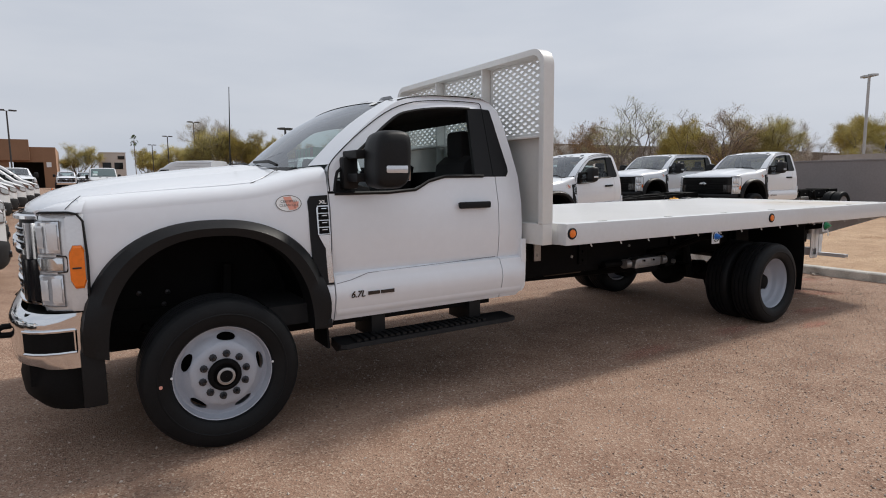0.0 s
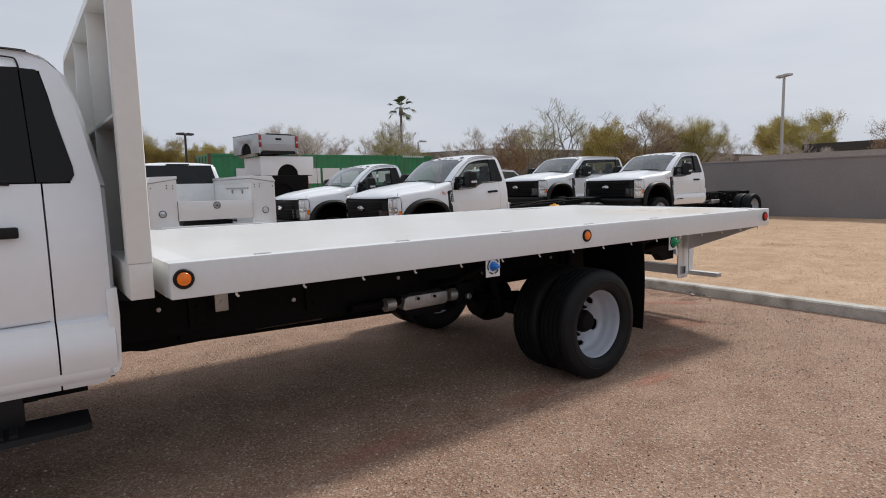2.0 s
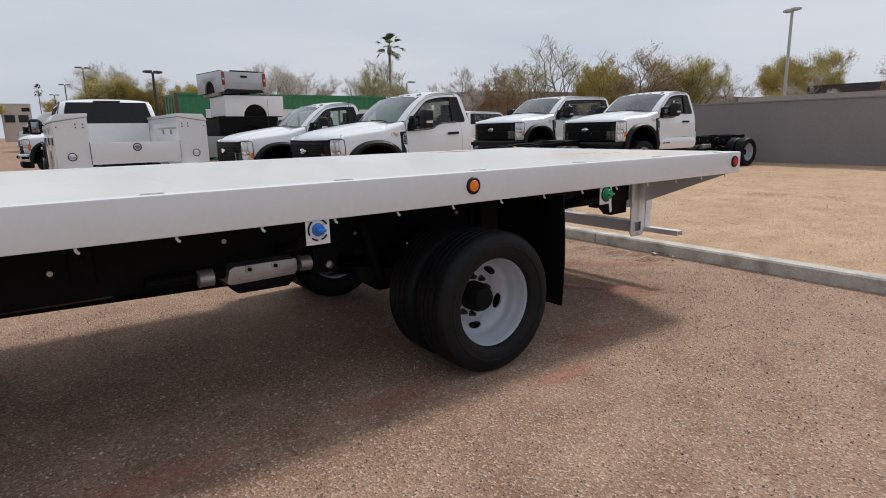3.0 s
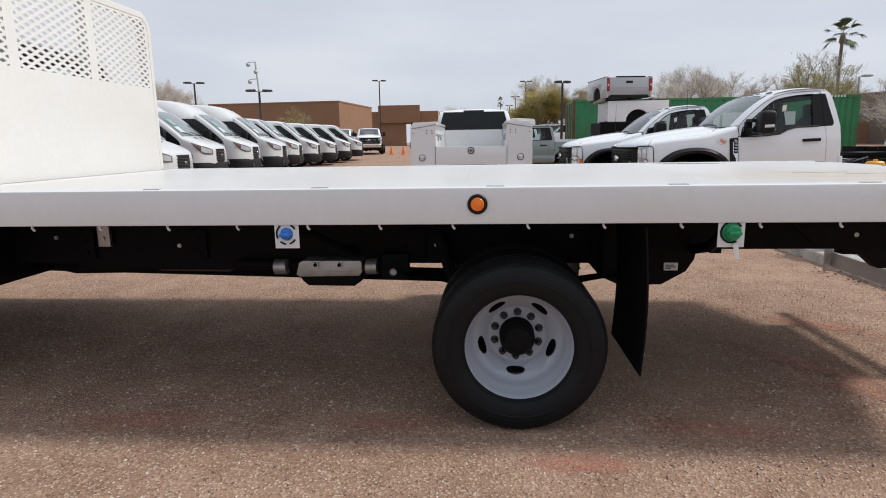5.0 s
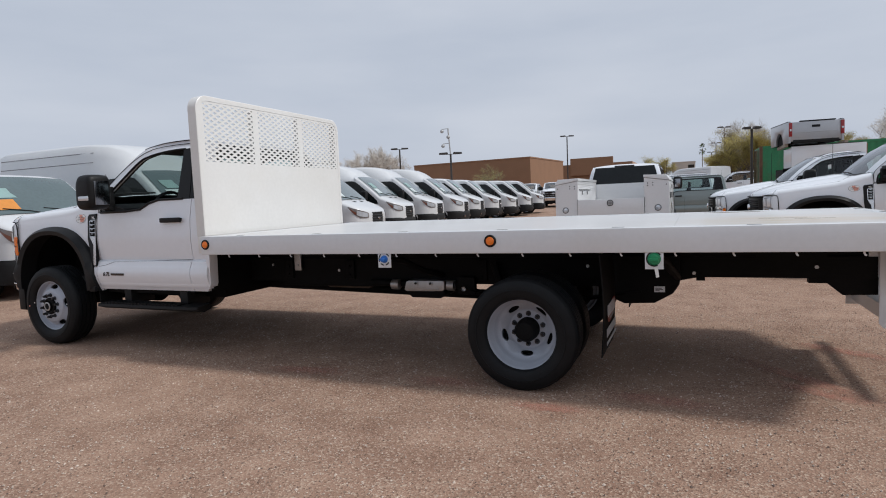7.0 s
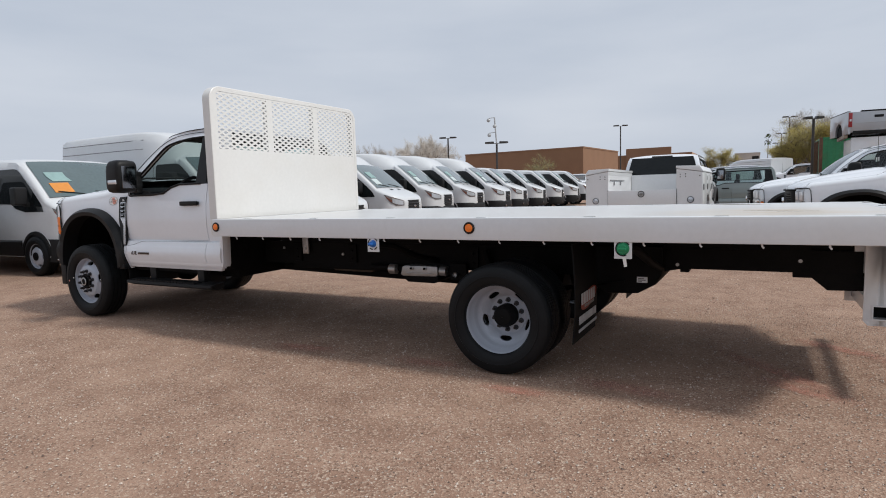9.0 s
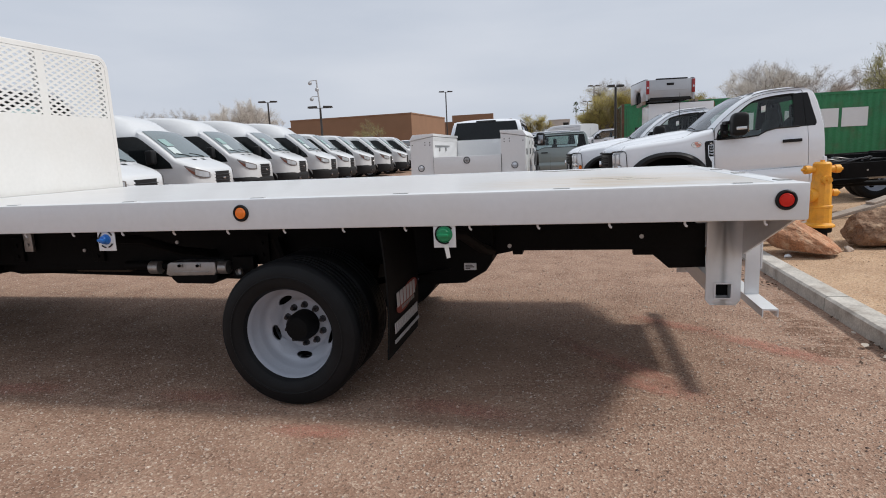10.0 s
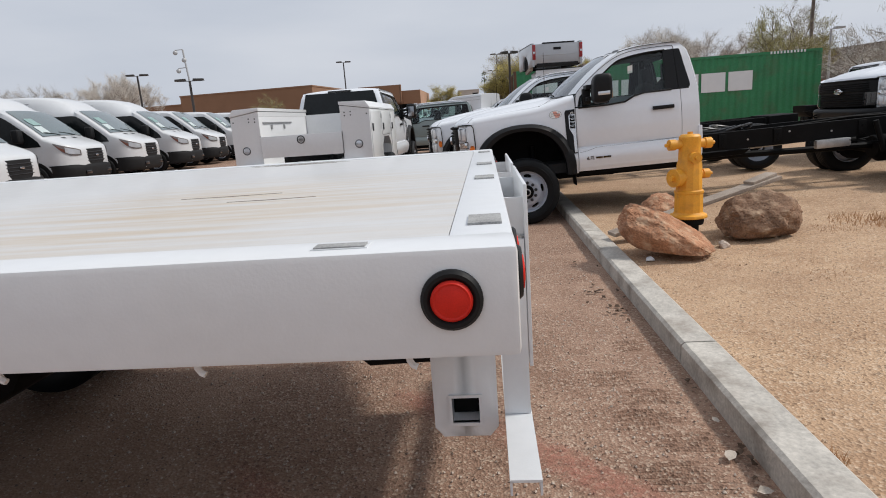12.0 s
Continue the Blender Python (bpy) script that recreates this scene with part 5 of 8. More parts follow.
        part("hose", bm, CHASSIS, t, "black hose along the frame")
    for k in range(7):
        x = lerp(2.45, end - 0.35, k / 6)
        for y, sg in ((YC - 0.43, 1), (YC + 0.43, -1)):
            bm = B()
            tube(bm, [(x, y - 0.012 * sg, 0.79 - 0.05 * (k % 2)), (x, y, 0.79 - 0.05 * (k % 2))], 0.013, 8)
            part("rail_bolt", bm, DULL_METAL, t)
    for x, y in ((2.75, YC - 0.12), (3.0, YC + 0.18)):
        bm = B()
        tube(bm, [(x + 0.28 * math.cos(a), y + 0.17 * math.sin(a), 0.865 + 0.03 * math.sin(2 * a + x) + 0.004 * a) for a in np.linspace(0, 11, 34)], 0.014, 6)
        part("hose_coil", bm, HOSE, t, "coiled black hose lying on the frame")
    if canister:
        bm = B()
        box(bm, wb - 1.15, wb - 0.72, YC - 0.52, YC - 0.44, 0.53, 0.64, 0.02)
        part("canister", bm, DULL_METAL, t, "dull metal canister on the frame")
    bm = B()
    tube(bm, [(1.4, YC, 0.55), (wb, YC, 0.45)], 0.045, 10)
    part("drive_shaft", bm, CHASSIS, t)
    bm = B()
    prism(bm, [(2.25, 0.60), (2.25, 0.55), (2.40, 0.52), (3.0, 0.53), (3.1, 0.60)], "y", YC - 0.25, YC + 0.30, 0.02)
    part("gearbox_pan", bm, CHASSIS, t)
    bm = B()
    tube(bm, [(1.0, CW - 0.5, 0.50), (3.2, CW - 0.52, 0.56), (3.9, CW - 0.52, 0.58), (wb - 0.5, CW - 0.55, 0.62)], 0.045, 10)
    part("exhaust_pipe", bm, DULL_METAL, t, "dull exhaust pipe")
    bm = B()
    prism(bm, [(wb + 0.50, 0.88), (wb + 0.50, 0.56), (wb + 0.62, 0.505), (wb + 0.84, 0.515), (wb + 0.97, 0.59), (wb + 1.015, 0.66), (wb + 1.025, 0.72), (wb + 1.025, 0.88)], "y", YC - 0.50, YC + 0.30, 0.03)
    part("fuel_tank", bm, CHASSIS, t, "black fuel tank behind the rear axle")


def chassis_truck(m, label, wb, end, crew=False, group="", steps=True, canister=True):
    t = thing("work_truck", m, label, "truck", group)
    x_end = 2.17 if not crew else 3.25
    cab_front(t, crew, steps)
    cab_sides(t, x_end, crew, steps)
    greenhouse(t, x_end, crew)
    chassis(t, wb, end, canister)
    for side in (0, 1):
        s = (lambda y: y) if not side else (lambda y: CW - y)
        add_wheel(t, FRONT_WHEEL, 0, s(-0.085), side)
        add_wheel(t, REAR_WHEEL, wb, s(-0.225), side)
        add_wheel(t, REAR_WHEEL, wb, s(0.06), side, bare=True)
    return t


def cab_stickers(t, paper=True):
    """Window paper, the oval idle sticker and the engine badge that all these cabs carry."""
    bm = B()
    vs = []
    for i in range(32):
        a = 2 * math.pi * i / 32
        vs.append(bm.verts.new(on_side(0.43 + 0.078 * math.cos(a), 1.335 + 0.048 * math.sin(a), 0.003)))
    bm.faces.new(vs)
    s = part("sticker", bm, STICKER_WHITE, t, "oval white sticker with salmon print", smooth=0)
    bm = B()
    ring = [[on_side(0.43 + r * 0.078 * math.cos(a), 1.335 + r * 0.048 * math.sin(a), 0.0045) for r in (0.93, 0.99)] for a in np.linspace(0, 2 * math.pi, 33)]
    loft(bm, ring)
    part("border", bm, STICKER_GREY, s, smooth=0)
    bm = B()
    for pts in (((0.40, 1.372), (0.445, 1.375), (0.475, 1.30), (0.43, 1.296)), ((0.46, 1.345), (0.49, 1.345), (0.485, 1.31), (0.46, 1.305))):
        bm.faces.new([bm.verts.new(on_side(x, z, 0.0045)) for x, z in pts])
    part("print", bm, STICKER_RED, s, smooth=0)
    for words, z, size in (("CERTIFIED", 1.340, 0.021), ("CLEAN IDLE", 1.318, 0.021)):
        cu = bpy.data.curves.new("words", "FONT")
        cu.body, cu.size, cu.align_x = words, size, "CENTER"
        tmp = bpy.data.objects.new("tmp", cu)
        me = bpy.data.meshes.new_from_object(tmp)
        bpy.data.objects.remove(tmp)
        me.materials.clear()
        me.materials.append(STICKER_GREY)
        part("words", me, None, s, m=Matrix.Translation((0.43, body_in(z) - 0.007, z)) @ Matrix.Rotation(math.pi / 2, 4, "X"))
    for words, size, shear, paint, name, lab, x, z, out in (("6.7L", 0.056, 0.25, BLACK_GLOSS, "engine_number", "dark engine badge low on the door", 0.775, 0.742, 0.006), ("XL", 0.029, 0.0, STICKER_WHITE, "trim_mark", "white letters on the vent panel", 0.611, 1.328, 0.016)):
        cu = bpy.data.curves.new("words", "FONT")
        cu.body, cu.size, cu.shear, cu.offset, cu.extrude = words, size, shear, 0.0010, 0.0015
        tmp = bpy.data.objects.new("tmp", cu)
        me = bpy.data.meshes.new_from_object(tmp)
        bpy.data.objects.remove(tmp)
        me.materials.clear()
        me.materials.append(paint)
        part(name, me, None, t, lab, m=Matrix.Translation((x, body_in(z + 0.01) - out, z)) @ Matrix.Rotation(math.pi / 2, 4, "X") @ Matrix.Scale(1.25 if words == "XL" else 1.0, 4, (1, 0, 0)))
    bm = B()
    x = 0.893
    for w, h in ((0.080, 0.022), (0.095, 0.022)):
        z0 = 0.748
        vs = [bm.verts.new(on_side(xx, zz, 0.008)) for xx, zz in ((x, z0), (x + w, z0), (x + w, z0 + h), (x, z0 + h))]
        bm.faces.new(vs)
        x += w + 0.008
    thicken(bm, 0.006)
    part("engine_badge", bm, BLACK_GLOSS, t, "dark engine badge low on the door", smooth=0)
    if not paper:
        return
    bm = B()
    vs = [bm.verts.new(p) for p in ((1.36, 0.155, 1.82), (1.42, 0.155, 1.83), (1.42, 0.165, 1.74), (1.36, 0.165, 1.73))]
    bm.faces.new(vs)
    part("window_paper", bm, PAPER, t, "white paper in the door window", smooth=0)


# ---- the flatbed truck ----
TX, TY = 0.60, 3.25
main = chassis_truck(pose(TX, TY, 0), "white regular-cab work truck with a long white flatbed", 5.21, 7.45, canister=False)
for name, x, z, y, r, mt, lab in (("paint_dot", -0.321, 0.411, -0.106, 0.010, STICKER_RED, "small red dot on the tyre"), ("balance_weight", -0.266, 0.444, -0.086, 0.008, PLATE, "pale wheel weight"), ("balance_weight", 0.262, 0.444, -0.086, 0.007, PLATE, "pale wheel weight")):
    bm = B()
    lathe(bm, [(r, 0.0), (r * 0.8, 0.004), (0.0001, 0.005)], 10, Matrix.Translation((x, y, z)))
    part(name, bm, mt, main, lab)
cab_stickers(main, False)
# the driver has left this window down
for o in list(main.children):
    if o.name.startswith("door_glass") and o.data.vertices[0].co.y < 1:
        bpy.data.objects.remove(o)
X0, X1, Y0, Y1, ZT, ZB = 2.36, 7.68, -0.25, 2.19, 1.135, 0.975  # flatbed, in the truck's own axes


def flatbed(t):
    bm = B()
    box(bm, X0, X1, Y0, Y0 + 0.10, ZB, ZT, 0.010)
    bed = part("flatbed", bm, BED_WHITE, t, "white powder-coated steel flatbed")
    bm = B()
    box(bm, X0, X1, Y1 - 0.10, Y1, ZB, ZT, 0.010)
    part("side_rail", bm, BED_WHITE, bed)
    bm = B()
    box(bm, X1 - 0.10, X1 - 0.001, Y0 + 0.10, Y1 - 0.10, ZB, ZT - 0.001, 0.008)
    part("rear_rail", bm, BED_WHITE, bed)
    bm = B()
    box(bm, X0 + 0.002, X0 + 0.12, Y0 + 0.10, Y1 - 0.10, ZB, ZT - 0.003)
    part("front_rail", bm, BED_WHITE, bed)
    # deck sheets, each a shade lower than the rails
    xs = [X0 + 0.12, X0 + 1.35, X0 + 2.6, X0 + 3.85, X1 - 0.0995]
    for a, b in zip(xs, xs[1:]):
        bm = B()
        box(bm, a + 0.0004, b - 0.0004, Y0 + 0.102, Y1 - 0.102, ZT - 0.03, ZT - 0.004)
        part("deck_sheet", bm, DECK, bed, "white steel deck sheet with scuffs")
    # stake pockets: dark slots let into the top of the rails
    for k in range(7):
        x = X0 + 0.38 + k * 0.775
        for y in (Y0 + 0.028, Y1 - 0.068):
            bm = B()
            box(bm, x - 0.004, x + 0.079, y + 0.002, y + 0.036, ZT - 0.002, ZT + 0.0015)
            p = part("stake_pocket", bm, BED_WHITE, bed)
            bm = B()
            box(bm, x, x + 0.075, y + 0.006, y + 0.032, ZT - 0.001, ZT + 0.0035)
            part("slot", bm, SLOT, p, "dark stake slot")
    for y in (Y0 + 0.17, Y0 + 0.89, Y0 + 1.40, Y0 + 2.17):
        bm = B()
        box(bm, X1 - 0.072, X1 - 0.016, y, y + 0.085, ZT - 0.001, ZT + 0.003)
        part("rear_slot", bm, SLOT, bed, "dark stake slot")
    # dark scrape lines on the deck
    for x, y, l_ in ((6.42, 1.98, 0.52), (6.47, 2.02, 0.42), (6.38, 2.06, 0.46), (6.55, 1.95, 0.33), (6.75, 0.62, 0.3), (6.95, 0.48, 0.24)):
        bm = B()
        prism(bm, [(x, y), (x + l_ * 0.5, y - 0.005), (x + l_, y + 0.012), (x + l_ * 0.5, y + 0.005)], "z", ZT - 0.0045, ZT - 0.003)
        part("scrape", bm, SCRAPED, bed, "dark scrape on the deck", smooth=0)
    # rope hooks below the rails
    for y in (Y0 + 0.03, Y1 - 0.03):
        for k in range(16):
            x = X0 + 0.28 + k * 0.325
            bm = B()
            tube(bm, [(x, y, ZB + 0.01), (x + 0.001, y, ZB - 0.012), (x + 0.006, y, ZB - 0.020), (x + 0.012, y, ZB - 0.023)], 0.0055, 6)
            part("rope_hook", bm, BED_WHITE, bed, "white rope hook")
    # cross sills and long sills under the deck
    for k in range(14):
        x = X0 + 0.2 + k * 0.385
        bm = B()
        box(bm, x, x + 0.05, Y0 + 0.10, Y1 - 0.10, ZB - 0.01, ZT - 0.032)
        part("cross_sill", bm, CHASSIS, bed, "black cross sill")
    for y in (YC - 0.44, YC + 0.34):
        bm = B()
        prism(bm, [(X0 + 0.05, 0.865), (X1 - 0.95, 0.865), (X1 - 0.80, 0.74), (X1 - 0.52, 0.74), (X1 - 0.52, ZB - 0.008), (X0 + 0.05, ZB - 0.008)], "y", y, y + 0.10)
        part("long_sill", bm, CHASSIS, bed, "black long sill")
    for x in (X0 + 0.38,):
        bm = B()
        box(bm, x, x + 0.075, YC - 0.475, YC - 0.452, 0.74, ZB, 0.003)
        lathe(bm, [(0.012, 0.008), (0.012, -0.004)], 12, Matrix.Translation((x + 0.037, YC - 0.478, 0.79)), True)
        part("mount_bracket", bm, DULL_METAL, bed, "grey mounting bracket")
    # side lamps: rubber grommet, domed lens
    bm = B()
    lathe(bm, [(0.0435, 0.0), (0.0435, 0.006), (0.039, 0.011), (0.034, 0.011), (0.029, 0.006)], 32)
    grom = mesh_of(bm, "lamp_grommet", BLACK_PLASTIC)
    for name, mt in (("amber", AMBER), ("red", RED_LENS)):
        bm = B()
        lathe(bm, [(0.0295, 0.004), (0.0295, 0.010), (0.026, 0.014), (0.023, 0.013), (0.015, 0.0155), (0.00005, 0.016)], 32)
        me = mesh_of(bm, "lens", mt)
        lamp_mesh[name] = me
    for x, kind, s in ((X0 + 0.055, "amber", 1.0), (X0 + 2.665, "amber", 1.0), (X1 - 0.093, "red", 1.0)):
        for side in (0, 1):
            mm = pose(x, Y0 if not side else Y1, 1.063, 0, 0, 180 if side else 0)
            g = part("side_lamp", grom, None, bed, kind + " round side lamp in a black rubber ring", mm)
            part("lens", lamp_mesh[kind], None, g, kind + " lens")
    for y in (Y0 + 0.13, Y0 + 0.28, Y1 - 0.28, Y1 - 0.13):
        g = part("tail_lamp", grom, None, bed, "red round tail lamp", pose(X1, y, 1.063, 0, 0, 90))
        part("lens", lamp_mesh["red"], None, g, "red lens")


lamp_mesh = {}


def deck_mat():
    """White steel with tan smears drawn out along the bed, thickest on the tail half, and small dark scuffs."""
    m = mat("white_deck_steel", (0.60, 0.60, 0.60), 0.40, coat=0.15, vary=0.04, scale=1.5, bump=0.05, bump_scale=160)
    n, l = m.node_tree.nodes, m.node_tree.links
    p = n["Principled BSDF"]
    old = p.inputs["Base Color"].links[0].from_socket
    tc, mp, nz, nz2 = (n.new("ShaderNode" + k) for k in ("TexCoord", "Mapping", "TexNoise", "TexNoise"))
    mp.inputs["Scale"].default_value = (1.7, 26.0, 1.0)
    nz.inputs["Scale"].default_value, nz.inputs["Detail"].default_value = 1.0, 6.0
    nz2.inputs["Scale"].default_value, nz2.inputs["Detail"].default_value = 0.9, 2.0
    l.new(tc.outputs["Object"], mp.inputs[0])
    l.new(mp.outputs[0], nz.inputs["Vector"])
    l.new(tc.outputs["Object"], nz2.inputs["Vector"])
    dist = n.new("ShaderNodeVectorMath")
    dist.operation = "DISTANCE"
    dist.inputs[1].default_value = (6.98, 0.38, 1.13)
    l.new(tc.outputs["Object"], dist.inputs[0])
    fall = n.new("ShaderNodeMapRange")
    for k, v in (("From Min", 0.20), ("From Max", 0.95), ("To Min", 0.85), ("To Max", 0.02)):
        fall.inputs[k].default_value = v
    l.new(dist.outputs["Value"], fall.inputs["Value"])
    st = n.new("ShaderNodeMapRange")
    for k, v in (("From Min", 0.36), ("From Max", 0.64), ("To Min", 0.10), ("To Max", 1.0)):
        st.inputs[k].default_value = v
    l.new(nz.outputs["Fac"], st.inputs["Value"])
    mu = n.new("ShaderNodeMath")
    mu.operation = "MULTIPLY"
    l.new(fall.outputs[0], mu.inputs[0])
    l.new(st.outputs[0], mu.inputs[1])
    mi = n.new("ShaderNodeMix")
    mi.data_type = "RGBA"
    l.new(mu.outputs[0], mi.inputs["Factor"])
    l.new(old, mi.inputs["A"])
    mi.inputs["B"].default_value = (0.52, 0.395, 0.245, 1)
    l.new(mi.outputs["Result"], p.inputs["Base Color"])
    return m


DECK = deck_mat()
SLOT = mat("dark_slot", (0.33, 0.33, 0.325), 0.8, vary=0.35, scale=20)
SCRAPED = mat("scraped_paint", (0.27, 0.235, 0.20), 0.8, vary=0.4, scale=25)
flatbed(main)


HX = X0 - 0.14
OLD_CAST = mat("brown_cast_metal", (0.085, 0.062, 0.045), 0.75, metal=0.2, vary=0.35, scale=9, bump=0.1)


def headboard(t):
    """Tall headboard: rounded outer frame, solid lower sheet, three windows of diamond mesh."""
    top, r = 2.385, 0.13
    yc0, yc1 = Y0 + 0.10, Y1 - 0.10
    line = [(yc0, ZT)]
    line += [(yc0, 1.6)]
    for k in range(9):
        a = math.pi - k * math.pi / 16
        line.append((yc0 + r + r * math.cos(a), top - r + r * math.sin(a)))
    for k in range(9):
        a = math.pi / 2 - k * math.pi / 16
        line.append((yc1 - r + r * math.cos(a), top - r + r * math.sin(a)))
    line += [(yc1, 1.6), (yc1, ZT)]
    bm = B()
    ctr = (YC, 1.6)
    ribs = []
    for i, (y, z) in enumerate(line):
        p0, p1 = line[max(i - 1, 0)], line[min(i + 1, len(line) - 1)]
        d = Vector((p1[0] - p0[0], p1[1] - p0[1])).normalized()
        n = Vector((d.y, -d.x))
        w = 0.045
        yi, zi = y + n.x * w, z + n.y * w
        ribs.append([(HX + 0.004, y, z), (HX + 0.096, y, z), (HX + 0.10, y + n.x * 0.006, z + n.y * 0.006), (HX + 0.10, yi, zi), (HX + 0.0, yi, zi), (HX, y + n.x * 0.006, z + n.y * 0.006)])
    loft(bm, ribs, True, True)
    hb = part("headboard", bm, BOARD_CREAM, t, "cream-white headboard with rounded corners and diamond mesh")
    z0, z1 = 1.770, 2.338
    bm = B()
    box(bm, HX + 0.088, HX + 0.098, yc0 + 0.042, yc1 - 0.042, ZT - 0.002, z0)
    part("sheet", bm, BOARD_CREAM, hb, "solid lower sheet")
    y0, y1 = yc0 + 0.044, yc1 - 0.044
    bm = B()
    box(bm, HX + 0.010, HX + 0.088, y0, y1, z0 - 0.012, z0 + 0.004, 0.002)
    part("ledge", bm, BOARD_CREAM, hb, "shelf-like stiffener above the solid sheet")
    n = 3
    wdt = (y1 - y0) / n
    for k in range(n):
        a, b = y0 + k * wdt, y0 + (k + 1) * wdt
        bm = B()
        cw, ch = (b - a - 0.08) / 7, (z1 - z0 - 0.05) / 10
        xa, xb = HX + 0.091, HX + 0.097
        # margins of the mesh sheet
        mg = 0.04
        box(bm, xa, xb, a, a + mg, z0, z1)
        box(bm, xa, xb, b - mg, b, z0, z1)
        box(bm, xa, xb, a + mg, b - mg, z0, z0 + 0.03)
        box(bm, xa, xb, a + mg, b - mg, z1 - 0.02, z1)
        # each quarter of a cell is the web between its own opening and the next one's
        ha, hb_ = cw * 0.315, ch * 0.25
        for i in range(7):
            for j in range(10):
                cy, cz = a + mg + (i + 0.5) * cw, z0 + 0.03 + (j + 0.5) * ch
                for sy in (-1, 1):
                    for sz in (-1, 1):
                        pts = [(ha, 0), (cw / 2, 0), (cw / 2, ch / 2 - hb_), (cw / 2 - ha, ch / 2), (0, ch / 2), (0, hb_)]
                        vs = [bm.verts.new((xb, cy + sy * p, cz + sz * q)) for p, q in pts]
                        vs2 = [bm.verts.new((xa, cy + sy * p, cz + sz * q)) for p, q in pts]
                        bm.faces.new(vs)
                        bm.faces.new(vs2[::-1])
                        bm.faces.new((vs[5], vs[0], vs2[0], vs2[5]))
                        bm.faces.new((vs[2], vs[3], vs2[3], vs2[2]))
        part("mesh_panel", bm, BOARD_CREAM, hb, "panel of diamond mesh", smooth=0)
        if k:
            bm = B()
            box(bm, HX + 0.006, HX + 0.089, a - 0.007, a + 0.007, ZT, z1 + 0.01, 0.002)
            part("upright", bm, BOARD_CREAM, hb)
    bm = B()
    box(bm, HX + 0.004, HX + 0.096, yc0 + 0.002, yc1 - 0.002, ZB + 0.004, ZT - 0.001, 0.004)
    part("foot_rail", bm, BOARD_CREAM, hb, "white foot of the headboard")


headboard(main)


FLAP_RED = mat("dull_red_print", (0.20, 0.028, 0.015), 0.6, vary=0.3, scale=14)
FLAP_WHITE = mat("grey_white_print", (0.42, 0.42, 0.43), 0.6, vary=0.1, scale=14)
FLAP_GREY = mat("grey_print", (0.20, 0.20, 0.20), 0.6, vary=0.2, scale=14)


def tail_and_hitch(t):
    # black ends of the chassis rails before the hitch
    for ya in (Y0 + 0.86, Y1 - 0.95):
        bm = B()
        prism(bm, [(7.06, ZB - 0.002), (7.06, 0.672), (7.17, 0.672), (7.26, 0.592), (7.462, 0.598), (7.462, ZB - 0.002)], "y", ya, ya + 0.09, 0.006)
        part("rail_end", bm, CHASSIS, t, "black end of the chassis rail")
    # receiver post: a flat plate facing the side, with a square hole
    y = Y0 + 0.80
    x0, x1 = 7.452, 7.640
    hitch = None
    bm = B()
    zc, hs = 0.47, 0.040
    xm = (x0 + x1) / 2
    prism(bm, [(x0, ZB), (xm, ZB), (xm, zc + hs), (xm - hs, zc + hs), (xm - hs, zc - hs), (xm, zc - hs), (xm, 0.385), (x0 + 0.025, 0.385), (x0, 0.415)], "y", y, y + 0.012)
    prism(bm, [(x1, ZB), (xm, ZB), (xm, zc + hs), (xm + hs, zc + hs), (xm + hs, zc - hs), (xm, zc - hs), (xm, 0.385), (x1 - 0.025, 0.385), (x1, 0.415)], "y", y, y + 0.012)
    bmesh.ops.remove_doubles(bm, verts=bm.verts, dist=0.0005)
    hitch = part("hitch_plate", bm, BED_WHITE, t, "white steel post plate with a square tube end")
    bm = B()
    h2 = hs
    for a, b, c, d in ((xm - h2 - 0.009, xm - h2, zc - h2 - 0.009, zc + h2 + 0.009), (xm + h2, xm + h2 + 0.009, zc - h2 - 0.009, zc + h2 + 0.009), (xm - h2, xm + h2, zc + h2, zc + h2 + 0.009), (xm - h2, xm + h2, zc - h2 - 0.009, zc - h2)):
        box(bm, a, b, y - 0.006, CW - y, c, d)
    part("cross_tube", bm, BED_WHITE, hitch, "white square cross tube")
    # black sheet across the open tube stands in for the shade within
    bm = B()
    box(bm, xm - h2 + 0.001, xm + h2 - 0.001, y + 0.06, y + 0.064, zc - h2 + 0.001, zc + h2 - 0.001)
    part("tube_shade", bm, CHASSIS, hitch, "black sheet put in for the shade inside the tube")
    bm = B()
    box(bm, x0, x1, CW - y - 0.012, CW - y, 0.385, ZB)
    part("hitch_plate_far", bm, BED_WHITE, hitch)
    # step bar across the tail: a channel with its flanges down, hung on two flat legs
    xs_ = 7.660
    bm = B()
    ya, yb = y - 0.32, CW - y + 0.32
    box(bm, xs_, xs_ + 0.078, ya, yb, 0.445, 0.452)
    box(bm, xs_, xs_ + 0.006, ya, yb, 0.410, 0.446)
    box(bm, xs_ + 0.072, xs_ + 0.078, ya, yb, 0.410, 0.446)
    sb = part("step_bar", bm, BED_WHITE, t, "white steel channel step across the tail")
    for yl in (y, CW - y - 0.010):
        bm = B()
        prism(bm, [(xs_, ZB - 0.002), (xs_ + 0.075, ZB - 0.002), (xs_ + 0.075, 0.453), (xs_, 0.453)], "y", yl, yl + 0.010)
        part("leg", bm, BED_WHITE, sb, "flat white hanger leg")
    for a, b in ((y + 0.0, y + 0.62), (y + 0.74, y + 1.36)):
        bm = B()
        box(bm, X1 + 0.058, X1 + 0.068, a, b, 0.60 if a < y + 0.1 else 0.95, ZT - 0.012, 0.003)
        part("tail_plate", bm, BED_WHITE, t, "white plate standing behind the tail")
        for yy in (a + 0.03, b - 0.04):
            bm = B()
            box(bm, X1 - 0.002, X1 + 0.059, yy, yy + 0.01, 0.98, ZT - 0.05)
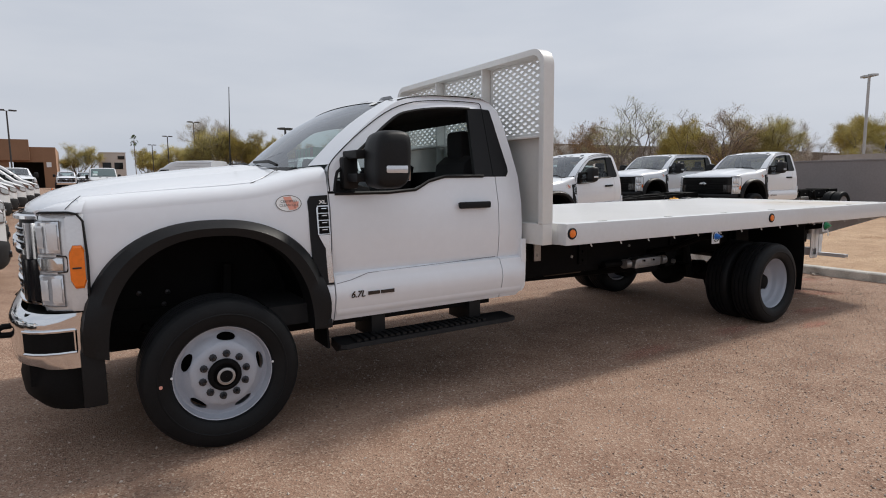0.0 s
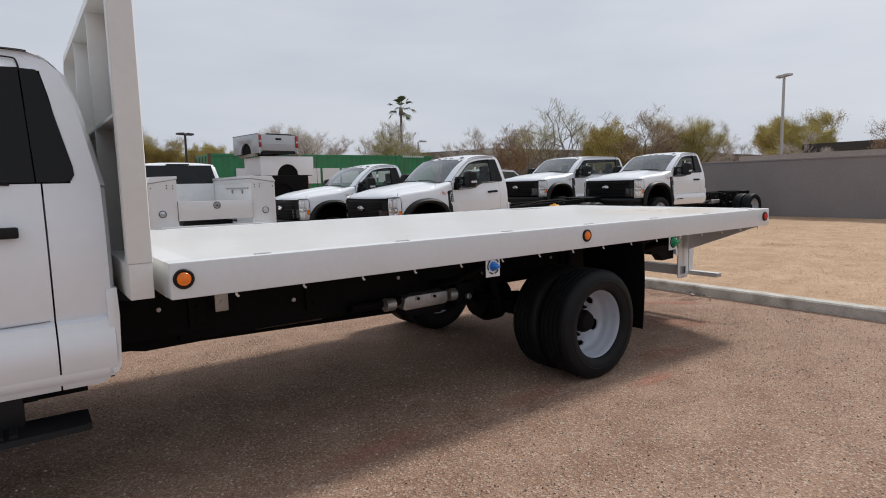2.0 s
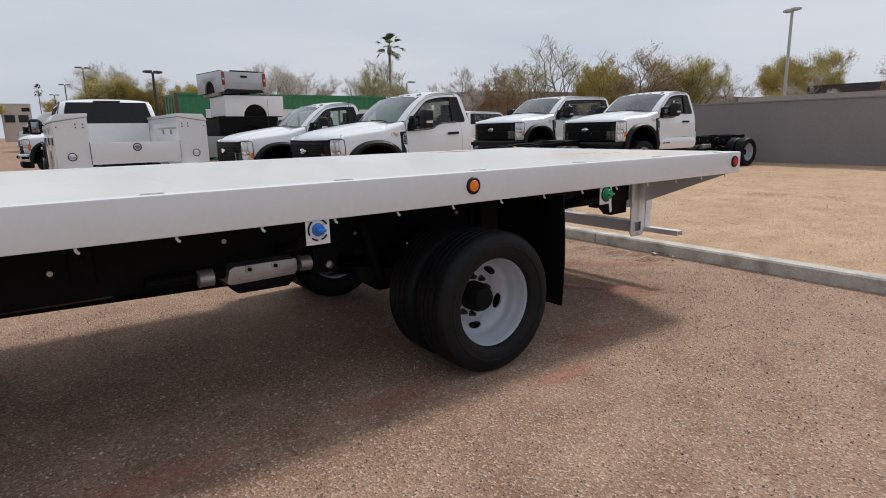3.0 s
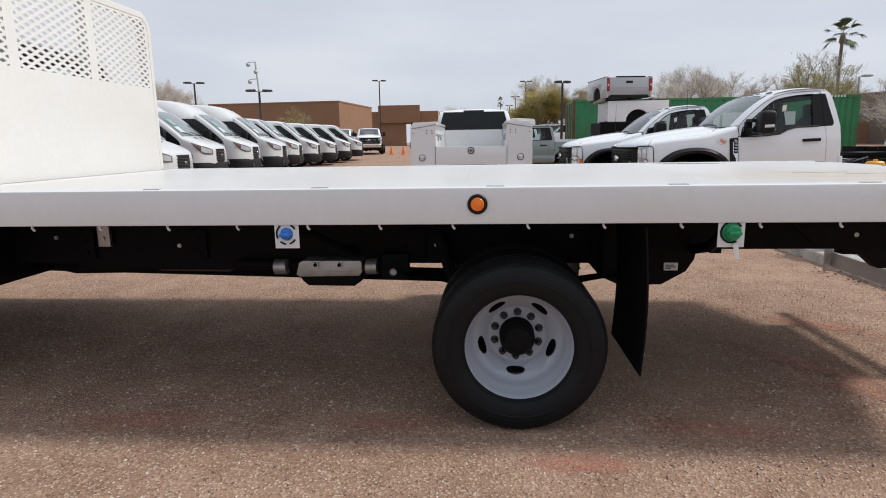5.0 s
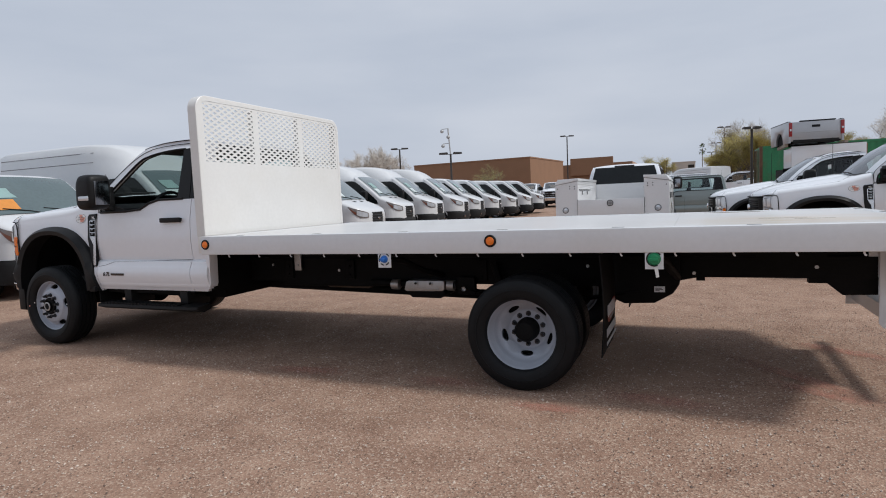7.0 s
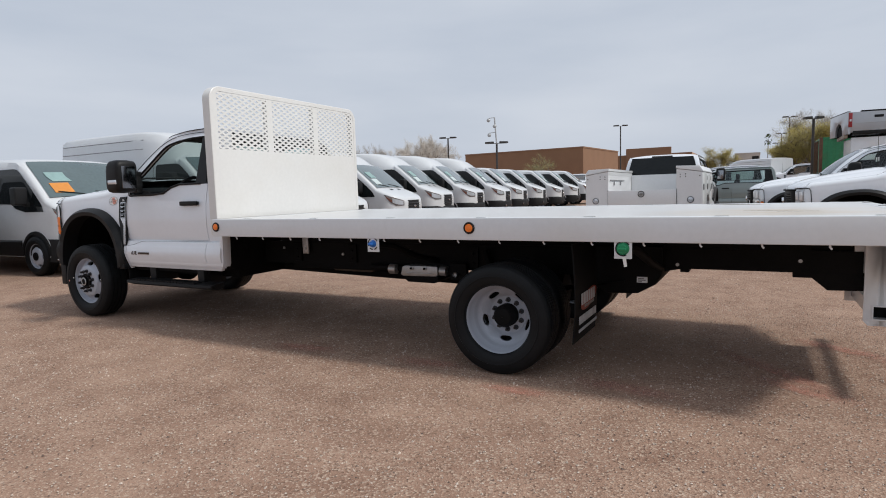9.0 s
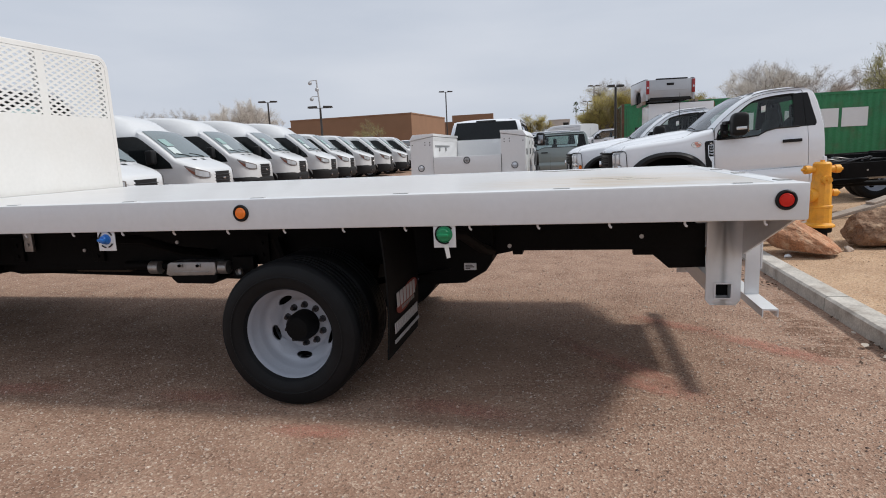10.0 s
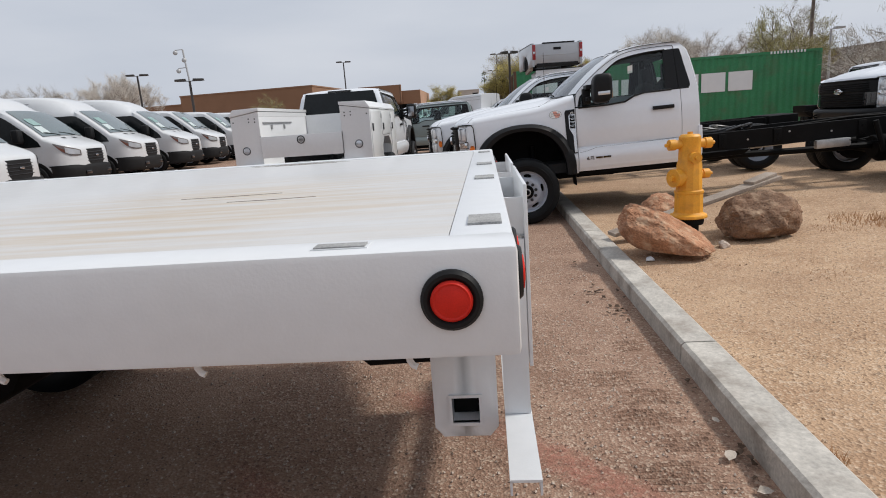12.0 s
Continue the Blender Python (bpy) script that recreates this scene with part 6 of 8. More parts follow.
            part("plate_tab", bm, BED_WHITE, t)
    bm = B()
    prism(bm, [(Y0 + 0.05, ZB - 0.002), (y - 0.02, 0.69), (CW - y + 0.02, 0.69), (Y1 - 0.05, ZB - 0.002)], "x", 7.640, 7.652)
    part("tail_board", bm, BED_WHITE, t, "white tapered plate under the tail")
    for yy in (y + 0.02, y + 0.10):
        bm = B()
        lathe(bm, [(0.016, 0.01), (0.016, -0.01)], 8, Matrix.Translation((7.634, yy, 0.80)) @ Matrix.Rotation(-math.pi / 2, 4, "Z"), True)
        part("bolt", bm, CHASSIS, t)
    bm = B()
    box(bm, 7.40, 7.474, y + 0.04, y + 0.10, 0.72, ZB - 0.002)
    part("hitch_gusset", bm, BED_WHITE, t)
    # mud flaps with plain bars for the lettering
    for side in (0, 1):
        def flap(bm):
            ribs = []
            for k in range(9):
                u = k / 8
                z = lerp(0.95, 0.27, u)
                ribs.append([(5.75 + 0.02 * math.sin(u * 3), -0.20, z), (5.75 + 0.02 * math.sin(u * 3), 0.40, z)])
            loft(bm, ribs)
            ret = bmesh.ops.extrude_face_region(bm, geom=bm.faces[:])
            bmesh.ops.translate(bm, verts=[g for g in ret["geom"] if isinstance(g, bmesh.types.BMVert)], vec=(0.008, 0, 0))
        f = part("mud_flap", mirrored(flap, YC, side), CHASSIS, t, "black rubber mud flap with white and red marks")
        bm = B()
        c_ = 0.12 if not side else CW - 0.12
        bm.faces.new([bm.verts.new((5.7865, c_ + 0.215 * math.cos(a), 0.545 + 0.062 * math.sin(a) + 0.03 * math.cos(a) * (1 if not side else -1))) for a in np.linspace(0, 2 * math.pi, 33)[:-1]])
        part("oval", bm, FLAP_RED, f, "dull red oval", smooth=0)
        for z0, z1, a, b, mt, n in ((0.520, 0.600, -0.08, 0.30, FLAP_WHITE, 6), (0.492, 0.512, 0.0, 0.27, FLAP_GREY, 6), (0.395, 0.450, -0.14, 0.33, FLAP_WHITE, 12), (0.342, 0.362, -0.15, 0.35, FLAP_WHITE, 22)):
            for k in range(n):
                u0, u1 = lerp(a, b, k / n), lerp(a, b, (k + 0.72) / n)
                ya, yb = (u0, u1) if not side else (CW - u1, CW - u0)
                part("mark", box(B(), 5.785, 5.788, ya, yb, z0, z1), mt, f, smooth=0)
    # fuel and fluid caps on white plates
    for x, z, mt, lab in ((4.775 - TX, 0.935, BLUE_CAP, "blue"), (6.695 - TX, 0.935, GREEN_CAP, "green")):
        bm = B()
        box(bm, x - 0.055, x + 0.055, Y0 + 0.012, Y0 + 0.018, 0.87, ZB + 0.003, 0.002)
        p = part("filler_plate", bm, PLATE, t, "white filler plate")
        bm = B()
        k_ = 0.72 if lab == "blue" else 1.0
        lathe(bm, [(0.040 * k_, -0.005), (0.040 * k_, 0.004), (0.034 * k_, 0.008), (0.031 * k_, 0.026), (0.027 * k_, 0.032), (0.001, 0.033)], 24, Matrix.Translation((x, Y0 + 0.012, z)))
        box(bm, x - 0.026 * k_, x + 0.026 * k_, Y0 - 0.036, Y0 - 0.016, z - 0.007, z + 0.007, 0.003)
        part("filler_cap", bm, mt, p, lab + " filler cap")
        bm = B()
        for a0, a1 in ((0.5, 1.1), (2.2, 3.6), (4.0, 4.6), (5.0, 5.7)) if lab == "blue" else ((0.6, 5.2),):
            tube(bm, [(x + 0.045 * math.cos(a), Y0 + 0.008, z + 0.045 * math.sin(a)) for a in np.linspace(a0, a1, 12)], 0.004, 5)
        part("lanyard", bm, BLACK_PLASTIC, p, "black ring round the cap")
        if lab == "green":
            bm = B()
            prism(bm, [(x + 0.0, 0.885), (x + 0.022, 0.885), (x + 0.03, 0.825), (x + 0.012, 0.82)], "y", Y0 - 0.012, Y0 - 0.010)
            part("tag", bm, PAPER, p, "white hanging tag")
        bm = B()
        tube(bm, [(x, Y0 + 0.02, z), (x + 0.05, Y0 + 0.2, z - 0.03), (x + 0.1, Y0 + 0.5, z - 0.15), (x + 0.12, YC - 0.4, 0.70)], 0.028, 8)
        part("filler_hose", bm, CHASSIS, p)
    # exhaust treatment box with bolts, brake parts
    bm = B()
    prism(bm, [(3.966, 0.585), (3.985, 0.655), (4.01, 0.668), (4.345, 0.668), (4.352, 0.655), (4.352, 0.600), (4.335, 0.578), (3.99, 0.572)], "y", 0.47, 0.62, 0.008)
    c = part("treatment_box", bm, DULL_METAL, t, "dull metal canister with bolts under the frame")
    for x in (4.085, 4.225):
        bm = B()
        box(bm, x - 0.018, x + 0.018, 0.462, 0.472, 0.632, 0.660, 0.004)
        part("boss", bm, DULL_METAL, c, "raised pad")
        bm = B()
        lathe(bm, [(0.010, 0.01), (0.010, 0.0), (0.001, -0.001)], 12, Matrix.Translation((x, 0.460, 0.646)))
        part("bolt", bm, CHASSIS, c)
    bm = B()
    box(bm, 4.03, 4.30, 0.464, 0.472, 0.596, 0.606, 0.003)
    part("rib", bm, DULL_METAL, c, "pressed rib along the canister")
    for x, w in ((3.872, 0.036), (4.405, 0.032)):
        bm = B()
        tube(bm, [(x - w, 0.50, 0.628), (x - w * 0.8, 0.50, 0.628), (x + w * 0.8, 0.50, 0.628), (x + w, 0.50, 0.628)], 0.046, 16)
        part("flange", bm, DULL_METAL, c)
    bm = B()
    lathe(bm, [(0.022, 0.03), (0.022, 0.002), (0.017, 0.0), (0.001, -0.001)], 14, Matrix.Translation((4.535, 0.475, 0.605)))
    part("pivot_bolt", bm, DULL_METAL, t, "bright head of a pivot bolt")
    bm = B()
    prism(bm, [(3.975, 0.574), (4.00, 0.540), (4.03, 0.515), (4.30, 0.512), (4.345, 0.545), (4.345, 0.576)], "y", 0.49, 0.95, 0.01)
    box(bm, 4.46, 4.62, 0.50, 0.56, 0.55, 0.70, 0.01)
    tube(bm, [(3.60, 0.54, 0.635), (4.50, 0.54, 0.628)], 0.030, 10)
    box(bm, 3.0, 3.6, 0.75, 1.25, 0.57, 0.64, 0.03)
    box(bm, 2.55, 3.6, 0.60, 0.66, 0.585, 0.64, 0.01)
    part("guard_plate", bm, CHASSIS, t)
    bm = B()
    prism(bm, [(2.92, 0.64), (2.97, 0.585), (3.02, 0.555), (3.46, 0.550), (3.52, 0.59), (3.55, 0.64)], "y", 0.70, 1.20, 0.012)
    part("gearbox", bm, OLD_CAST, t, "brownish cast gearbox under the frame")
    bm = B()
    box(bm, 6.050, 6.125, 0.50, 0.512, 0.605, 0.648)
    tl = part("tank_label", bm, PLATE, t, "white label on the tank")
    for dz, w in ((0.632, 0.045), (0.622, 0.055), (0.613, 0.030)):
        part("print", box(B(), 6.058, 6.058 + w, 0.4985, 0.500, dz, dz + 0.006), STICKER_GREY, tl, smooth=0)


tail_and_hitch(main)


# ---- other work trucks on the lot ----
truck_a = chassis_truck(pose(8.725, 9.31, 0.0, 0, -2.2, 0) @ Matrix.Scale(0.945, 4), "white regular-cab truck with a bare black chassis", 4.95, 5.95, group="parked chassis cabs", steps=False)
cab_stickers(truck_a)
copy_thing(truck_a, pose(8.105, 12.04, 0.035, 0, -2.0, 0) @ Matrix.Scale(0.95, 4))
truck_d = chassis_truck(pose(15.24, 8.78, 0.25, 0, 0, -3) @ Matrix.Scale(0.905, 4), "white regular-cab truck with a short bare chassis", 4.45, 5.2, group="parked chassis cabs", steps=False)
cab_stickers(truck_d)
truck_c = chassis_truck(pose(15.008, 11.741, 0.265) @ Matrix.Scale(0.925, 4), "white crew-cab truck with a bare black chassis", 4.05, 4.75, True, "parked chassis cabs", False)
cab_stickers(truck_c)
copy_thing(truck_c, pose(22.6, 22.2, 0.16, 0, 0, 180))

# service truck: crew cab with a utility body, its tail to the flatbed
svc = chassis_truck(pose(4.43, 17.12, 0.05, 0, 0, -90) @ Matrix.Scale(0.96, 4), "white crew-cab service truck with a utility body", 4.6, 5.6, True)
XR = 6.10  # tail of the utility body
for s in (-1, 1):
    def yy_(d):
        return YC + s * d
    def span(a, b):
        return (min(yy_(a), yy_(b)), max(yy_(a), yy_(b)))
    y0, y1 = span(0.67, 1.145)
    bm = B()
    prism(bm, [(3.48, 0.62), (4.1, 0.62), (4.12, 0.95), (4.35, 1.10), (4.85, 1.10), (5.08, 0.95), (5.10, 0.62), (XR, 0.62), (XR, 1.575), (3.48, 1.575)], "y", y0, y1, 0.006)
    b_ = part("side_locker", bm, WHITE_VAN, svc, "white side locker with a sloping lid")
    bm = B()
    prism(bm, [(yy_(0.66), 1.662), (yy_(1.155), 1.582), (yy_(1.155), 1.605), (yy_(1.09), 1.700), (yy_(0.66), 1.712)], "x", 3.47, XR + 0.012, 0.005)
    part("locker_lid", bm, WHITE_VAN, b_, "white lid hinged along its inner edge")
    bm = B()
    prism(bm, [(yy_(0.67), 1.576), (yy_(1.145), 1.576), (yy_(0.67), 1.652)], "x", 3.49, XR - 0.001)
    part("lid_step", bm, WHITE_VAN, b_)
    # tail face: rivets, lamp
    for d, z in ((0.74, 1.54), (0.84, 1.545), (0.74, 1.49), (0.84, 1.495), (1.10, 1.50)):
        bm = B()
        lathe(bm, [(0.012, -0.002), (0.010, 0.006), (0.001, 0.007)], 10, Matrix.Translation((XR, yy_(d), z)) @ Matrix.Rotation(math.pi / 2, 4, "Z"))
        part("rivet", bm, NUT_DARK, b_)
    bm = B()
    lathe(bm, [(0.066, -0.002), (0.066, 0.006), (0.058, 0.010), (0.055, 0.006)], 24, Matrix.Translation((XR, yy_(0.935), 1.035)) @ Matrix.Rotation(math.pi / 2, 4, "Z"))
    tl = part("tail_lamp", bm, NUT_DARK, b_, "round tail lamp in a dark ring")
    bm = B()
    lathe(bm, [(0.057, 0.004), (0.050, 0.012), (0.001, 0.014)], 24, Matrix.Translation((XR, yy_(0.935), 1.035)) @ Matrix.Rotation(math.pi / 2, 4, "Z"))
    part("lens", bm, LAMP_CLEAR, tl, "clear lens")
    # outer doors
    for x0, x1, z0 in ((3.52, 4.05, 0.66), (4.12, 5.06, 1.14), (5.14, 6.06, 0.66)):
        bm = B()
        box(bm, x0, x1, *span(1.145, 1.158), z0, 1.54, 0.004)
        d_ = part("locker_door", bm, WHITE_VAN, b_, "white locker door")
        bm = B()
        box(bm, x1 - 0.12, x1 - 0.05, *span(1.158, 1.175), 1.22, 1.34, 0.006)
        part("latch", bm, NUT_DARK, d_, "dark latch")
        for z in (z0 + 0.08, 1.46):
            bm = B()
            box(bm, x0 - 0.02, x0 + 0.03, *span(1.158, 1.172), z - 0.04, z + 0.04, 0.004)
            part("hinge", bm, DULL_METAL, d_)
    # inner side: grab rail and two small catches
    bm = B()
    box(bm, 4.5, 5.95, *span(0.652, 0.672), 1.455, 1.485, 0.004)
    part("inner_rail", bm, DULL_METAL, b_, "grey rail along the inner side")
    for x in (4.9, 5.55):
        bm = B()
        box(bm, x, x + 0.05, *span(0.645, 0.668), 1.36, 1.44, 0.006)
        part("catch", bm, DULL_METAL, b_, "small grey catch")
bm = B()
box(bm, XR - 0.005, XR + 0.035, YC - 0.672, YC + 0.672, 0.90, 1.245, 0.008)
g_ = part("tailgate", bm, WHITE_VAN, svc, "white drop tailgate")
bm = B()
box(bm, XR + 0.036, XR + 0.040, YC - 0.640, YC + 0.640, 0.93, 1.215, 0.003)
part("pressing", bm, WHITE_VAN, g_)
for a in (YC - 0.681, YC + 0.675):
    bm = B()
    box(bm, XR + 0.001, XR + 0.006, a, a + 0.006, 0.90, 1.26)
    part("gate_gap", bm, NUT_DARK, g_, "dark gap beside the gate")
bm = B()
lathe(bm, [(0.066, 0.0), (0.066, 0.010), (0.054, 0.015), (0.050, 0.006)], 24, Matrix.Translation((XR + 0.040, YC, 1.165)) @ Matrix.Rotation(math.pi / 2, 4, "Z"))
gl_ = part("gate_latch", bm, NUT_DARK, g_, "round black and silver latch")
bm = B()
lathe(bm, [(0.036, 0.004), (0.034, 0.012), (0.020, 0.013), (0.018, 0.018), (0.001, 0.018)], 20, Matrix.Translation((XR + 0.040, YC, 1.165)) @ Matrix.Rotation(math.pi / 2, 4, "Z"))
box(bm, XR + 0.050, XR + 0.058, YC - 0.045, YC + 0.045, 1.155, 1.175)
part("handle", bm, DULL_METAL, gl_, "silver turn handle")
bm = B()
box(bm, 3.48, XR - 0.01, YC - 0.665, YC + 0.665, 0.72, 0.78)
box(bm, 3.48, 3.54, YC - 0.665, YC + 0.665, 0.78, 1.60)
part("load_floor", bm, WHITE_VAN, svc)
bm = B()
box(bm, XR + 0.0, XR + 0.14, YC - 1.0, YC + 1.0, 0.60, 0.80, 0.012)
part("rear_bumper", bm, WHITE_VAN, svc, "white stepped rear bumper")

# its rear window: one wide dark pane below a brake lamp bar
for o in list(svc.children):
    if o.name.startswith("rear_glass"):
        bpy.data.objects.remove(o)
bm = B()
bm.faces.new([bm.verts.new(p) for p in ((3.280, 0.20, 1.44), (3.280, CW - 0.20, 1.44), (3.245, CW - 0.235, 1.75), (3.205, CW - 0.30, 2.02), (3.205, 0.30, 2.02), (3.245, 0.235, 1.75))])
part("rear_window", bm, VAN_GLASS, svc, "wide dark rear window", smooth=0)
bm = B()
box(bm, 3.10, 3.215, YC - 0.24, YC + 0.24, 2.022, 2.058, 0.008)
part("brake_lamp", bm, BLACK_GLOSS, svc, "dark high brake lamp on the roof edge")


# ---- vans ----
VW = 2.06


VAN_WHITE = mat("van_paint", (0.62, 0.635, 0.65), 0.30, coat=0.5, vary=0.02, scale=0.8, dirt=((0.52, 0.49, 0.45), 0.15, 1.7))
VAN_SCREEN = mat("van_windscreen", (0.070, 0.105, 0.108), 0.03, spec=0.9, coat=0.6, vary=0.12, scale=1.3)
VAN_LAMP = mat("smoked_headlamp", (0.16, 0.14, 0.135), 0.12, coat=0.8, vary=0.35, scale=9)
AMBER_DULL = mat("dull_amber", (0.16, 0.055, 0.035), 0.15, coat=0.6)
GRILLE_GREY = mat("grille_grey", (0.014, 0.016, 0.020), 0.45)
VAN_BUMPER = mat("grey_black_bumper", (0.016, 0.016, 0.017), 0.7, spec=0.2, vary=0.15, scale=6)
PAPER_GREEN = mat("pale_green_paper", (0.24, 0.36, 0.35), 0.6, vary=0.1, scale=9)
PAPER_WHITE = mat("white_paper", (0.50, 0.57, 0.57), 0.6, vary=0.1, scale=9)
PAPER_ORANGE = mat("orange_paper", (0.62, 0.24, 0.04), 0.6, vary=0.1, scale=9)


def van(m, h, label, group):
    """A cargo van: the front axle is at x = 0 and the nose points to -x; h: the roof's height."""
    t = thing("cargo_van", m, label, "van", group)
    tall = max(0.0, h - 2.12)
    top = curve_at([(-1.03, 0.97), (-1.015, 1.04), (-0.98, 1.085), (-0.90, 1.13), (-0.74, 1.20), (-0.52, 1.29), (-0.34, 1.365), (-0.20, 1.49), (0.0, 1.665), (0.20, 1.835), (0.38, 1.98), (0.50, 2.055), (0.58, 2.085 + tall * 0.06), (0.70, 2.10 + tall * 0.28), (0.88, 2.11 + tall * 0.55), (1.10, 2.115 + tall * 0.76), (1.40, 2.12 + tall * 0.91), (1.80, 2.12 + tall * 0.98), (2.3, h), (4.6, h), (4.88, h - 0.05)])
    cap = curve_at([(0.5, 0.05), (0.62, 0.30 * min(1, tall * 2) + 0.05), (0.95, 0.26 * min(1, tall * 2) + 0.02), (1.4, 0.12 * min(1, tall * 2)), (1.9, 0.0)])
    def inset(x, z):
        n = 0.42 * max(0, (-x - 0.48) / 0.55) ** 3
        n += 0.012 * max(0, 0.55 - z) * 4 + 0.16 * max(0, z - 1.15) / 1.6 + (0.04 if x > 4.8 else 0)
        if z > 2.0 and x > 0.45:
            n += cap(x) * min(1, (z - 2.0) / max(0.1, top(x) - 2.0))
        return n
    def rib(x):
        zt = top(x)
        zs = [0.33, 0.42, 0.62, 0.80, 0.95]
        zs += [lerp(0.95, zt - 0.06, k) for k in (0.3, 0.6, 0.75, 0.88, 1.0)]
        pts = [(x, inset(x, z), z) for z in zs]
        i0 = inset(x, zt)
        soft = 1.0 if x < -0.3 else 0.55 if x < 0.5 else 1.2
        pts += [(x, i0 + 0.022 * soft, zt - 0.034), (x, i0 + 0.06 * soft, zt - 0.012), (x, i0 + 0.14 * soft, zt + 0.002), (x, i0 + 0.40, zt + 0.016), (x, VW / 2, zt + 0.022)]
        return pts + [(px, VW - py, pz) for px, py, pz in reversed(pts[:-1])]
    xs = [-1.03, -1.018, -1.0, -0.97, -0.93, -0.88, -0.82, -0.72, -0.58, -0.45, -0.345, -0.33, -0.25, -0.1, 0.1, 0.30, 0.42, 0.50, 0.53, 0.58, 0.64, 0.70, 0.78, 0.88, 0.98, 1.10, 1.2, 1.30, 1.42, 1.55, 1.7, 1.85, 2.05, 2.3, 3.2, 4.2, 4.7, 4.84, 4.90]
    bm = B()
    rows = loft(bm, [rib(x) for x in xs])
    bm.faces.new(rows[0])
    bm.faces.new(rows[-1])
    part("body", bm, VAN_WHITE, t, "white van body", smooth=50)
    # windscreen, set just proud of its frame
    bm = B()
    loft(bm, [[(x - 0.014, lerp(inset(x, top(x)) + 0.085, VW - inset(x, top(x)) - 0.085, u), top(x) + 0.010 + 0.026 * (1 - (2 * u - 1) ** 2)) for u in np.linspace(0, 1, 13)] for x in np.linspace(-0.325, 0.475, 9)])
    w = part("windscreen", bm, VAN_SCREEN, t, "sloping grey-green windscreen")
    for y0, x0, mt, lab in ((1.46, -0.25, PAPER_WHITE, "white paper behind the glass"), (1.36, -0.02, PAPER_GREEN, "pale green paper behind the glass")):
        bm = B()
        loft(bm, [[(x - 0.016, y0 + 0.34 * u + (0.05 if x > 0 else 0.0), top(x) + 0.016 + 0.026 * (1 - (2 * (y0 + 0.34 * u) / VW - 1) ** 2)) for u in (0, 0.5, 1)] for x in (x0, x0 + 0.1, x0 + 0.2)])
        part("window_paper", bm, mt, w, lab)
    for y in (0.62, 1.30):
        bm = B()
        tube(bm, [(x, y + d, top(x) + 0.05) for x, d in ((-0.345, -0.12), (-0.30, 0.05), (-0.25, 0.45))], 0.010, 6)
        part("wiper", bm, BLACK_PLASTIC, w, "black wiper")
    for y in (VW / 2 - 0.34, VW / 2 + 0.16):
        bm = B()
        loft(bm, [[(x, y + d, top(x) + 0.024) for d in (0.0, 0.18)] for x in (-0.50, -0.42)])
        part("hood_vent", bm, BLACK_PLASTIC, t, "black slot in the hood")
    for side in (0, 1):
        def pane(bm):
            p = [(-0.30, 1.14), (-0.24, 1.26), (-0.12, 1.375), (0.06, 1.535), (0.26, 1.705), (0.42, 1.835), (0.52, 1.90), (0.62, 1.92), (1.22, 1.92), (1.27, 1.88), (1.27, 1.36), (1.22, 1.30), (0.68, 1.28), (0.55, 1.20), (0.25, 1.14)]
            bm.faces.new([bm.verts.new((x, inset(x, z) - 0.008, z)) for x, z in p])
        part("side_window", mirrored(pane, VW / 2, side), VAN_GLASS, t, "dark cab side window", smooth=0)
        def mirror(bm):
            box(bm, 0.02, 0.20, -0.27, -0.05, 1.26, 1.58, 0.05, 3)
            box(bm, 0.10, 0.18, -0.07, 0.06, 1.24, 1.31, 0.01)
        part("door_mirror", mirrored(mirror, VW / 2, side), BLACK_PLASTIC, t, "black door mirror")
        def skin_at(x, z, o):
            return (x - o * min(1, max(0, (-x - 0.6) / 0.3)), inset(x, z) - o, z)
        zt, zb = curve_at([(-1.018, 1.005), (-0.95, 1.055), (-0.80, 1.12), (-0.62, 1.185), (-0.40, 1.26)]), curve_at([(-1.018, 0.885), (-0.95, 0.875), (-0.86, 0.885), (-0.74, 0.98), (-0.62, 1.12), (-0.56, 1.195)])
        def lamp(bm):
            loft(bm, [[skin_at(x, lerp(zb(x), zt(x), k), 0.010) for k in (0, 0.25, 0.5, 0.75, 1)] for x in (-1.01, -0.99, -0.96, -0.92, -0.87, -0.81, -0.74, -0.68, -0.62, -0.57)])
        lm = part("headlamp", mirrored(lamp, VW / 2, side), VAN_LAMP, t, "swept smoked headlamp", smooth=60)
        def bright(bm):
            loft(bm, [[skin_at(x, lerp(zb(x), zt(x), k), 0.015) for k in (0.18, 0.5, 0.85)] for x in (-0.995, -0.975, -0.94, -0.90, -0.84, -0.79)])
        part("reflector", mirrored(bright, VW / 2, side), LAMP_CLEAR, lm, "bright lamp insides", smooth=60)
        def amber(bm):
            loft(bm, [[skin_at(x, lerp(zb(x), zt(x), k), 0.014) for k in (0.1, 0.5)] for x in (-0.78, -0.72, -0.67, -0.62)])
        part("side_marker", mirrored(amber, VW / 2, side), AMBER_DULL, lm, "dull amber marker", smooth=60)
        def moulding(bm):
            loft(bm, [[(x, inset(x, z) - o, z) for z, o in ((0.34, 0.0), (0.36, 0.02), (0.60, 0.02), (0.63, 0.0))] for x in (0.42, 0.5, 3.2, 3.32)])
        part("side_moulding", mirrored(moulding, VW / 2, side), BLACK_PLASTIC, t)
        for z in (h - 0.20, h - 0.40):
            if h > 2.3:
                bm = mirrored(lambda q: tube(q, [(x, inset(x, z) - 0.002, z) for x in (1.75, 2.2, 3.2, 4.2, 4.8)], 0.008, 5), VW / 2, side)
                part("roof_seam", bm, SEAM_SHADE_GREY, t)
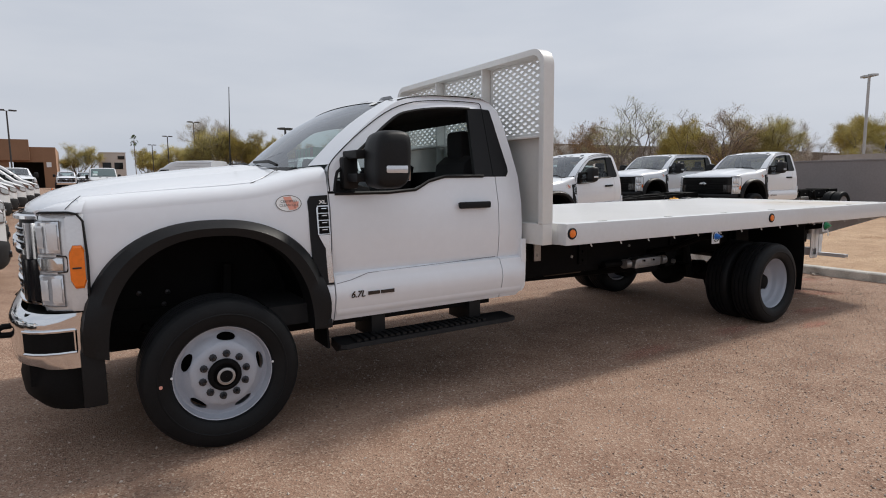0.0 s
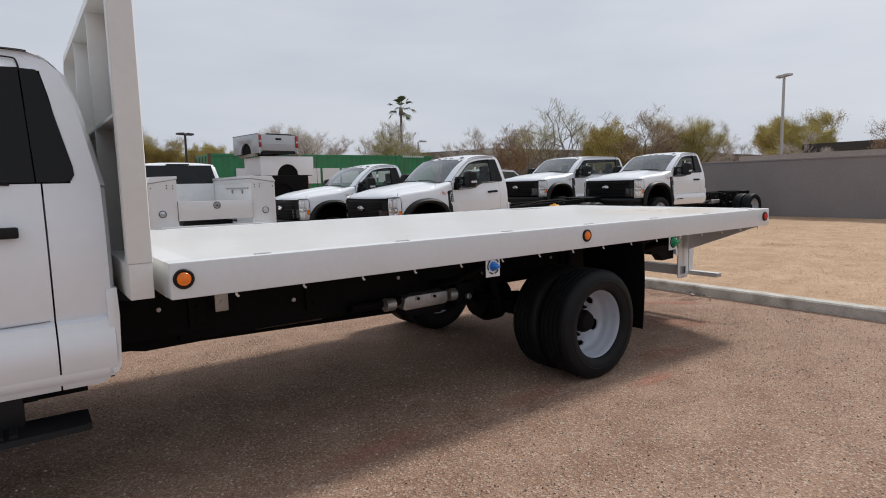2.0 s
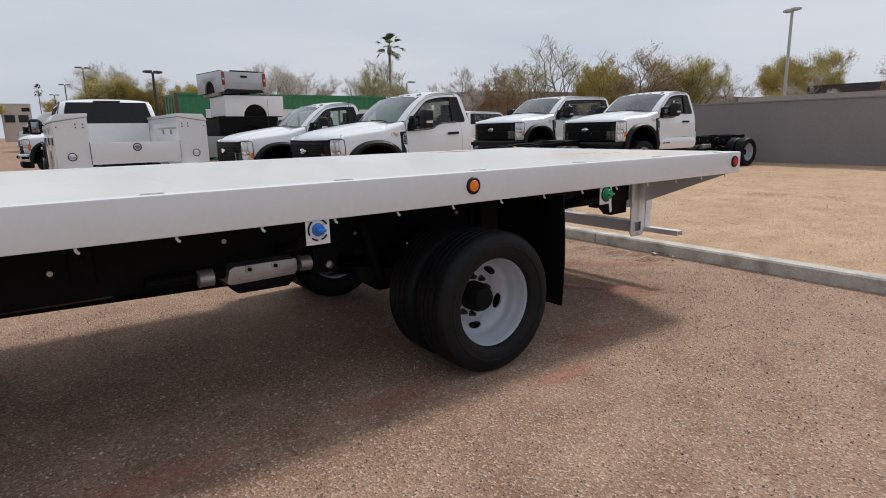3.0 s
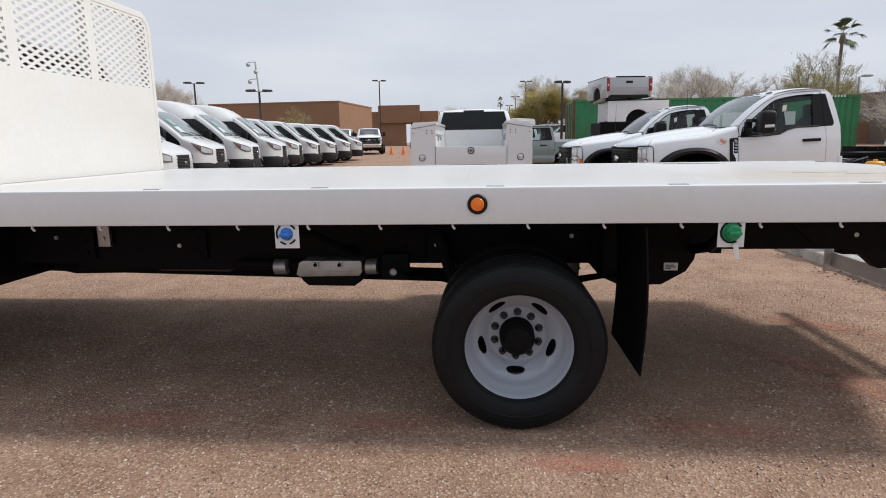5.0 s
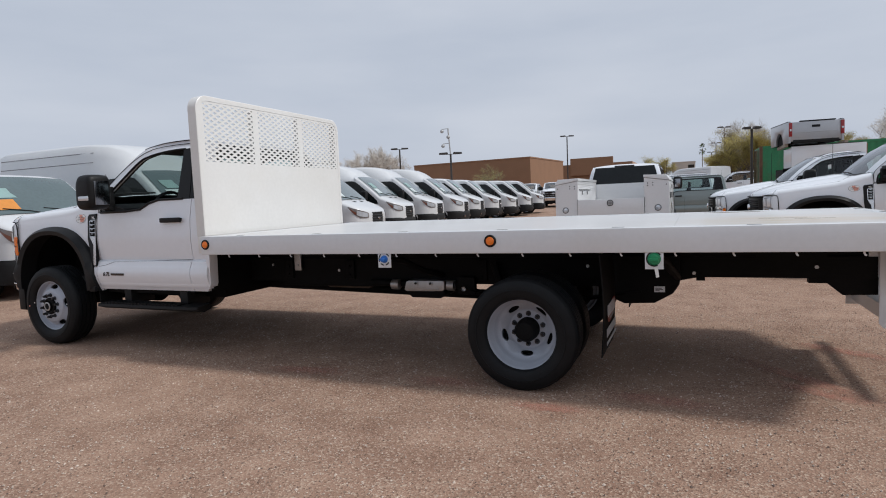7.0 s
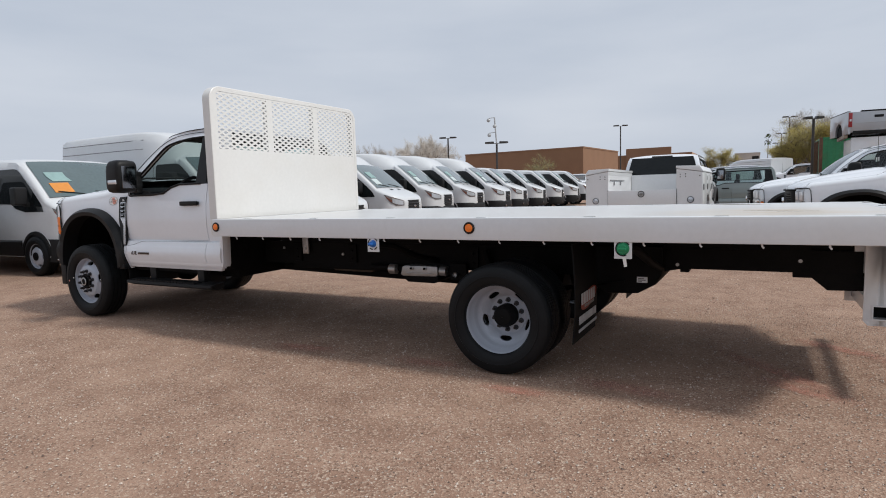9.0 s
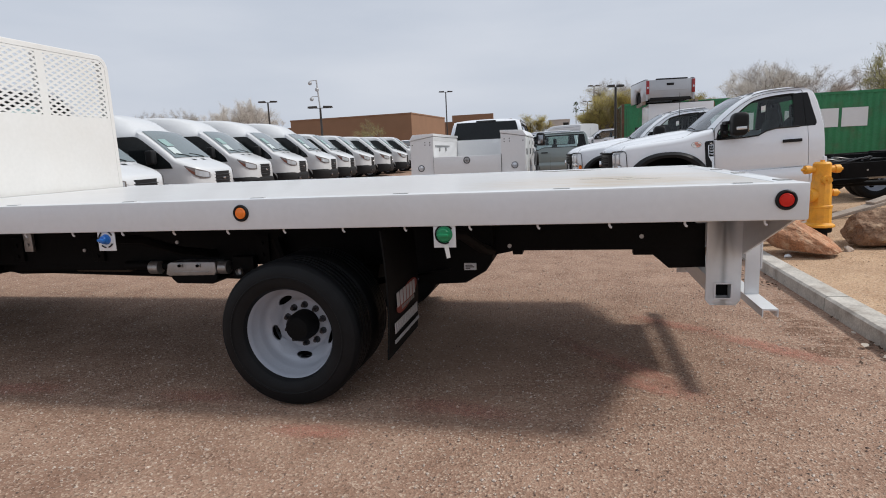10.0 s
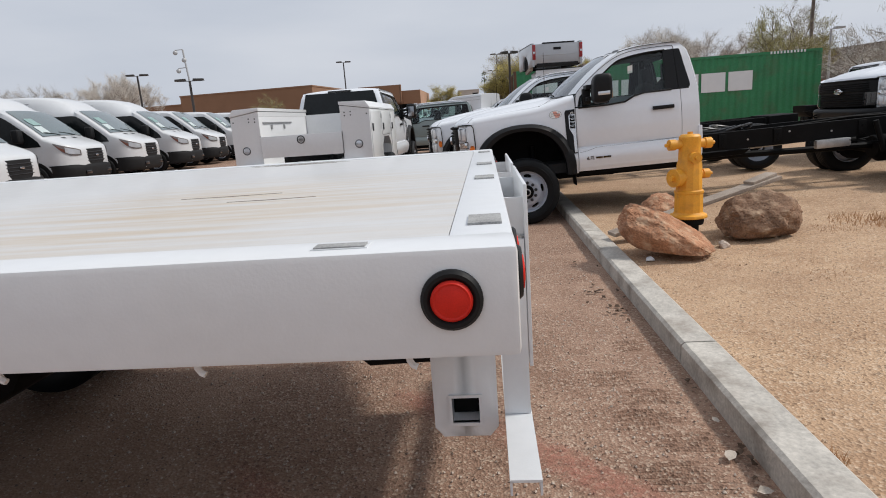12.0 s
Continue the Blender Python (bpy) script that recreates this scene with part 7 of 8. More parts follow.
        bm = mirrored(lambda q: tube(q, [(1.36, inset(1.36, z) - 0.002, z) for z in (0.66, 0.95, 1.3, 1.6, 1.9, 2.02)], 0.006, 5), VW / 2, side)
        part("door_seam", bm, SEAM_SHADE_GREY, t)
        bm = mirrored(lambda q: box(q, 1.10, 1.28, -0.035, 0.005, 1.06, 1.10, 0.01), VW / 2, side)
        part("door_handle", bm, BLACK_PLASTIC, t, "black door handle")
        for cx in (0.0, 3.75):
            def arch_(bm):
                ribs = []
                for a in np.linspace(math.pi, 0, 21):
                    ca, sa = math.cos(a), math.sin(a)
                    ribs.append([(cx + r * ca, inset(cx, 0.8) + o, 0.36 + r * sa) for r, o in ((0.44, 0.004), (0.435, -0.022), (0.385, -0.022), (0.38, -0.004), (0.02, -0.003))])
                loft(bm, ribs)
            part("wheel_arch", mirrored(arch_, VW / 2, side), BLACK_PLASTIC, t, "black wheel arch")
            s = 0.87
            y = 0.0 if not side else VW
            rim, tyre, hub, nut, depth = FRONT_WHEEL
            wh = part("wheel", rim, None, t, "grey steel wheel", pose(cx, y + (-0.03 if not side else 0.03), 0.405 * s, 0, 20, 180 if side else 0) @ Matrix.Scale(s, 4))
            part("tyre", tyre, None, wh, "black tyre")
            part("hub", hub, None, wh)
    # front: deep black bumper, grille
    bm = B()
    loft(bm, [[(x + 0.02, y, 0.26), (x - 0.02, y, 0.30), (x - 0.05, y, 0.38), (x - 0.055, y, 0.56), (x - 0.04, y, 0.62), (x + 0.01, y, 0.66)] for x, y in ((-0.38, -0.015), (-0.52, -0.015), (-0.66, -0.005), (-0.78, 0.05), (-0.88, 0.14), (-0.95, 0.26), (-0.99, 0.40), (-1.02, 0.60), (-1.035, VW / 2), (-1.02, VW - 0.60), (-0.99, VW - 0.40), (-0.95, VW - 0.26), (-0.88, VW - 0.14), (-0.78, VW - 0.05), (-0.66, VW + 0.005), (-0.52, VW + 0.015), (-0.38, VW + 0.015))])
    bp = part("bumper", bm, VAN_BUMPER, t, "deep black plastic bumper", smooth=60)
    for y in (0.50, VW - 0.50):
        bm = B()
        box(bm, -1.075, -1.03, y - 0.13, y + 0.13, 0.40, 0.49, 0.015)
        part("bumper_slot", bm, BLACK_GLOSS, bp, "black slot with a fog lamp")
    bm = B()
    loft(bm, [[(-1.056 + 0.05 * u * u, VW / 2 + 0.58 * u * k, z) for k, z in ((0.78, 0.64), (0.94, 0.70), (1.0, 0.86), (0.90, 1.01), (0.82, 1.025))] for u in np.linspace(-1, 1, 13)])
    gr = part("grille", bm, VAN_BUMPER, t, "black six-sided grille")
    for z in (0.73, 0.80, 0.87, 0.94):
        bm = B()
        tube(bm, [(-1.058 + 0.03 * u * u, VW / 2 + 0.44 * u, z) for u in np.linspace(-1, 1, 9)], 0.009, 6)
        part("grille_bar", bm, GRILLE_GREY, gr)
    bm = B()
    lathe(bm, [(0.001, 0.012), (0.062, 0.010), (0.070, 0.0)], 24)
    for v in bm.verts:
        v.co = Vector((-1.075 + v.co.y, VW / 2 + v.co.x, 0.855 + v.co.z * 0.42))
    part("emblem", bm, CHROME, gr, "plain oval emblem")
    return t


HEAD = 189
medium = van(pose(0, 0, 0), 2.52, "white medium-roof cargo van parked nose out", "row of vans")


def park_van(source, lamp_x, lamp_y, turn=HEAD):
    """Puts a van so that its near headlamp lies at the given place."""
    off = Matrix.Rotation(radians(turn), 4, "Z") @ Vector((-0.85, VW - 0.12, 0))
    return pose(lamp_x - off.x, lamp_y - off.y, rise(lamp_x, lamp_y), 0, 0, turn)


medium.matrix_basis = park_van(medium, -1.32, 12.7)
for lx, ly in ((-2.0, 16.1), (-2.0, 18.75), (-1.97, 21.5), (-1.05, 9.6)):
    copy_thing(medium, park_van(medium, lx, ly))
low_far = van(park_van(None, -2.2, 24.2), 2.14, "white low-roof cargo van parked nose out", "row of vans")
for lx, ly in ((-2.2, 27.0), (-2.1, 29.8), (-1.98, 32.6), (-1.9, 35.4)):
    copy_thing(low_far, park_van(low_far, lx, ly))
def beside(x, y, turn):
    """Puts a van so that its near front wheel stands at the given place."""
    off = Matrix.Rotation(radians(turn), 4, "Z") @ Vector((0, VW, 0))
    return pose(x - off.x, y - off.y, rise(x, y), 0, 0, turn)


low = van(beside(-3.82, 4.87, 182), 2.12, "white low-roof cargo van with papers behind its windscreen", "row of vans")
for o in low.children_recursive:
    if o.name.startswith("window_paper") and o.data.materials[0] == PAPER_WHITE:
        o.data.materials[0] = PAPER_ORANGE
        tagged(o, "orange paper behind the glass")
copy_thing(low, beside(-4.85, 2.2, 182))
high = van(beside(-2.75, 7.4, 180), 2.69, "white high-roof cargo van", "row of vans")

# ---- pickups and cars farther off ----
def pickup(m, paint, label, group=""):
    """A crew-cab pickup with its own load box."""
    t = chassis_truck(m, label, 3.7, 5.0, True, group)
    for y0, y1 in ((0.02, 0.10), (CW - 0.10, CW - 0.02)):
        bm = B()
        prism(bm, [(3.28, 0.58), (3.28, 1.40), (5.05, 1.40), (5.08, 0.62), (4.22, 0.62), (4.18, 0.85), (3.98, 1.0), (3.70, 1.05), (3.42, 1.0), (3.28, 0.9)], "y", y0, y1, 0.01)
        part("box_side", bm, paint, t)
    bm = B()
    box(bm, 5.02, 5.08, 0.10, CW - 0.10, 0.75, 1.40, 0.01)
    part("tailgate", bm, paint, t)
    bm = B()
    box(bm, 3.28, 5.02, 0.10, CW - 0.10, 0.75, 0.80)
    part("box_floor", bm, paint, t)
    return t


pick = pickup(pose(8.3, 43, rise(8, 43)), WHITE, "white crew-cab pickup far across the lot", "parked pickups")
for x, y, turn in ((-2.5, 47, 100), (-5.2, 48, 95), (-8.2, 49, 97), (10.5, 47, 0), (-0.3, 80, 90), (1.6, 84, 90)):
    copy_thing(pick, pose(x, y, rise(x, y), 0, 0, turn))
sage = pickup(pose(5.25, 19.9, rise(4, 20)) @ Matrix.Scale(0.82, 4), SAGE, "pale sage-grey crew-cab pickup with dark windows", "parked pickups")
for o in sage.children_recursive:
    if o.type == "MESH" and o.data.materials[0] == WHITE:
        o.data = o.data.copy()
        o.data.materials[0] = SAGE
copy_thing(pick, pose(4.78, 22.7, rise(4, 22)) @ Matrix.Scale(0.87, 4))
copy_thing(medium, pose(4.75, 48.3, rise(4, 48), 0, 0, -48))
copy_thing(low_far, pose(2.73, 57.0, rise(2, 57), 0, 0, 90))
copy_thing(low_far, pose(11.2, 33.2, rise(9, 33), 0, 0, 0))

# ---- shipping container ----
cont = thing("shipping_container", pose(9.55, 27.4, 0.16), "green corrugated steel shipping container with white marks", "container")
L_, W_, H_ = 12.19, 2.44, 2.90


def corrugated(bm, n, length, z0, z1, y, depth):
    pts = []
    step = length / n
    for k in range(n):
        a = k * step
        pts += [(a, 0.0), (a + step * 0.26, 0.0), (a + step * 0.5, depth), (a + step * 0.76, depth)]
    pts.append((length, 0.0))
    loft(bm, [[(x, y + d, z) for z in (z0, z1)] for x, d in pts])


for y, d in ((0.02, 0.036), (W_ - 0.02, -0.036)):
    bm = B()
    corrugated(bm, 44, L_ - 0.24, 0.16, H_ - 0.08, y, d)
    for v in bm.verts:
        v.co.x += 0.12
    part("side_panel", bm, GREEN_PAINT, cont, "green corrugated side")
for x in (0, L_ - 0.12):
    for y in (0, W_ - 0.10):
        bm = B()
        box(bm, x, x + 0.12, y, y + 0.10, 0, H_, 0.01)
        part("corner_post", bm, RUST if x == 0 else GREEN_PAINT, cont)
for z in (0.0, H_ - 0.10):
    for y in (0, W_ - 0.08):
        bm = B()
        box(bm, 0.12, L_ - 0.12, y, y + 0.08, z, z + 0.10 + (0.06 if z == 0 else 0))
        part("long_rail", bm, GREEN_PAINT, cont)
for x in (0.02, L_ - 0.06):
    bm = B()
    box(bm, x, x + 0.04, 0.1, W_ - 0.1, 0.02, H_ - 0.02)
    part("end_wall", bm, GREEN_PAINT, cont)
for k in range(4):
    bm = B()
    tube(bm, [(-0.02, 0.35 + 0.55 * k, 0.1), (-0.02, 0.35 + 0.55 * k, H_ - 0.1)], 0.02, 8)
    part("door_bar", bm, RUST, cont)
bm = B()
box(bm, 0.1, L_ - 0.1, 0.08, W_ - 0.08, H_ - 0.06, H_ - 0.02)
part("roof_sheet", bm, GREEN_PAINT, cont)
# big painted mark, drawn as plain block shapes
for k in range(8):
    x = 9.55 - 0.94 - k * 1.06
    bm = B()
    box(bm, x, x + 0.94, -0.002, 0.012, 1.49, 2.24)
    part("mark", bm, PLATE, cont, "white block of a painted mark", smooth=0)
for k in range(11):
    bm = B()
    box(bm, 10.2 + 0.128 * k, 10.27 + 0.128 * k, -0.002, 0.010, 2.80, 2.90)
    part("small_mark", bm, PLATE, cont, smooth=0)

# ---- stacked load boxes ----
DARK_RED = mat("dark_red_lens", (0.28, 0.010, 0.012), 0.3, coat=0.3, vary=0.15, scale=20)


def load_box(m, paint, label, group):
    t = thing("load_box", m, label, "load box", group)
    for y0, y1 in ((0, 0.08), (1.80, 1.88)):
        bm = B()
        pts = [(0, 0), (0, 0.72), (2.1, 0.72), (2.1, 0)]
        arcp = [(1.05 + 0.42 * math.cos(a), 0.42 * math.sin(a)) for a in np.linspace(0, math.pi, 11)]
        prism(bm, pts + arcp, "y", y0, y1, 0.01)
        part("side", bm, paint, t)
    bm = B()
    box(bm, 2.03, 2.09, 0.08, 1.80, 0.05, 0.70, 0.012)
    tg = part("tailgate", bm, paint, t)
    bm = B()
    box(bm, 2.09, 2.105, 0.80, 1.08, 0.50, 0.58, 0.01)
    part("handle", bm, BLACK_PLASTIC, tg, "black handle")
    bm = B()
    box(bm, 1.98, 2.10, 0.40, 1.60, 0.705, 0.745, 0.012)
    box(bm, 0.0, 2.0, -0.01, 0.09, 0.722, 0.74, 0.006)
    box(bm, 0.0, 2.0, 1.79, 1.89, 0.722, 0.74, 0.006)
    part("top_cap", bm, BLACK_PLASTIC, t, "black plastic cap along the top")
    bm = B()
    box(bm, 2.09, 2.098, 0.22, 1.66, 0.33, 0.37, 0.004)
    box(bm, 2.09, 2.098, 0.22, 1.66, 0.12, 0.14, 0.004)
    part("tailgate_crease", bm, paint, tg)
    for y0 in (0.0, 1.76):
        bm = B()
        box(bm, 2.085, 2.12, y0 + 0.005, y0 + 0.125, 0.22, 0.68, 0.012)
        tl = part("tail_lamp", bm, DARK_RED, t, "dark red tail lamp")
        part("reversing_lamp", box(B(), 2.119, 2.124, y0 + 0.035, y0 + 0.095, 0.40, 0.47, 0.002), LAMP_CLEAR, tl, "small clear lamp")
    bm = B()
    box(bm, 0.0, 0.05, 0.08, 1.80, 0.03, 0.70)
    box(bm, 0.05, 2.03, 0.08, 1.80, 0.20, 0.26)
    part("floor_and_front", bm, paint, t)
    for y0, y1 in ((0.075, 0.34), (1.54, 1.805)):
        bm = B()
        prism(bm, [(1.05 + 0.44 * math.cos(a), 0.44 * math.sin(a) + 0.001) for a in np.linspace(0, math.pi, 11)], "y", y0, y1)
        part("wheel_well", bm, CHASSIS, t, "dark wheel well")
    for x0, x1 in ((0.05, 0.1), (1.95, 2.0)):
        part("skid", box(B(), x0, x1, 0.08, 1.80, 0.0, 0.06), CHASSIS, t)
    bm = B()
    box(bm, 2.0, 2.10, 0.15, 1.73, -0.02, 0.10, 0.02)
    part("rear_valance", bm, BLACK_PLASTIC, t, "black lower edge")
    return t


rk = thing("steel_rack", pose(9.6, 21.9, 0.14), "dark steel rack holding spare truck load boxes", "rack")
for x in (0, 2.3):
    for y in (0, 2.0):
        bm = B()
        box(bm, x, x + 0.08, y, y + 0.08, 0, 0.98)
        part("post", bm, CHASSIS, rk)
bm = B()
box(bm, -0.1, 2.5, -0.1, 2.2, 0.98, 1.06)
part("deck", bm, CHASSIS, rk)
load_box(pose(9.75, 22.0, 1.20), CHASSIS, "black truck load box low in a stack", "stacked load boxes")
load_box(pose(10.0, 22.0, 1.94), WHITE, "white truck load box stacked on a rack", "stacked load boxes")
bm = B()
for x in (9.8, 11.5):
    box(bm, x, x + 0.1, 22.0, 23.9, 2.66, 2.76)
solid("timber_bearer", bm, OLD_WOOD, "old timber bearers between stacked load boxes", "timber")
load_box(pose(9.58, 23.8, 2.76, 0, 0, -82) @ Matrix.Diagonal((1, 0.86, 0.97, 1)), SILVER, "silver load box with red tail lamps atop a stack", "stacked load boxes")

# ---- hydrant, rocks, plank ----
def hydrant(m):
    t = thing("fire_hydrant", m, "yellow fire hydrant standing among rocks", "hydrant")
    def turned(prof, seg=28):
        bm = B()
        rows = [[bm.verts.new((r * math.cos(a), r * math.sin(a), z)) for a in (2 * math.pi * k / seg for k in range(seg))] for r, z in prof]
        for r0, r1 in zip(rows, rows[1:]):
            for i in range(seg):
                j = (i + 1) % seg
                bm.faces.new((r0[i], r0[j], r1[j], r1[i]))
        return bm
    part("barrel", turned([(0.001, 0.10), (0.168, 0.10), (0.172, 0.112), (0.168, 0.128), (0.140, 0.140), (0.130, 0.155), (0.128, 0.335), (0.134, 0.345), (0.134, 0.365), (0.118, 0.375), (0.114, 0.62), (0.102, 0.66), (0.096, 0.84), (0.100, 0.85), (0.098, 0.885), (0.080, 0.905), (0.001, 0.91)], 12), YELLOW, t, "yellow barrel", smooth=28)
    part("flange", turned([(0.001, -0.15), (0.095, -0.15), (0.095, 0.03), (0.135, 0.035), (0.14, 0.07), (0.135, 0.098), (0.001, 0.098)]), CHASSIS, t, "dark flange at the foot")
    for ang, z, r, l in ((188, 0.815, 0.052, 0.20), (8, 0.815, 0.052, 0.20), (272, 0.69, 0.052, 0.17), (205, 0.50, 0.088, 0.19), (10, 0.52, 0.046, 0.19)):
        bm = B()
        c, s = math.cos(radians(ang)), math.sin(radians(ang))
        tube(bm, [(0, 0, z), (c * (l - 0.05), s * (l - 0.05), z)], r * 0.82, 16)
        tube(bm, [(c * (l - 0.06), s * (l - 0.06), z), (c * l, s * l, z)], r, 16)
        tube(bm, [(c * l, s * l, z), (c * (l + 0.035), s * (l + 0.035), z)], r * 0.35, 6)
        part("nozzle", bm, YELLOW, t, "capped yellow nozzle")
    bm = B()
    tube(bm, [(0, 0, 0.89), (0, 0, 0.93)], 0.025, 5)
    part("top_nut", bm, YELLOW, t)
    for k in range(8):
        bm = B()
        a = math.pi * k / 4
        tube(bm, [(0.122 * math.cos(a), 0.122 * math.sin(a), 0.085), (0.122 * math.cos(a), 0.122 * math.sin(a), 0.14)], 0.012, 6)
        part("bolt", bm, RUST, t)


hydrant(pose(9.945, 7.30, 0.262) @ Matrix.Diagonal((0.90, 0.90, 0.867, 1)))


def rock(m, sx, sy, sz, seed, material, label, lean=0.0, facets=9):
    """A broken boulder: a ball cut by random planes, then pitted; lean: how far its crest is pushed to -x."""
    rnd = random.Random(seed)
    planes = []
    for _ in range(facets):
        d = Vector((rnd.gauss(0, 1), rnd.gauss(0, 1), rnd.gauss(0.1, 0.8))).normalized()
        planes.append((d, rnd.uniform(0.66, 0.86)))
    bm = B()
    bmesh.ops.create_icosphere(bm, subdivisions=6, radius=1.0)
    for v in bm.verts:
        n = v.co.normalized()
        f = 1 + 0.14 * noise.noise(n * 1.4 + Vector((seed, 0, 0)))
        for d, c in planes:
            k = n.dot(d)
            if k * f > c:
                f = lerp(f, c / k, 0.88)
        f += 0.055 * noise.noise(n * 4 + Vector((0, seed, 0))) + 0.040 * abs(noise.noise(n * 9 + Vector((0, 0, seed)))) + 0.022 * noise.noise(n * 21 + Vector((seed, seed, 0))) + 0.010 * noise.noise(n * 45)
        v.co = Vector((n.x * f * sx, n.y * f * sy, n.z * f * sz))
        v.co.z -= lean * v.co.x * 0.45
        v.co.x -= lean * max(0, v.co.z) * 0.25
        if v.co.z < -0.5 * sz:
            v.co.z = -0.5 * sz
    return solid("rock", bm, material, label, "rock", "rocks by the hydrant", m=m, smooth=40)


rock(pose(9.67, 7.06, 0.255, 0, 4, -22), 0.405, 0.25, 0.205, 1.3, ROCK_RED, "reddish granite boulder lying on the sand by the kerb", 0.8, 6)
rock(pose(10.64, 7.56, 0.245, 0, 0, 14), 0.36, 0.28, 0.262, 4.1, ROCK, "dark brown angular boulder on the sand")
rock(pose(9.92, 8.15, 0.22, 0, 0, 50), 0.30, 0.24, 0.22, 7.7, ROCK_RED, "small tan boulder behind the hydrant")
rock(pose(9.52, 6.90, 0.095, 0, 0, 10), 0.038, 0.03, 0.024, 2.2, PLATE, "small white stone on sand")
rock(pose(10.22, 7.22, 0.10, 0, 0, 70), 0.065, 0.05, 0.045, 3.2, STONE_LIGHT, "small pale stone on sand")


def plank(p0, p1, w, th, label):
    d = Vector(p1) - Vector(p0)
    bm = B()
    box(bm, 0, d.length, -w / 2, w / 2, -th / 2, th / 2, 0.004)
    m = Matrix.Translation(p0) @ d.to_track_quat("X", "Z").to_matrix().to_4x4()
    return solid("plank", bm, OLD_WOOD, label, "plank", m=m)


plank((9.36, 7.60, 0.17), (10.98, 7.98, 0.56), 0.16, 0.035, "weathered grey plank leaning over the boulders")
plank((10.70, 7.915, 0.525), (10.95, 8.01, 0.590), 0.13, 0.028, "short dark offcut lying on the plank")


def tuft(x, y, n, r, h, seed):
    rnd = random.Random(seed)
    verts, faces = [], []
    z = sand_height(x, y)
    for _ in range(n):
        a, d = rnd.uniform(0, 6.28), r * rnd.random() ** 0.7
        px, py = x + d * math.cos(a), y + d * math.sin(a)
        b, l = rnd.uniform(0, 6.28), h * rnd.uniform(0.5, 1.2)
        k = len(verts)
        verts += [(px - 0.003, py, z), (px + 0.003, py, z), (px + l * 0.5 * math.cos(b), py + l * 0.5 * math.sin(b), z + l)]
        faces.append((k, k + 1, k + 2))
    me = bpy.data.meshes.new("grass")
    me.from_pydata(verts, [], faces)
    me.materials.append(DRY_GRASS)
    return tagged(new("dry_grass", me), "tuft of dry tan grass on the sand", "grass", kind="stuff")


for x, y, n, r, h, sd in ((11.72, 7.72, 300, 0.36, 0.060, 1), (11.95, 7.62, 120, 0.20, 0.045, 7), (11.35, 7.55, 90, 0.25, 0.025, 8), (11.6, 6.6, 60, 0.25, 0.03, 2), (13.5, 5.2, 150, 0.3, 0.05, 3), (10.6, 6.3, 50, 0.3, 0.02, 4), (9.37, 4.1, 30, 0.05, 0.04, 5), (10.4, 5.0, 40, 0.4, 0.018, 6), (13.7, 4.35, 160, 0.45, 0.03, 9), (12.6, 4.15, 110, 0.4, 0.025, 10), (11.6, 3.1, 120, 0.5, 0.02, 11), (10.6, 4.25, 70, 0.35, 0.018, 12)):
    tuft(x, y, n, r, h, sd)


# ---- trees ----
def tree(m, height, spread, leaf, seed, density, label, trunks=2, droop=0.0, clump=0.16, group="trees beyond the wall", twig_share=0.5):
    rnd = random.Random(seed)
    t = thing("tree", m, label, "tree", group)
    bm = B()
    tips = []
    def grow(p, d, length, r, depth):
        pts = [p]
        q = p
        for k in range(3):
            d = (d + Vector((rnd.uniform(-1, 1), rnd.uniform(-1, 1), rnd.uniform(-0.5, 0.7) - droop)) * 0.22).normalized()
            q = q + d * length / 3
            pts.append(q)
        tube(bm, pts, max(r, 0.007), 6 if depth < 2 else 3, max(r * 0.6, 0.005))
        if depth >= 2:
            tips.extend(pts[1:])
        if depth < 5:
            for _ in range(rnd.choice((2, 3)) if depth < 4 else 2):
                side = Vector((rnd.uniform(-1, 1), rnd.uniform(-1, 1), rnd.uniform(-0.1, 0.6))).normalized()
                grow(q if rnd.random() < 0.6 else pts[2], (d * 0.7 + side * spread).normalized(), length * rnd.uniform(0.6, 0.8), r * 0.58, depth + 1)
    for k in range(trunks):
        a = 6.28 * k / trunks + rnd.uniform(0, 1)
        grow(Vector((0.08 * math.cos(a), 0.08 * math.sin(a), -0.2)), Vector((0.35 * math.cos(a), 0.35 * math.sin(a), 1)).normalized(), height * 0.34, 0.045 + 0.008 * height, 0)
    top = max(v.co.z for v in bm.verts)
    k = height / top
    for v in bm.verts:
        v.co.z *= k
    part("trunk", bm, BARK, t, "bare grey-brown limbs")
    verts, faces = [], []
    for p in tips:
        p = Vector((p.x, p.y, p.z * k))
        out = Vector((p.x, p.y, max(0.2, p.z - height * 0.35))).normalized()
        for _ in range(density):
            c = p + Vector((rnd.gauss(0, 1), rnd.gauss(0, 1), rnd.gauss(0, 0.8))) * clump * 0.62
            u = (out * 0.9 + Vector((rnd.gauss(0, 1), rnd.gauss(0, 1), rnd.gauss(0.25, 0.9))) * 0.55).normalized()
            v = u.orthogonal().normalized()
            i = len(verts)
            if rnd.random() < twig_share:
                s, w = rnd.uniform(0.10, 0.24), 0.005
                verts += [c - u * s, c - u * s + v * w * 2, c + u * s + v * w, c + u * s]
            else:
                s = rnd.uniform(0.030, 0.060)
                verts += [c - u * s * 0.8, c + v * s * 0.42, c + u * s * 0.8, c - v * s * 0.42]
            faces.append((i, i + 1, i + 2, i + 3))
    me = bpy.data.meshes.new("crown")
    me.from_pydata([tuple(v) for v in verts], [], faces)
    me.materials.append(leaf)
    part("crown", me, None, t, "thin open crown")
    return t


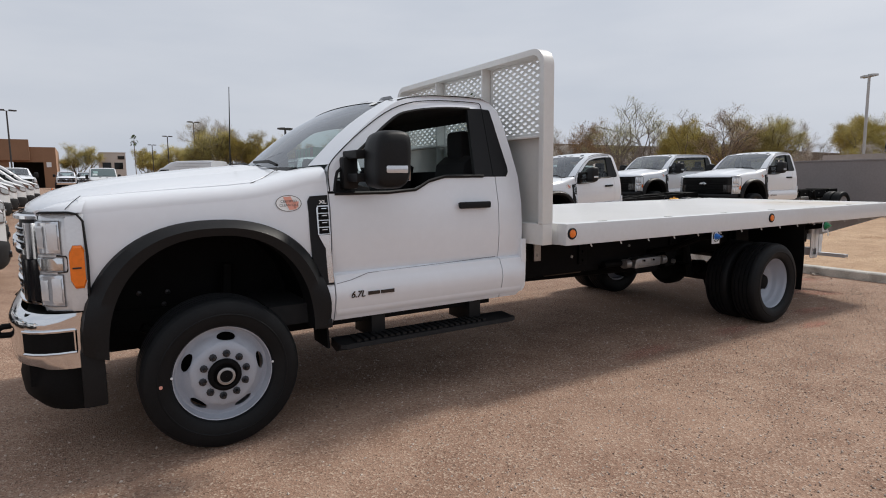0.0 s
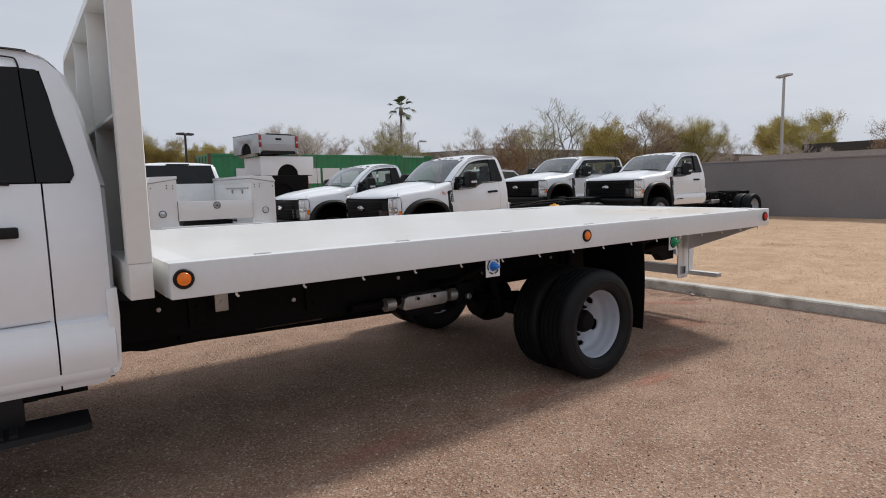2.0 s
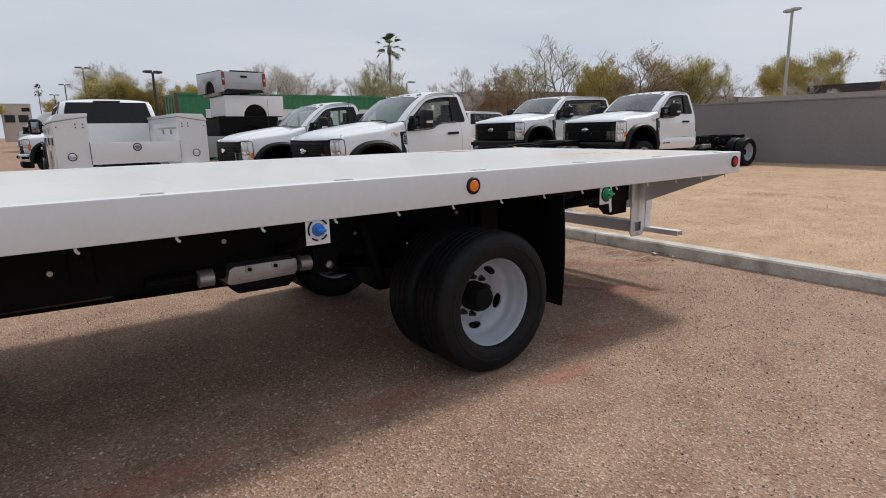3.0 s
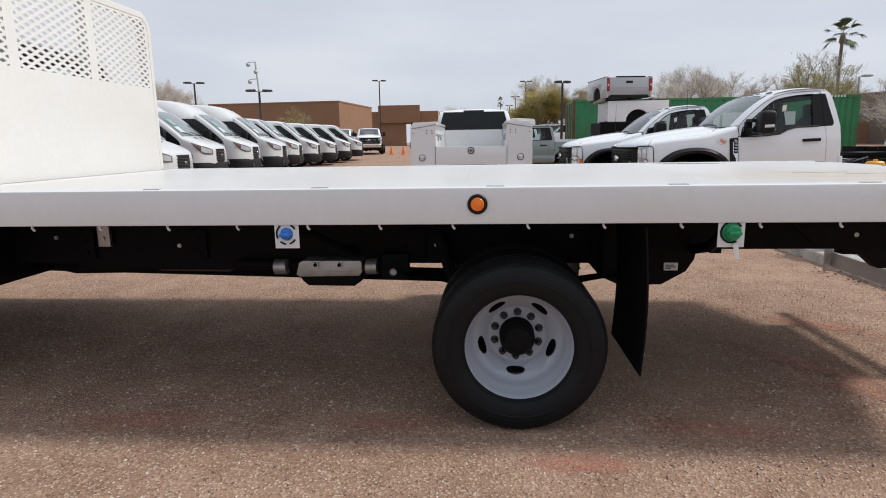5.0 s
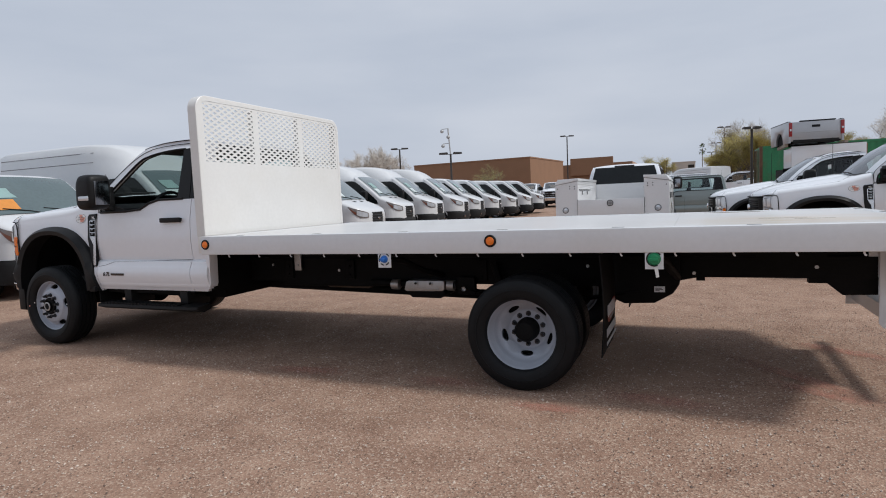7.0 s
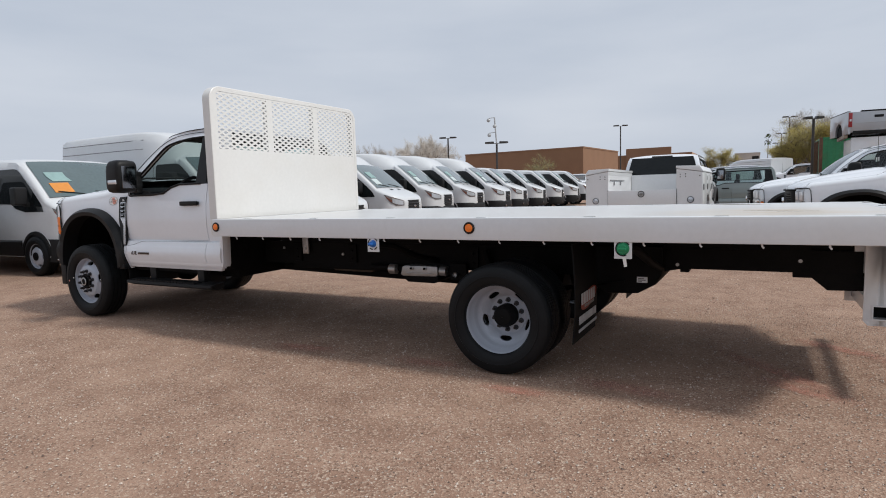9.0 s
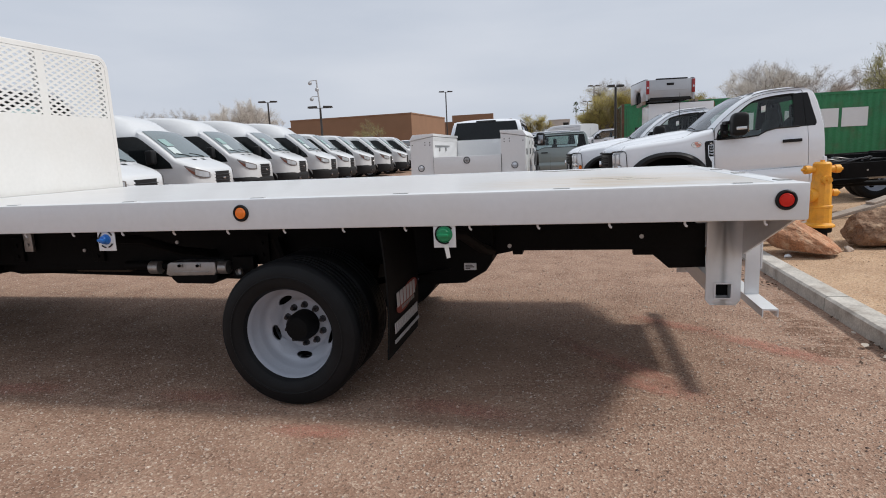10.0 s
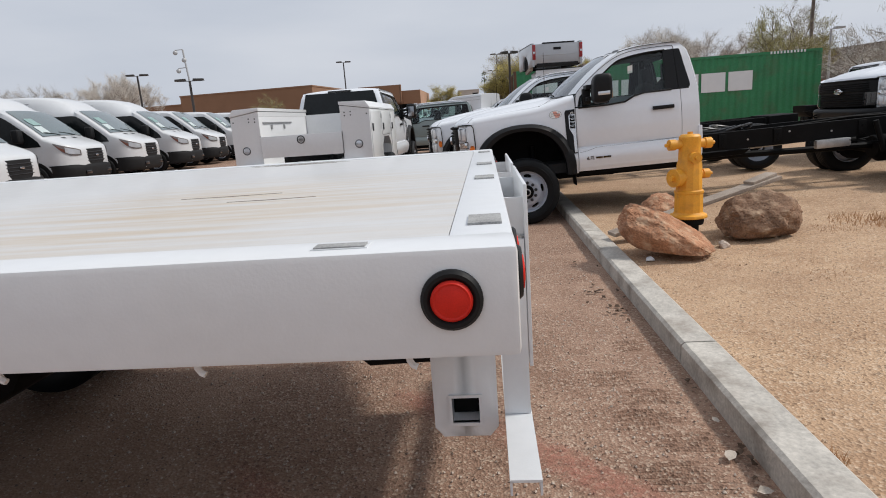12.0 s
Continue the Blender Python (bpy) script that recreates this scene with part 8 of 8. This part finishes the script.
kinds = {
    "green": tree(pose(25.4, 21.9, 0.2), 5.7, 0.95, LEAF_GREEN, 3, 4, "thin olive-green desert tree with open branches", 3),
    "bare": tree(pose(28.7, 21.0, 0.2), 5.0, 1.05, LEAF_BARE, 5, 4, "nearly bare grey desert tree", 3, clump=0.12, twig_share=0.85),
    "rust": tree(pose(26.5, 17.3, 0.2), 4.9, 0.9, LEAF_RUST, 8, 6, "tree with rusty brown leaves", 2, clump=0.17, twig_share=0.2),
    "yellow": tree(pose(29.2, 16.8, 0.2), 4.5, 1.0, LEAF_YELLOW, 11, 17, "bushy yellow-green desert tree", 4, clump=0.2, twig_share=0.45),
    "grey": tree(pose(19.7, 41.5, 0.3), 5.7, 0.95, LEAF_BARE, 14, 8, "pale leafless tree with fine twigs", 3, clump=0.16, twig_share=0.9),
}
for kind, x, y, hgt, turn in (
        ("bare", 23.8, 26.2, 4.3, 70), ("green", 22.9, 33.0, 5.3, 140), ("bare", 24.3, 35.7, 5.8, 40), 
        ("bare", 32.0, 15.9, 4.0, 120), ("yellow", 38.7, 15.6, 4.9, 200), ("yellow", 36.4, 14.3, 4.2, 20), ("rust", 31.8, 9.3, 3.9, 300), ("bare", 33.0, 12.5, 3.4, 60),
        ("rust", 26.1, 25.7, 4.5, 220), ("bare", 27.0, 29.5, 4.8, 150), ("green", 28.1, 42.1, 6.3, 260), ("grey", 22.3, 49.8, 6.8, 70), ("grey", 26.0, 52.0, 6.5, 190),
        ("yellow", 27.6, 19.6, 4.2, 110), ("rust", 31.0, 31.0, 5.6, 330),
        ("yellow", 11.0, 60.0, 6.4, 30), ("yellow", 12.5, 135.0, 7.6, 130), ("yellow", 16.5, 130.0, 8.4, 15), ("yellow", 13.8, 59.0, 5.8, 220), ("yellow", 17.4, 58.8, 5.4, 310), ("yellow", 12.2, 66.0, 5.0, 10), ("grey", 12.0, 63.0, 7.2, 80),
        ("yellow", 15.5, 61.0, 5.0, 160), ("yellow", 20.5, 57.0, 4.8, 240), ("yellow", 0.35, 123.0, 7.9, 50), ("green", -19.0, 76.0, 5.5, 85), ("grey", -23.1, 52.6, 6.8, 20), ("grey", -27.7, 49.6, 6.0, 100), ("grey", -25.0, 56.0, 6.2, 200), ("grey", -31.0, 48.0, 5.8, 280)):
    base = kinds[kind]
    s = hgt / {"green": 5.7, "bare": 5.0, "rust": 4.9, "yellow": 4.5, "grey": 5.7}[kind]
    copy_thing(base, pose(x, y, rise(x, y) if x < 22 else 0.2, 0, 0, turn) @ Matrix.Scale(s, 4))


def palm(m, h, label):
    """A fan palm: a slim trunk and long-stalked fans that droop at their tips."""
    rnd = random.Random(4)
    t = thing("palm_tree", m, label, "palm")
    bm = B()
    tube(bm, [(0, 0, -0.2), (0.05, 0, h * 0.3), (0.0, 0.04, h * 0.65), (0.02, 0, h - 1.0)], 0.12, 10, 0.09)
    tube(bm, [(0.02, 0, h - 1.25), (0.02, 0, h - 0.95), (0.02, 0, h - 0.75)], 0.20, 10, 0.12)
    part("trunk", bm, BARK, t)
    verts, faces = [], []
    hub = Vector((0.02, 0, h - 0.85))
    for k in range(17):
        a = 2.4 * k + rnd.uniform(-0.25, 0.25)
        e = radians(lerp(-40, 80, (k / 16) ** 1.1) + rnd.uniform(-6, 6))
        d = Vector((math.cos(a) * math.cos(e), math.sin(a) * math.cos(e), math.sin(e)))
        side = Vector((-math.sin(a), math.cos(a), 0))
        stalk = rnd.uniform(0.48, 0.68)
        root = hub + d * stalk
        i = len(verts)
        verts += [hub - side * 0.018, hub + side * 0.018, root + side * 0.012, root - side * 0.012]
        faces.append((i, i + 1, i + 2, i + 3))
        fan = rnd.uniform(0.54, 0.70)
        for j in range(11):
            f = radians(lerp(-46, 46, j / 10))
            q = (d * math.cos(f) + side * math.sin(f)).normalized()
            mid = root + q * fan * 0.62
            tip = root + q * fan * rnd.uniform(0.92, 1.08) + Vector((0, 0, -0.17 * (0.4 + math.cos(e))))
            w = q.cross(d.cross(side)).normalized() * 0.040
            i = len(verts)
            verts += [root, mid - w, tip, mid + w]
            faces.append((i, i + 1, i + 2, i + 3))
    me = bpy.data.meshes.new("crown")
    me.from_pydata([tuple(v) for v in verts], [], faces)
    me.materials.append(PALM_LEAF)
    part("crown", me, None, t, "fan of green fronds")
    return t


pl = palm(pose(28.05, 40.5, 0.3), 8.05, "tall fan palm with a bare trunk")
copy_thing(pl, pose(8.7, 118.9, 0.7) @ Matrix.Diagonal((0.62, 0.62, 1.12, 1)))


# ---- lamp posts ----
def lamp_post(m, h, arms, material, label, cam_mast=False):
    t = thing("lamp_post", m, label, "lamp post", "lamp posts")
    bm = B()
    tube(bm, [(0, 0, -0.2), (0, 0, h - 0.05)], 0.075, 10, 0.055)
    part("pole", bm, material, t)
    for s in arms:
        bm = B()
        box(bm, min(0, 0.6 * s), max(0, 0.6 * s), -0.025, 0.025, h - 0.06, h - 0.03)
        prism(bm, [(0.14 * s, h - 0.04), (0.68 * s, h - 0.04), (0.66 * s, h + 0.05), (0.18 * s, h + 0.07)], "y", -0.15, 0.15, 0.015)
        part("lamp_head", bm, material, t, "flat lamp head")
    if cam_mast:
        bm = B()
        tube(bm, [(0, 0, h - 0.1), (-0.1, 0, h + 1.45)], 0.04, 8)
        part("mast", bm, POLE_GREY, t, "thin camera mast")
        for x, z in ((-0.42, h + 0.45), (-0.45, h + 1.3), (-0.1, h + 0.95)):
            bm = B()
            tube(bm, [(-0.08, 0, z + 0.15), (x, 0, z + 0.12)], 0.02, 6)
            bmesh.ops.create_uvsphere(bm, u_segments=12, v_segments=8, radius=0.11, matrix=Matrix.Translation((x, 0, z)))
            part("dome_camera", bm, POLE_GREY, t, "grey dome camera")
    return t


lamp_post(pose(30.4, 12.6, 0.2, 0, 0, 60), 5.65, (-0.55, 0.55), POLE_GREY, "grey lamp post with a twin head behind the wall")
lamp_post(pose(9.6, 31.5, rise(9, 31), 0, 0, 20), 3.98, (-0.6, 0.6), POLE, "dark bronze lamp post with two heads")
lamp_post(pose(-4.6, 58.5, rise(0, 58), 0, 0, 20), 6.7, (-1, 1), POLE, "dark bronze lamp post with two heads")
lamp_post(pose(-6.1, 31.1, rise(0, 31), 0, 0, 20), 3.85, (-1.0, 1.0), POLE, "dark lamp post with a mast of cameras", True)
lamp_post(pose(-14.2, 40.4, rise(0, 40), 0, 0, 20), 5.2, (-1, 1), POLE, "dark bronze lamp post with two heads")
lamp_post(pose(9.78, 61.7, 0.6, 0, 0, 20), 6.6, (-0.9, 0.9), POLE, "dark bronze lamp post with two heads")
lamp_post(pose(9.72, 81.3, 0.7, 0, 0, 20), 6.45, (-0.9, 0.9), POLE, "dark bronze lamp post with two heads")
lamp_post(pose(9.67, 99.2, 0.7, 0, 0, 20), 6.35, (-0.9, 0.9), POLE, "dark bronze lamp post with two heads")
lamp_post(pose(27.2, 36.9, 0.3, 0, 0, 0), 4.4, (1,), POLE_GREY, "grey lamp post with one arm")

# ---- buildings ----
def parapet_block(t, x0, x1, y0, y1, h, material, name="wall"):
    bm = B()
    box(bm, x0, x1, y0, y1, -0.3, h)
    w = part(name, bm, material, t)
    bm = B()
    for a, b, c, d in ((x0 - 0.06, x1 + 0.06, y0 - 0.06, y0 + 0.3), (x0 - 0.06, x1 + 0.06, y1 - 0.3, y1 + 0.06), (x0 - 0.06, x0 + 0.3, y0 + 0.3, y1 - 0.3), (x1 - 0.3, x1 + 0.06, y0 + 0.3, y1 - 0.3)):
        box(bm, a, b, c, d, h + 0.002, h + 0.18)
    part("coping", bm, material, w)


bd = thing("dealership_building", pose(-14.0, 80.0, 0.6, 0, 0, -5), "low brown stucco building with flat parapets", "building")
parapet_block(bd, -19, 0, 0, 16, 6.25, STUCCO)
parapet_block(bd, -29, -19.2, 2, 12, 5.3, STUCCO)
for k in range(3):
    bm = B()
    box(bm, -16 + 5 * k, -13.2 + 5 * k, -0.06, -0.02, 0, 2.6)
    part("roller_door", bm, TAN_DOOR_SUNLIT_WALL, bd, "closed tan roller door")
gar = thing("service_building", pose(-13.2, 110.0, 0.6) @ Matrix.Scale(1.28, 4), "tan stucco workshop with an open dark bay", "building")
for a, b, z0, z1 in ((-4, 3.3, -0.3, 5.0), (6.7, 8.0, -0.3, 5.0), (3.3, 6.7, 3.2, 5.0)):
    bm = B()
    box(bm, a, b, 0, 0.4, z0, z1)
    part("front_wall", bm, STUCCO, gar)
# end wall towards the sun: its sunlight is put into a paler colour
bm = B()
box(bm, 7.6, 8.0, 0.4, 14, -0.3, 5.0)
part("sunlit_side_wall", bm, TAN_DOOR_SUNLIT_WALL, gar)
bm = B()
box(bm, -4, 7.6, 0.4, 14, 4.7, 4.9)
part("roof", bm, STUCCO, gar)
bm = B()
box(bm, 3.3, 6.7, 6, 6.2, 0, 3.4)
part("bay_back", bm, DARK_INSIDE, gar, "dark inside of the bay")
bm = B()
box(bm, -0.6, 5.4, -0.5, 0, 3.4, 5.85)
part("raised_parapet", bm, STUCCO, gar)
bm = B()
box(bm, 7.0, 7.5, -0.05, -0.005, 2.6, 3.2)
part("sign", bm, PLATE, gar, "plain white sign on the wall")
PALE_FACADE = mat("pale_facade", (0.50, 0.46, 0.42), 0.8, vary=0.06, scale=0.5)
off = thing("office_building", pose(1.3, 124.0, 0.7), "distant tan office block with a sign", "building")
parapet_block(off, 2, 6.2, 0, 10, 6.1, PALE_FACADE)
for k in range(2):
    bm = B()
    box(bm, 2.4 + 1.9 * k, 3.8 + 1.9 * k, -0.05, 0.02, 3.2, 4.4)
    part("window", bm, VAN_GLASS, off, "dark window")
bm = B()
box(bm, 4.9, 6.0, -0.08, 0.0, 5.0, 5.6)
part("sign", bm, DARK_INSIDE, off)

# long low wall and overpass behind the trees
bm = B()
prism(bm, [(-80, 0), (-80, 2.75), (8, 2.75), (16, 3.5), (36, 5.0), (62, 5.4), (62, 0)], "x", 0, 0.3)
solid("embankment_wall", bm, mat("brown_concrete_wall", (0.17, 0.135, 0.108), 0.9, vary=0.2, scale=0.4), "long low brown wall behind the trees", "wall", kind="structure", m=pose(46, 10, 0.0, 0, 0, 6))
bm = B()
box(bm, 0, 1.2, -60, 7, 2.35, 2.75)
for k in range(20):
    box(bm, 0.1, 0.4, -58 + 3.3 * k, -57.7 + 3.3 * k, 0, 2.35)
solid("carport", bm, POLE, "long dark flat canopy behind the wall", "canopy", m=pose(33.5, 6, 0.2))
bm = B()
box(bm, 0, 0.15, -60, 12, 0.0, 2.25)
solid("rear_fence_wall", bm, mat("pale_block_wall", (0.34, 0.31, 0.29), 0.9, vary=0.1, scale=0.6), "pale second wall behind the grey one", "wall", kind="structure", m=pose(25.5, 0, 0))
bm = B()
box(bm, -20, 22, 0, 0.25, 0, 2.1)
solid("boundary_wall", bm, STUCCO, "low brown boundary wall at the back of the lot", "wall", kind="structure", m=pose(30, 58, 0.4))

bm = B()
box(bm, 0, 6.5, 0, 0.25, -0.2, 2.25)
box(bm, -0.02, 6.52, -0.04, 0.29, 2.252, 2.36)
solid("low_block_wall", bm, STUCCO_RED, "low reddish block wall across the lot", "wall", kind="structure", m=pose(9.1, 60.0, 0.6))

# ---- traffic cones and litter ----
bm = B()
prism(bm, [(-0.18, -0.18), (0.18, -0.18), (0.18, 0.18), (-0.18, 0.18)], "z", 0, 0.03)
tube(bm, [(0, 0, 0.03), (0, 0, 0.7)], 0.12, 12, 0.03)
cone = solid("traffic_cone", bm, ORANGE, "orange traffic cone far across the lot", "cone", "traffic cones", m=pose(-0.6, 45.5, rise(0, 45)))
for x, y in ((0.2, 46.5), (1.1, 47.5), (-1.6, 46)):
    copy_thing(cone, pose(x, y, rise(x, y)))


DEAD_LEAF = mat("dead_leaf", (0.10, 0.062, 0.04), 0.9, vary=0.4, scale=30)
SCRAP = mat("dirty_paper", (0.46, 0.40, 0.34), 0.85, vary=0.2, scale=20)


def litter(x, y, r, seed):
    rnd = random.Random(seed)
    bm = B()
    n = rnd.randint(5, 7)
    vs = [bm.verts.new((r * rnd.uniform(0.6, 1.1) * math.cos(6.28 * k / n), r * 0.7 * rnd.uniform(0.6, 1.1) * math.sin(6.28 * k / n), rnd.uniform(0, 0.018))) for k in range(n)]
    bm.faces.new(vs)
    return solid("dead_leaf", bm, DEAD_LEAF if seed % 3 else SCRAP, "curled dead leaf by the kerb" if seed % 3 else "scrap of pale paper by the kerb", "litter", "litter along the kerb", m=pose(x, y, 0.012, 0, 0, seed * 40), smooth=0)


rl = random.Random(9)
for k in range(40):
    cx, cy, sp = rl.choice(((9.06, 5.88, 0.07), (9.06, 5.88, 0.07), (9.0, 6.3, 0.12), (9.09, 4.75, 0.12), (9.12, 4.3, 0.2), (9.1, 3.6, 0.3), (9.12, 7.0, 0.4)))
    litter(min(9.15, cx + rl.gauss(0, sp * 0.5)), cy + rl.gauss(0, sp), rl.uniform(0.010, 0.026), 3 * k + 1 + k % 2)
for x, y, r, sd in ((9.13, 4.49, 0.022, 3), (9.09, 4.24, 0.036, 6), (9.12, 4.03, 0.03, 9), (8.5, 5.9, 0.012, 12)):
    litter(x, y, r, sd)
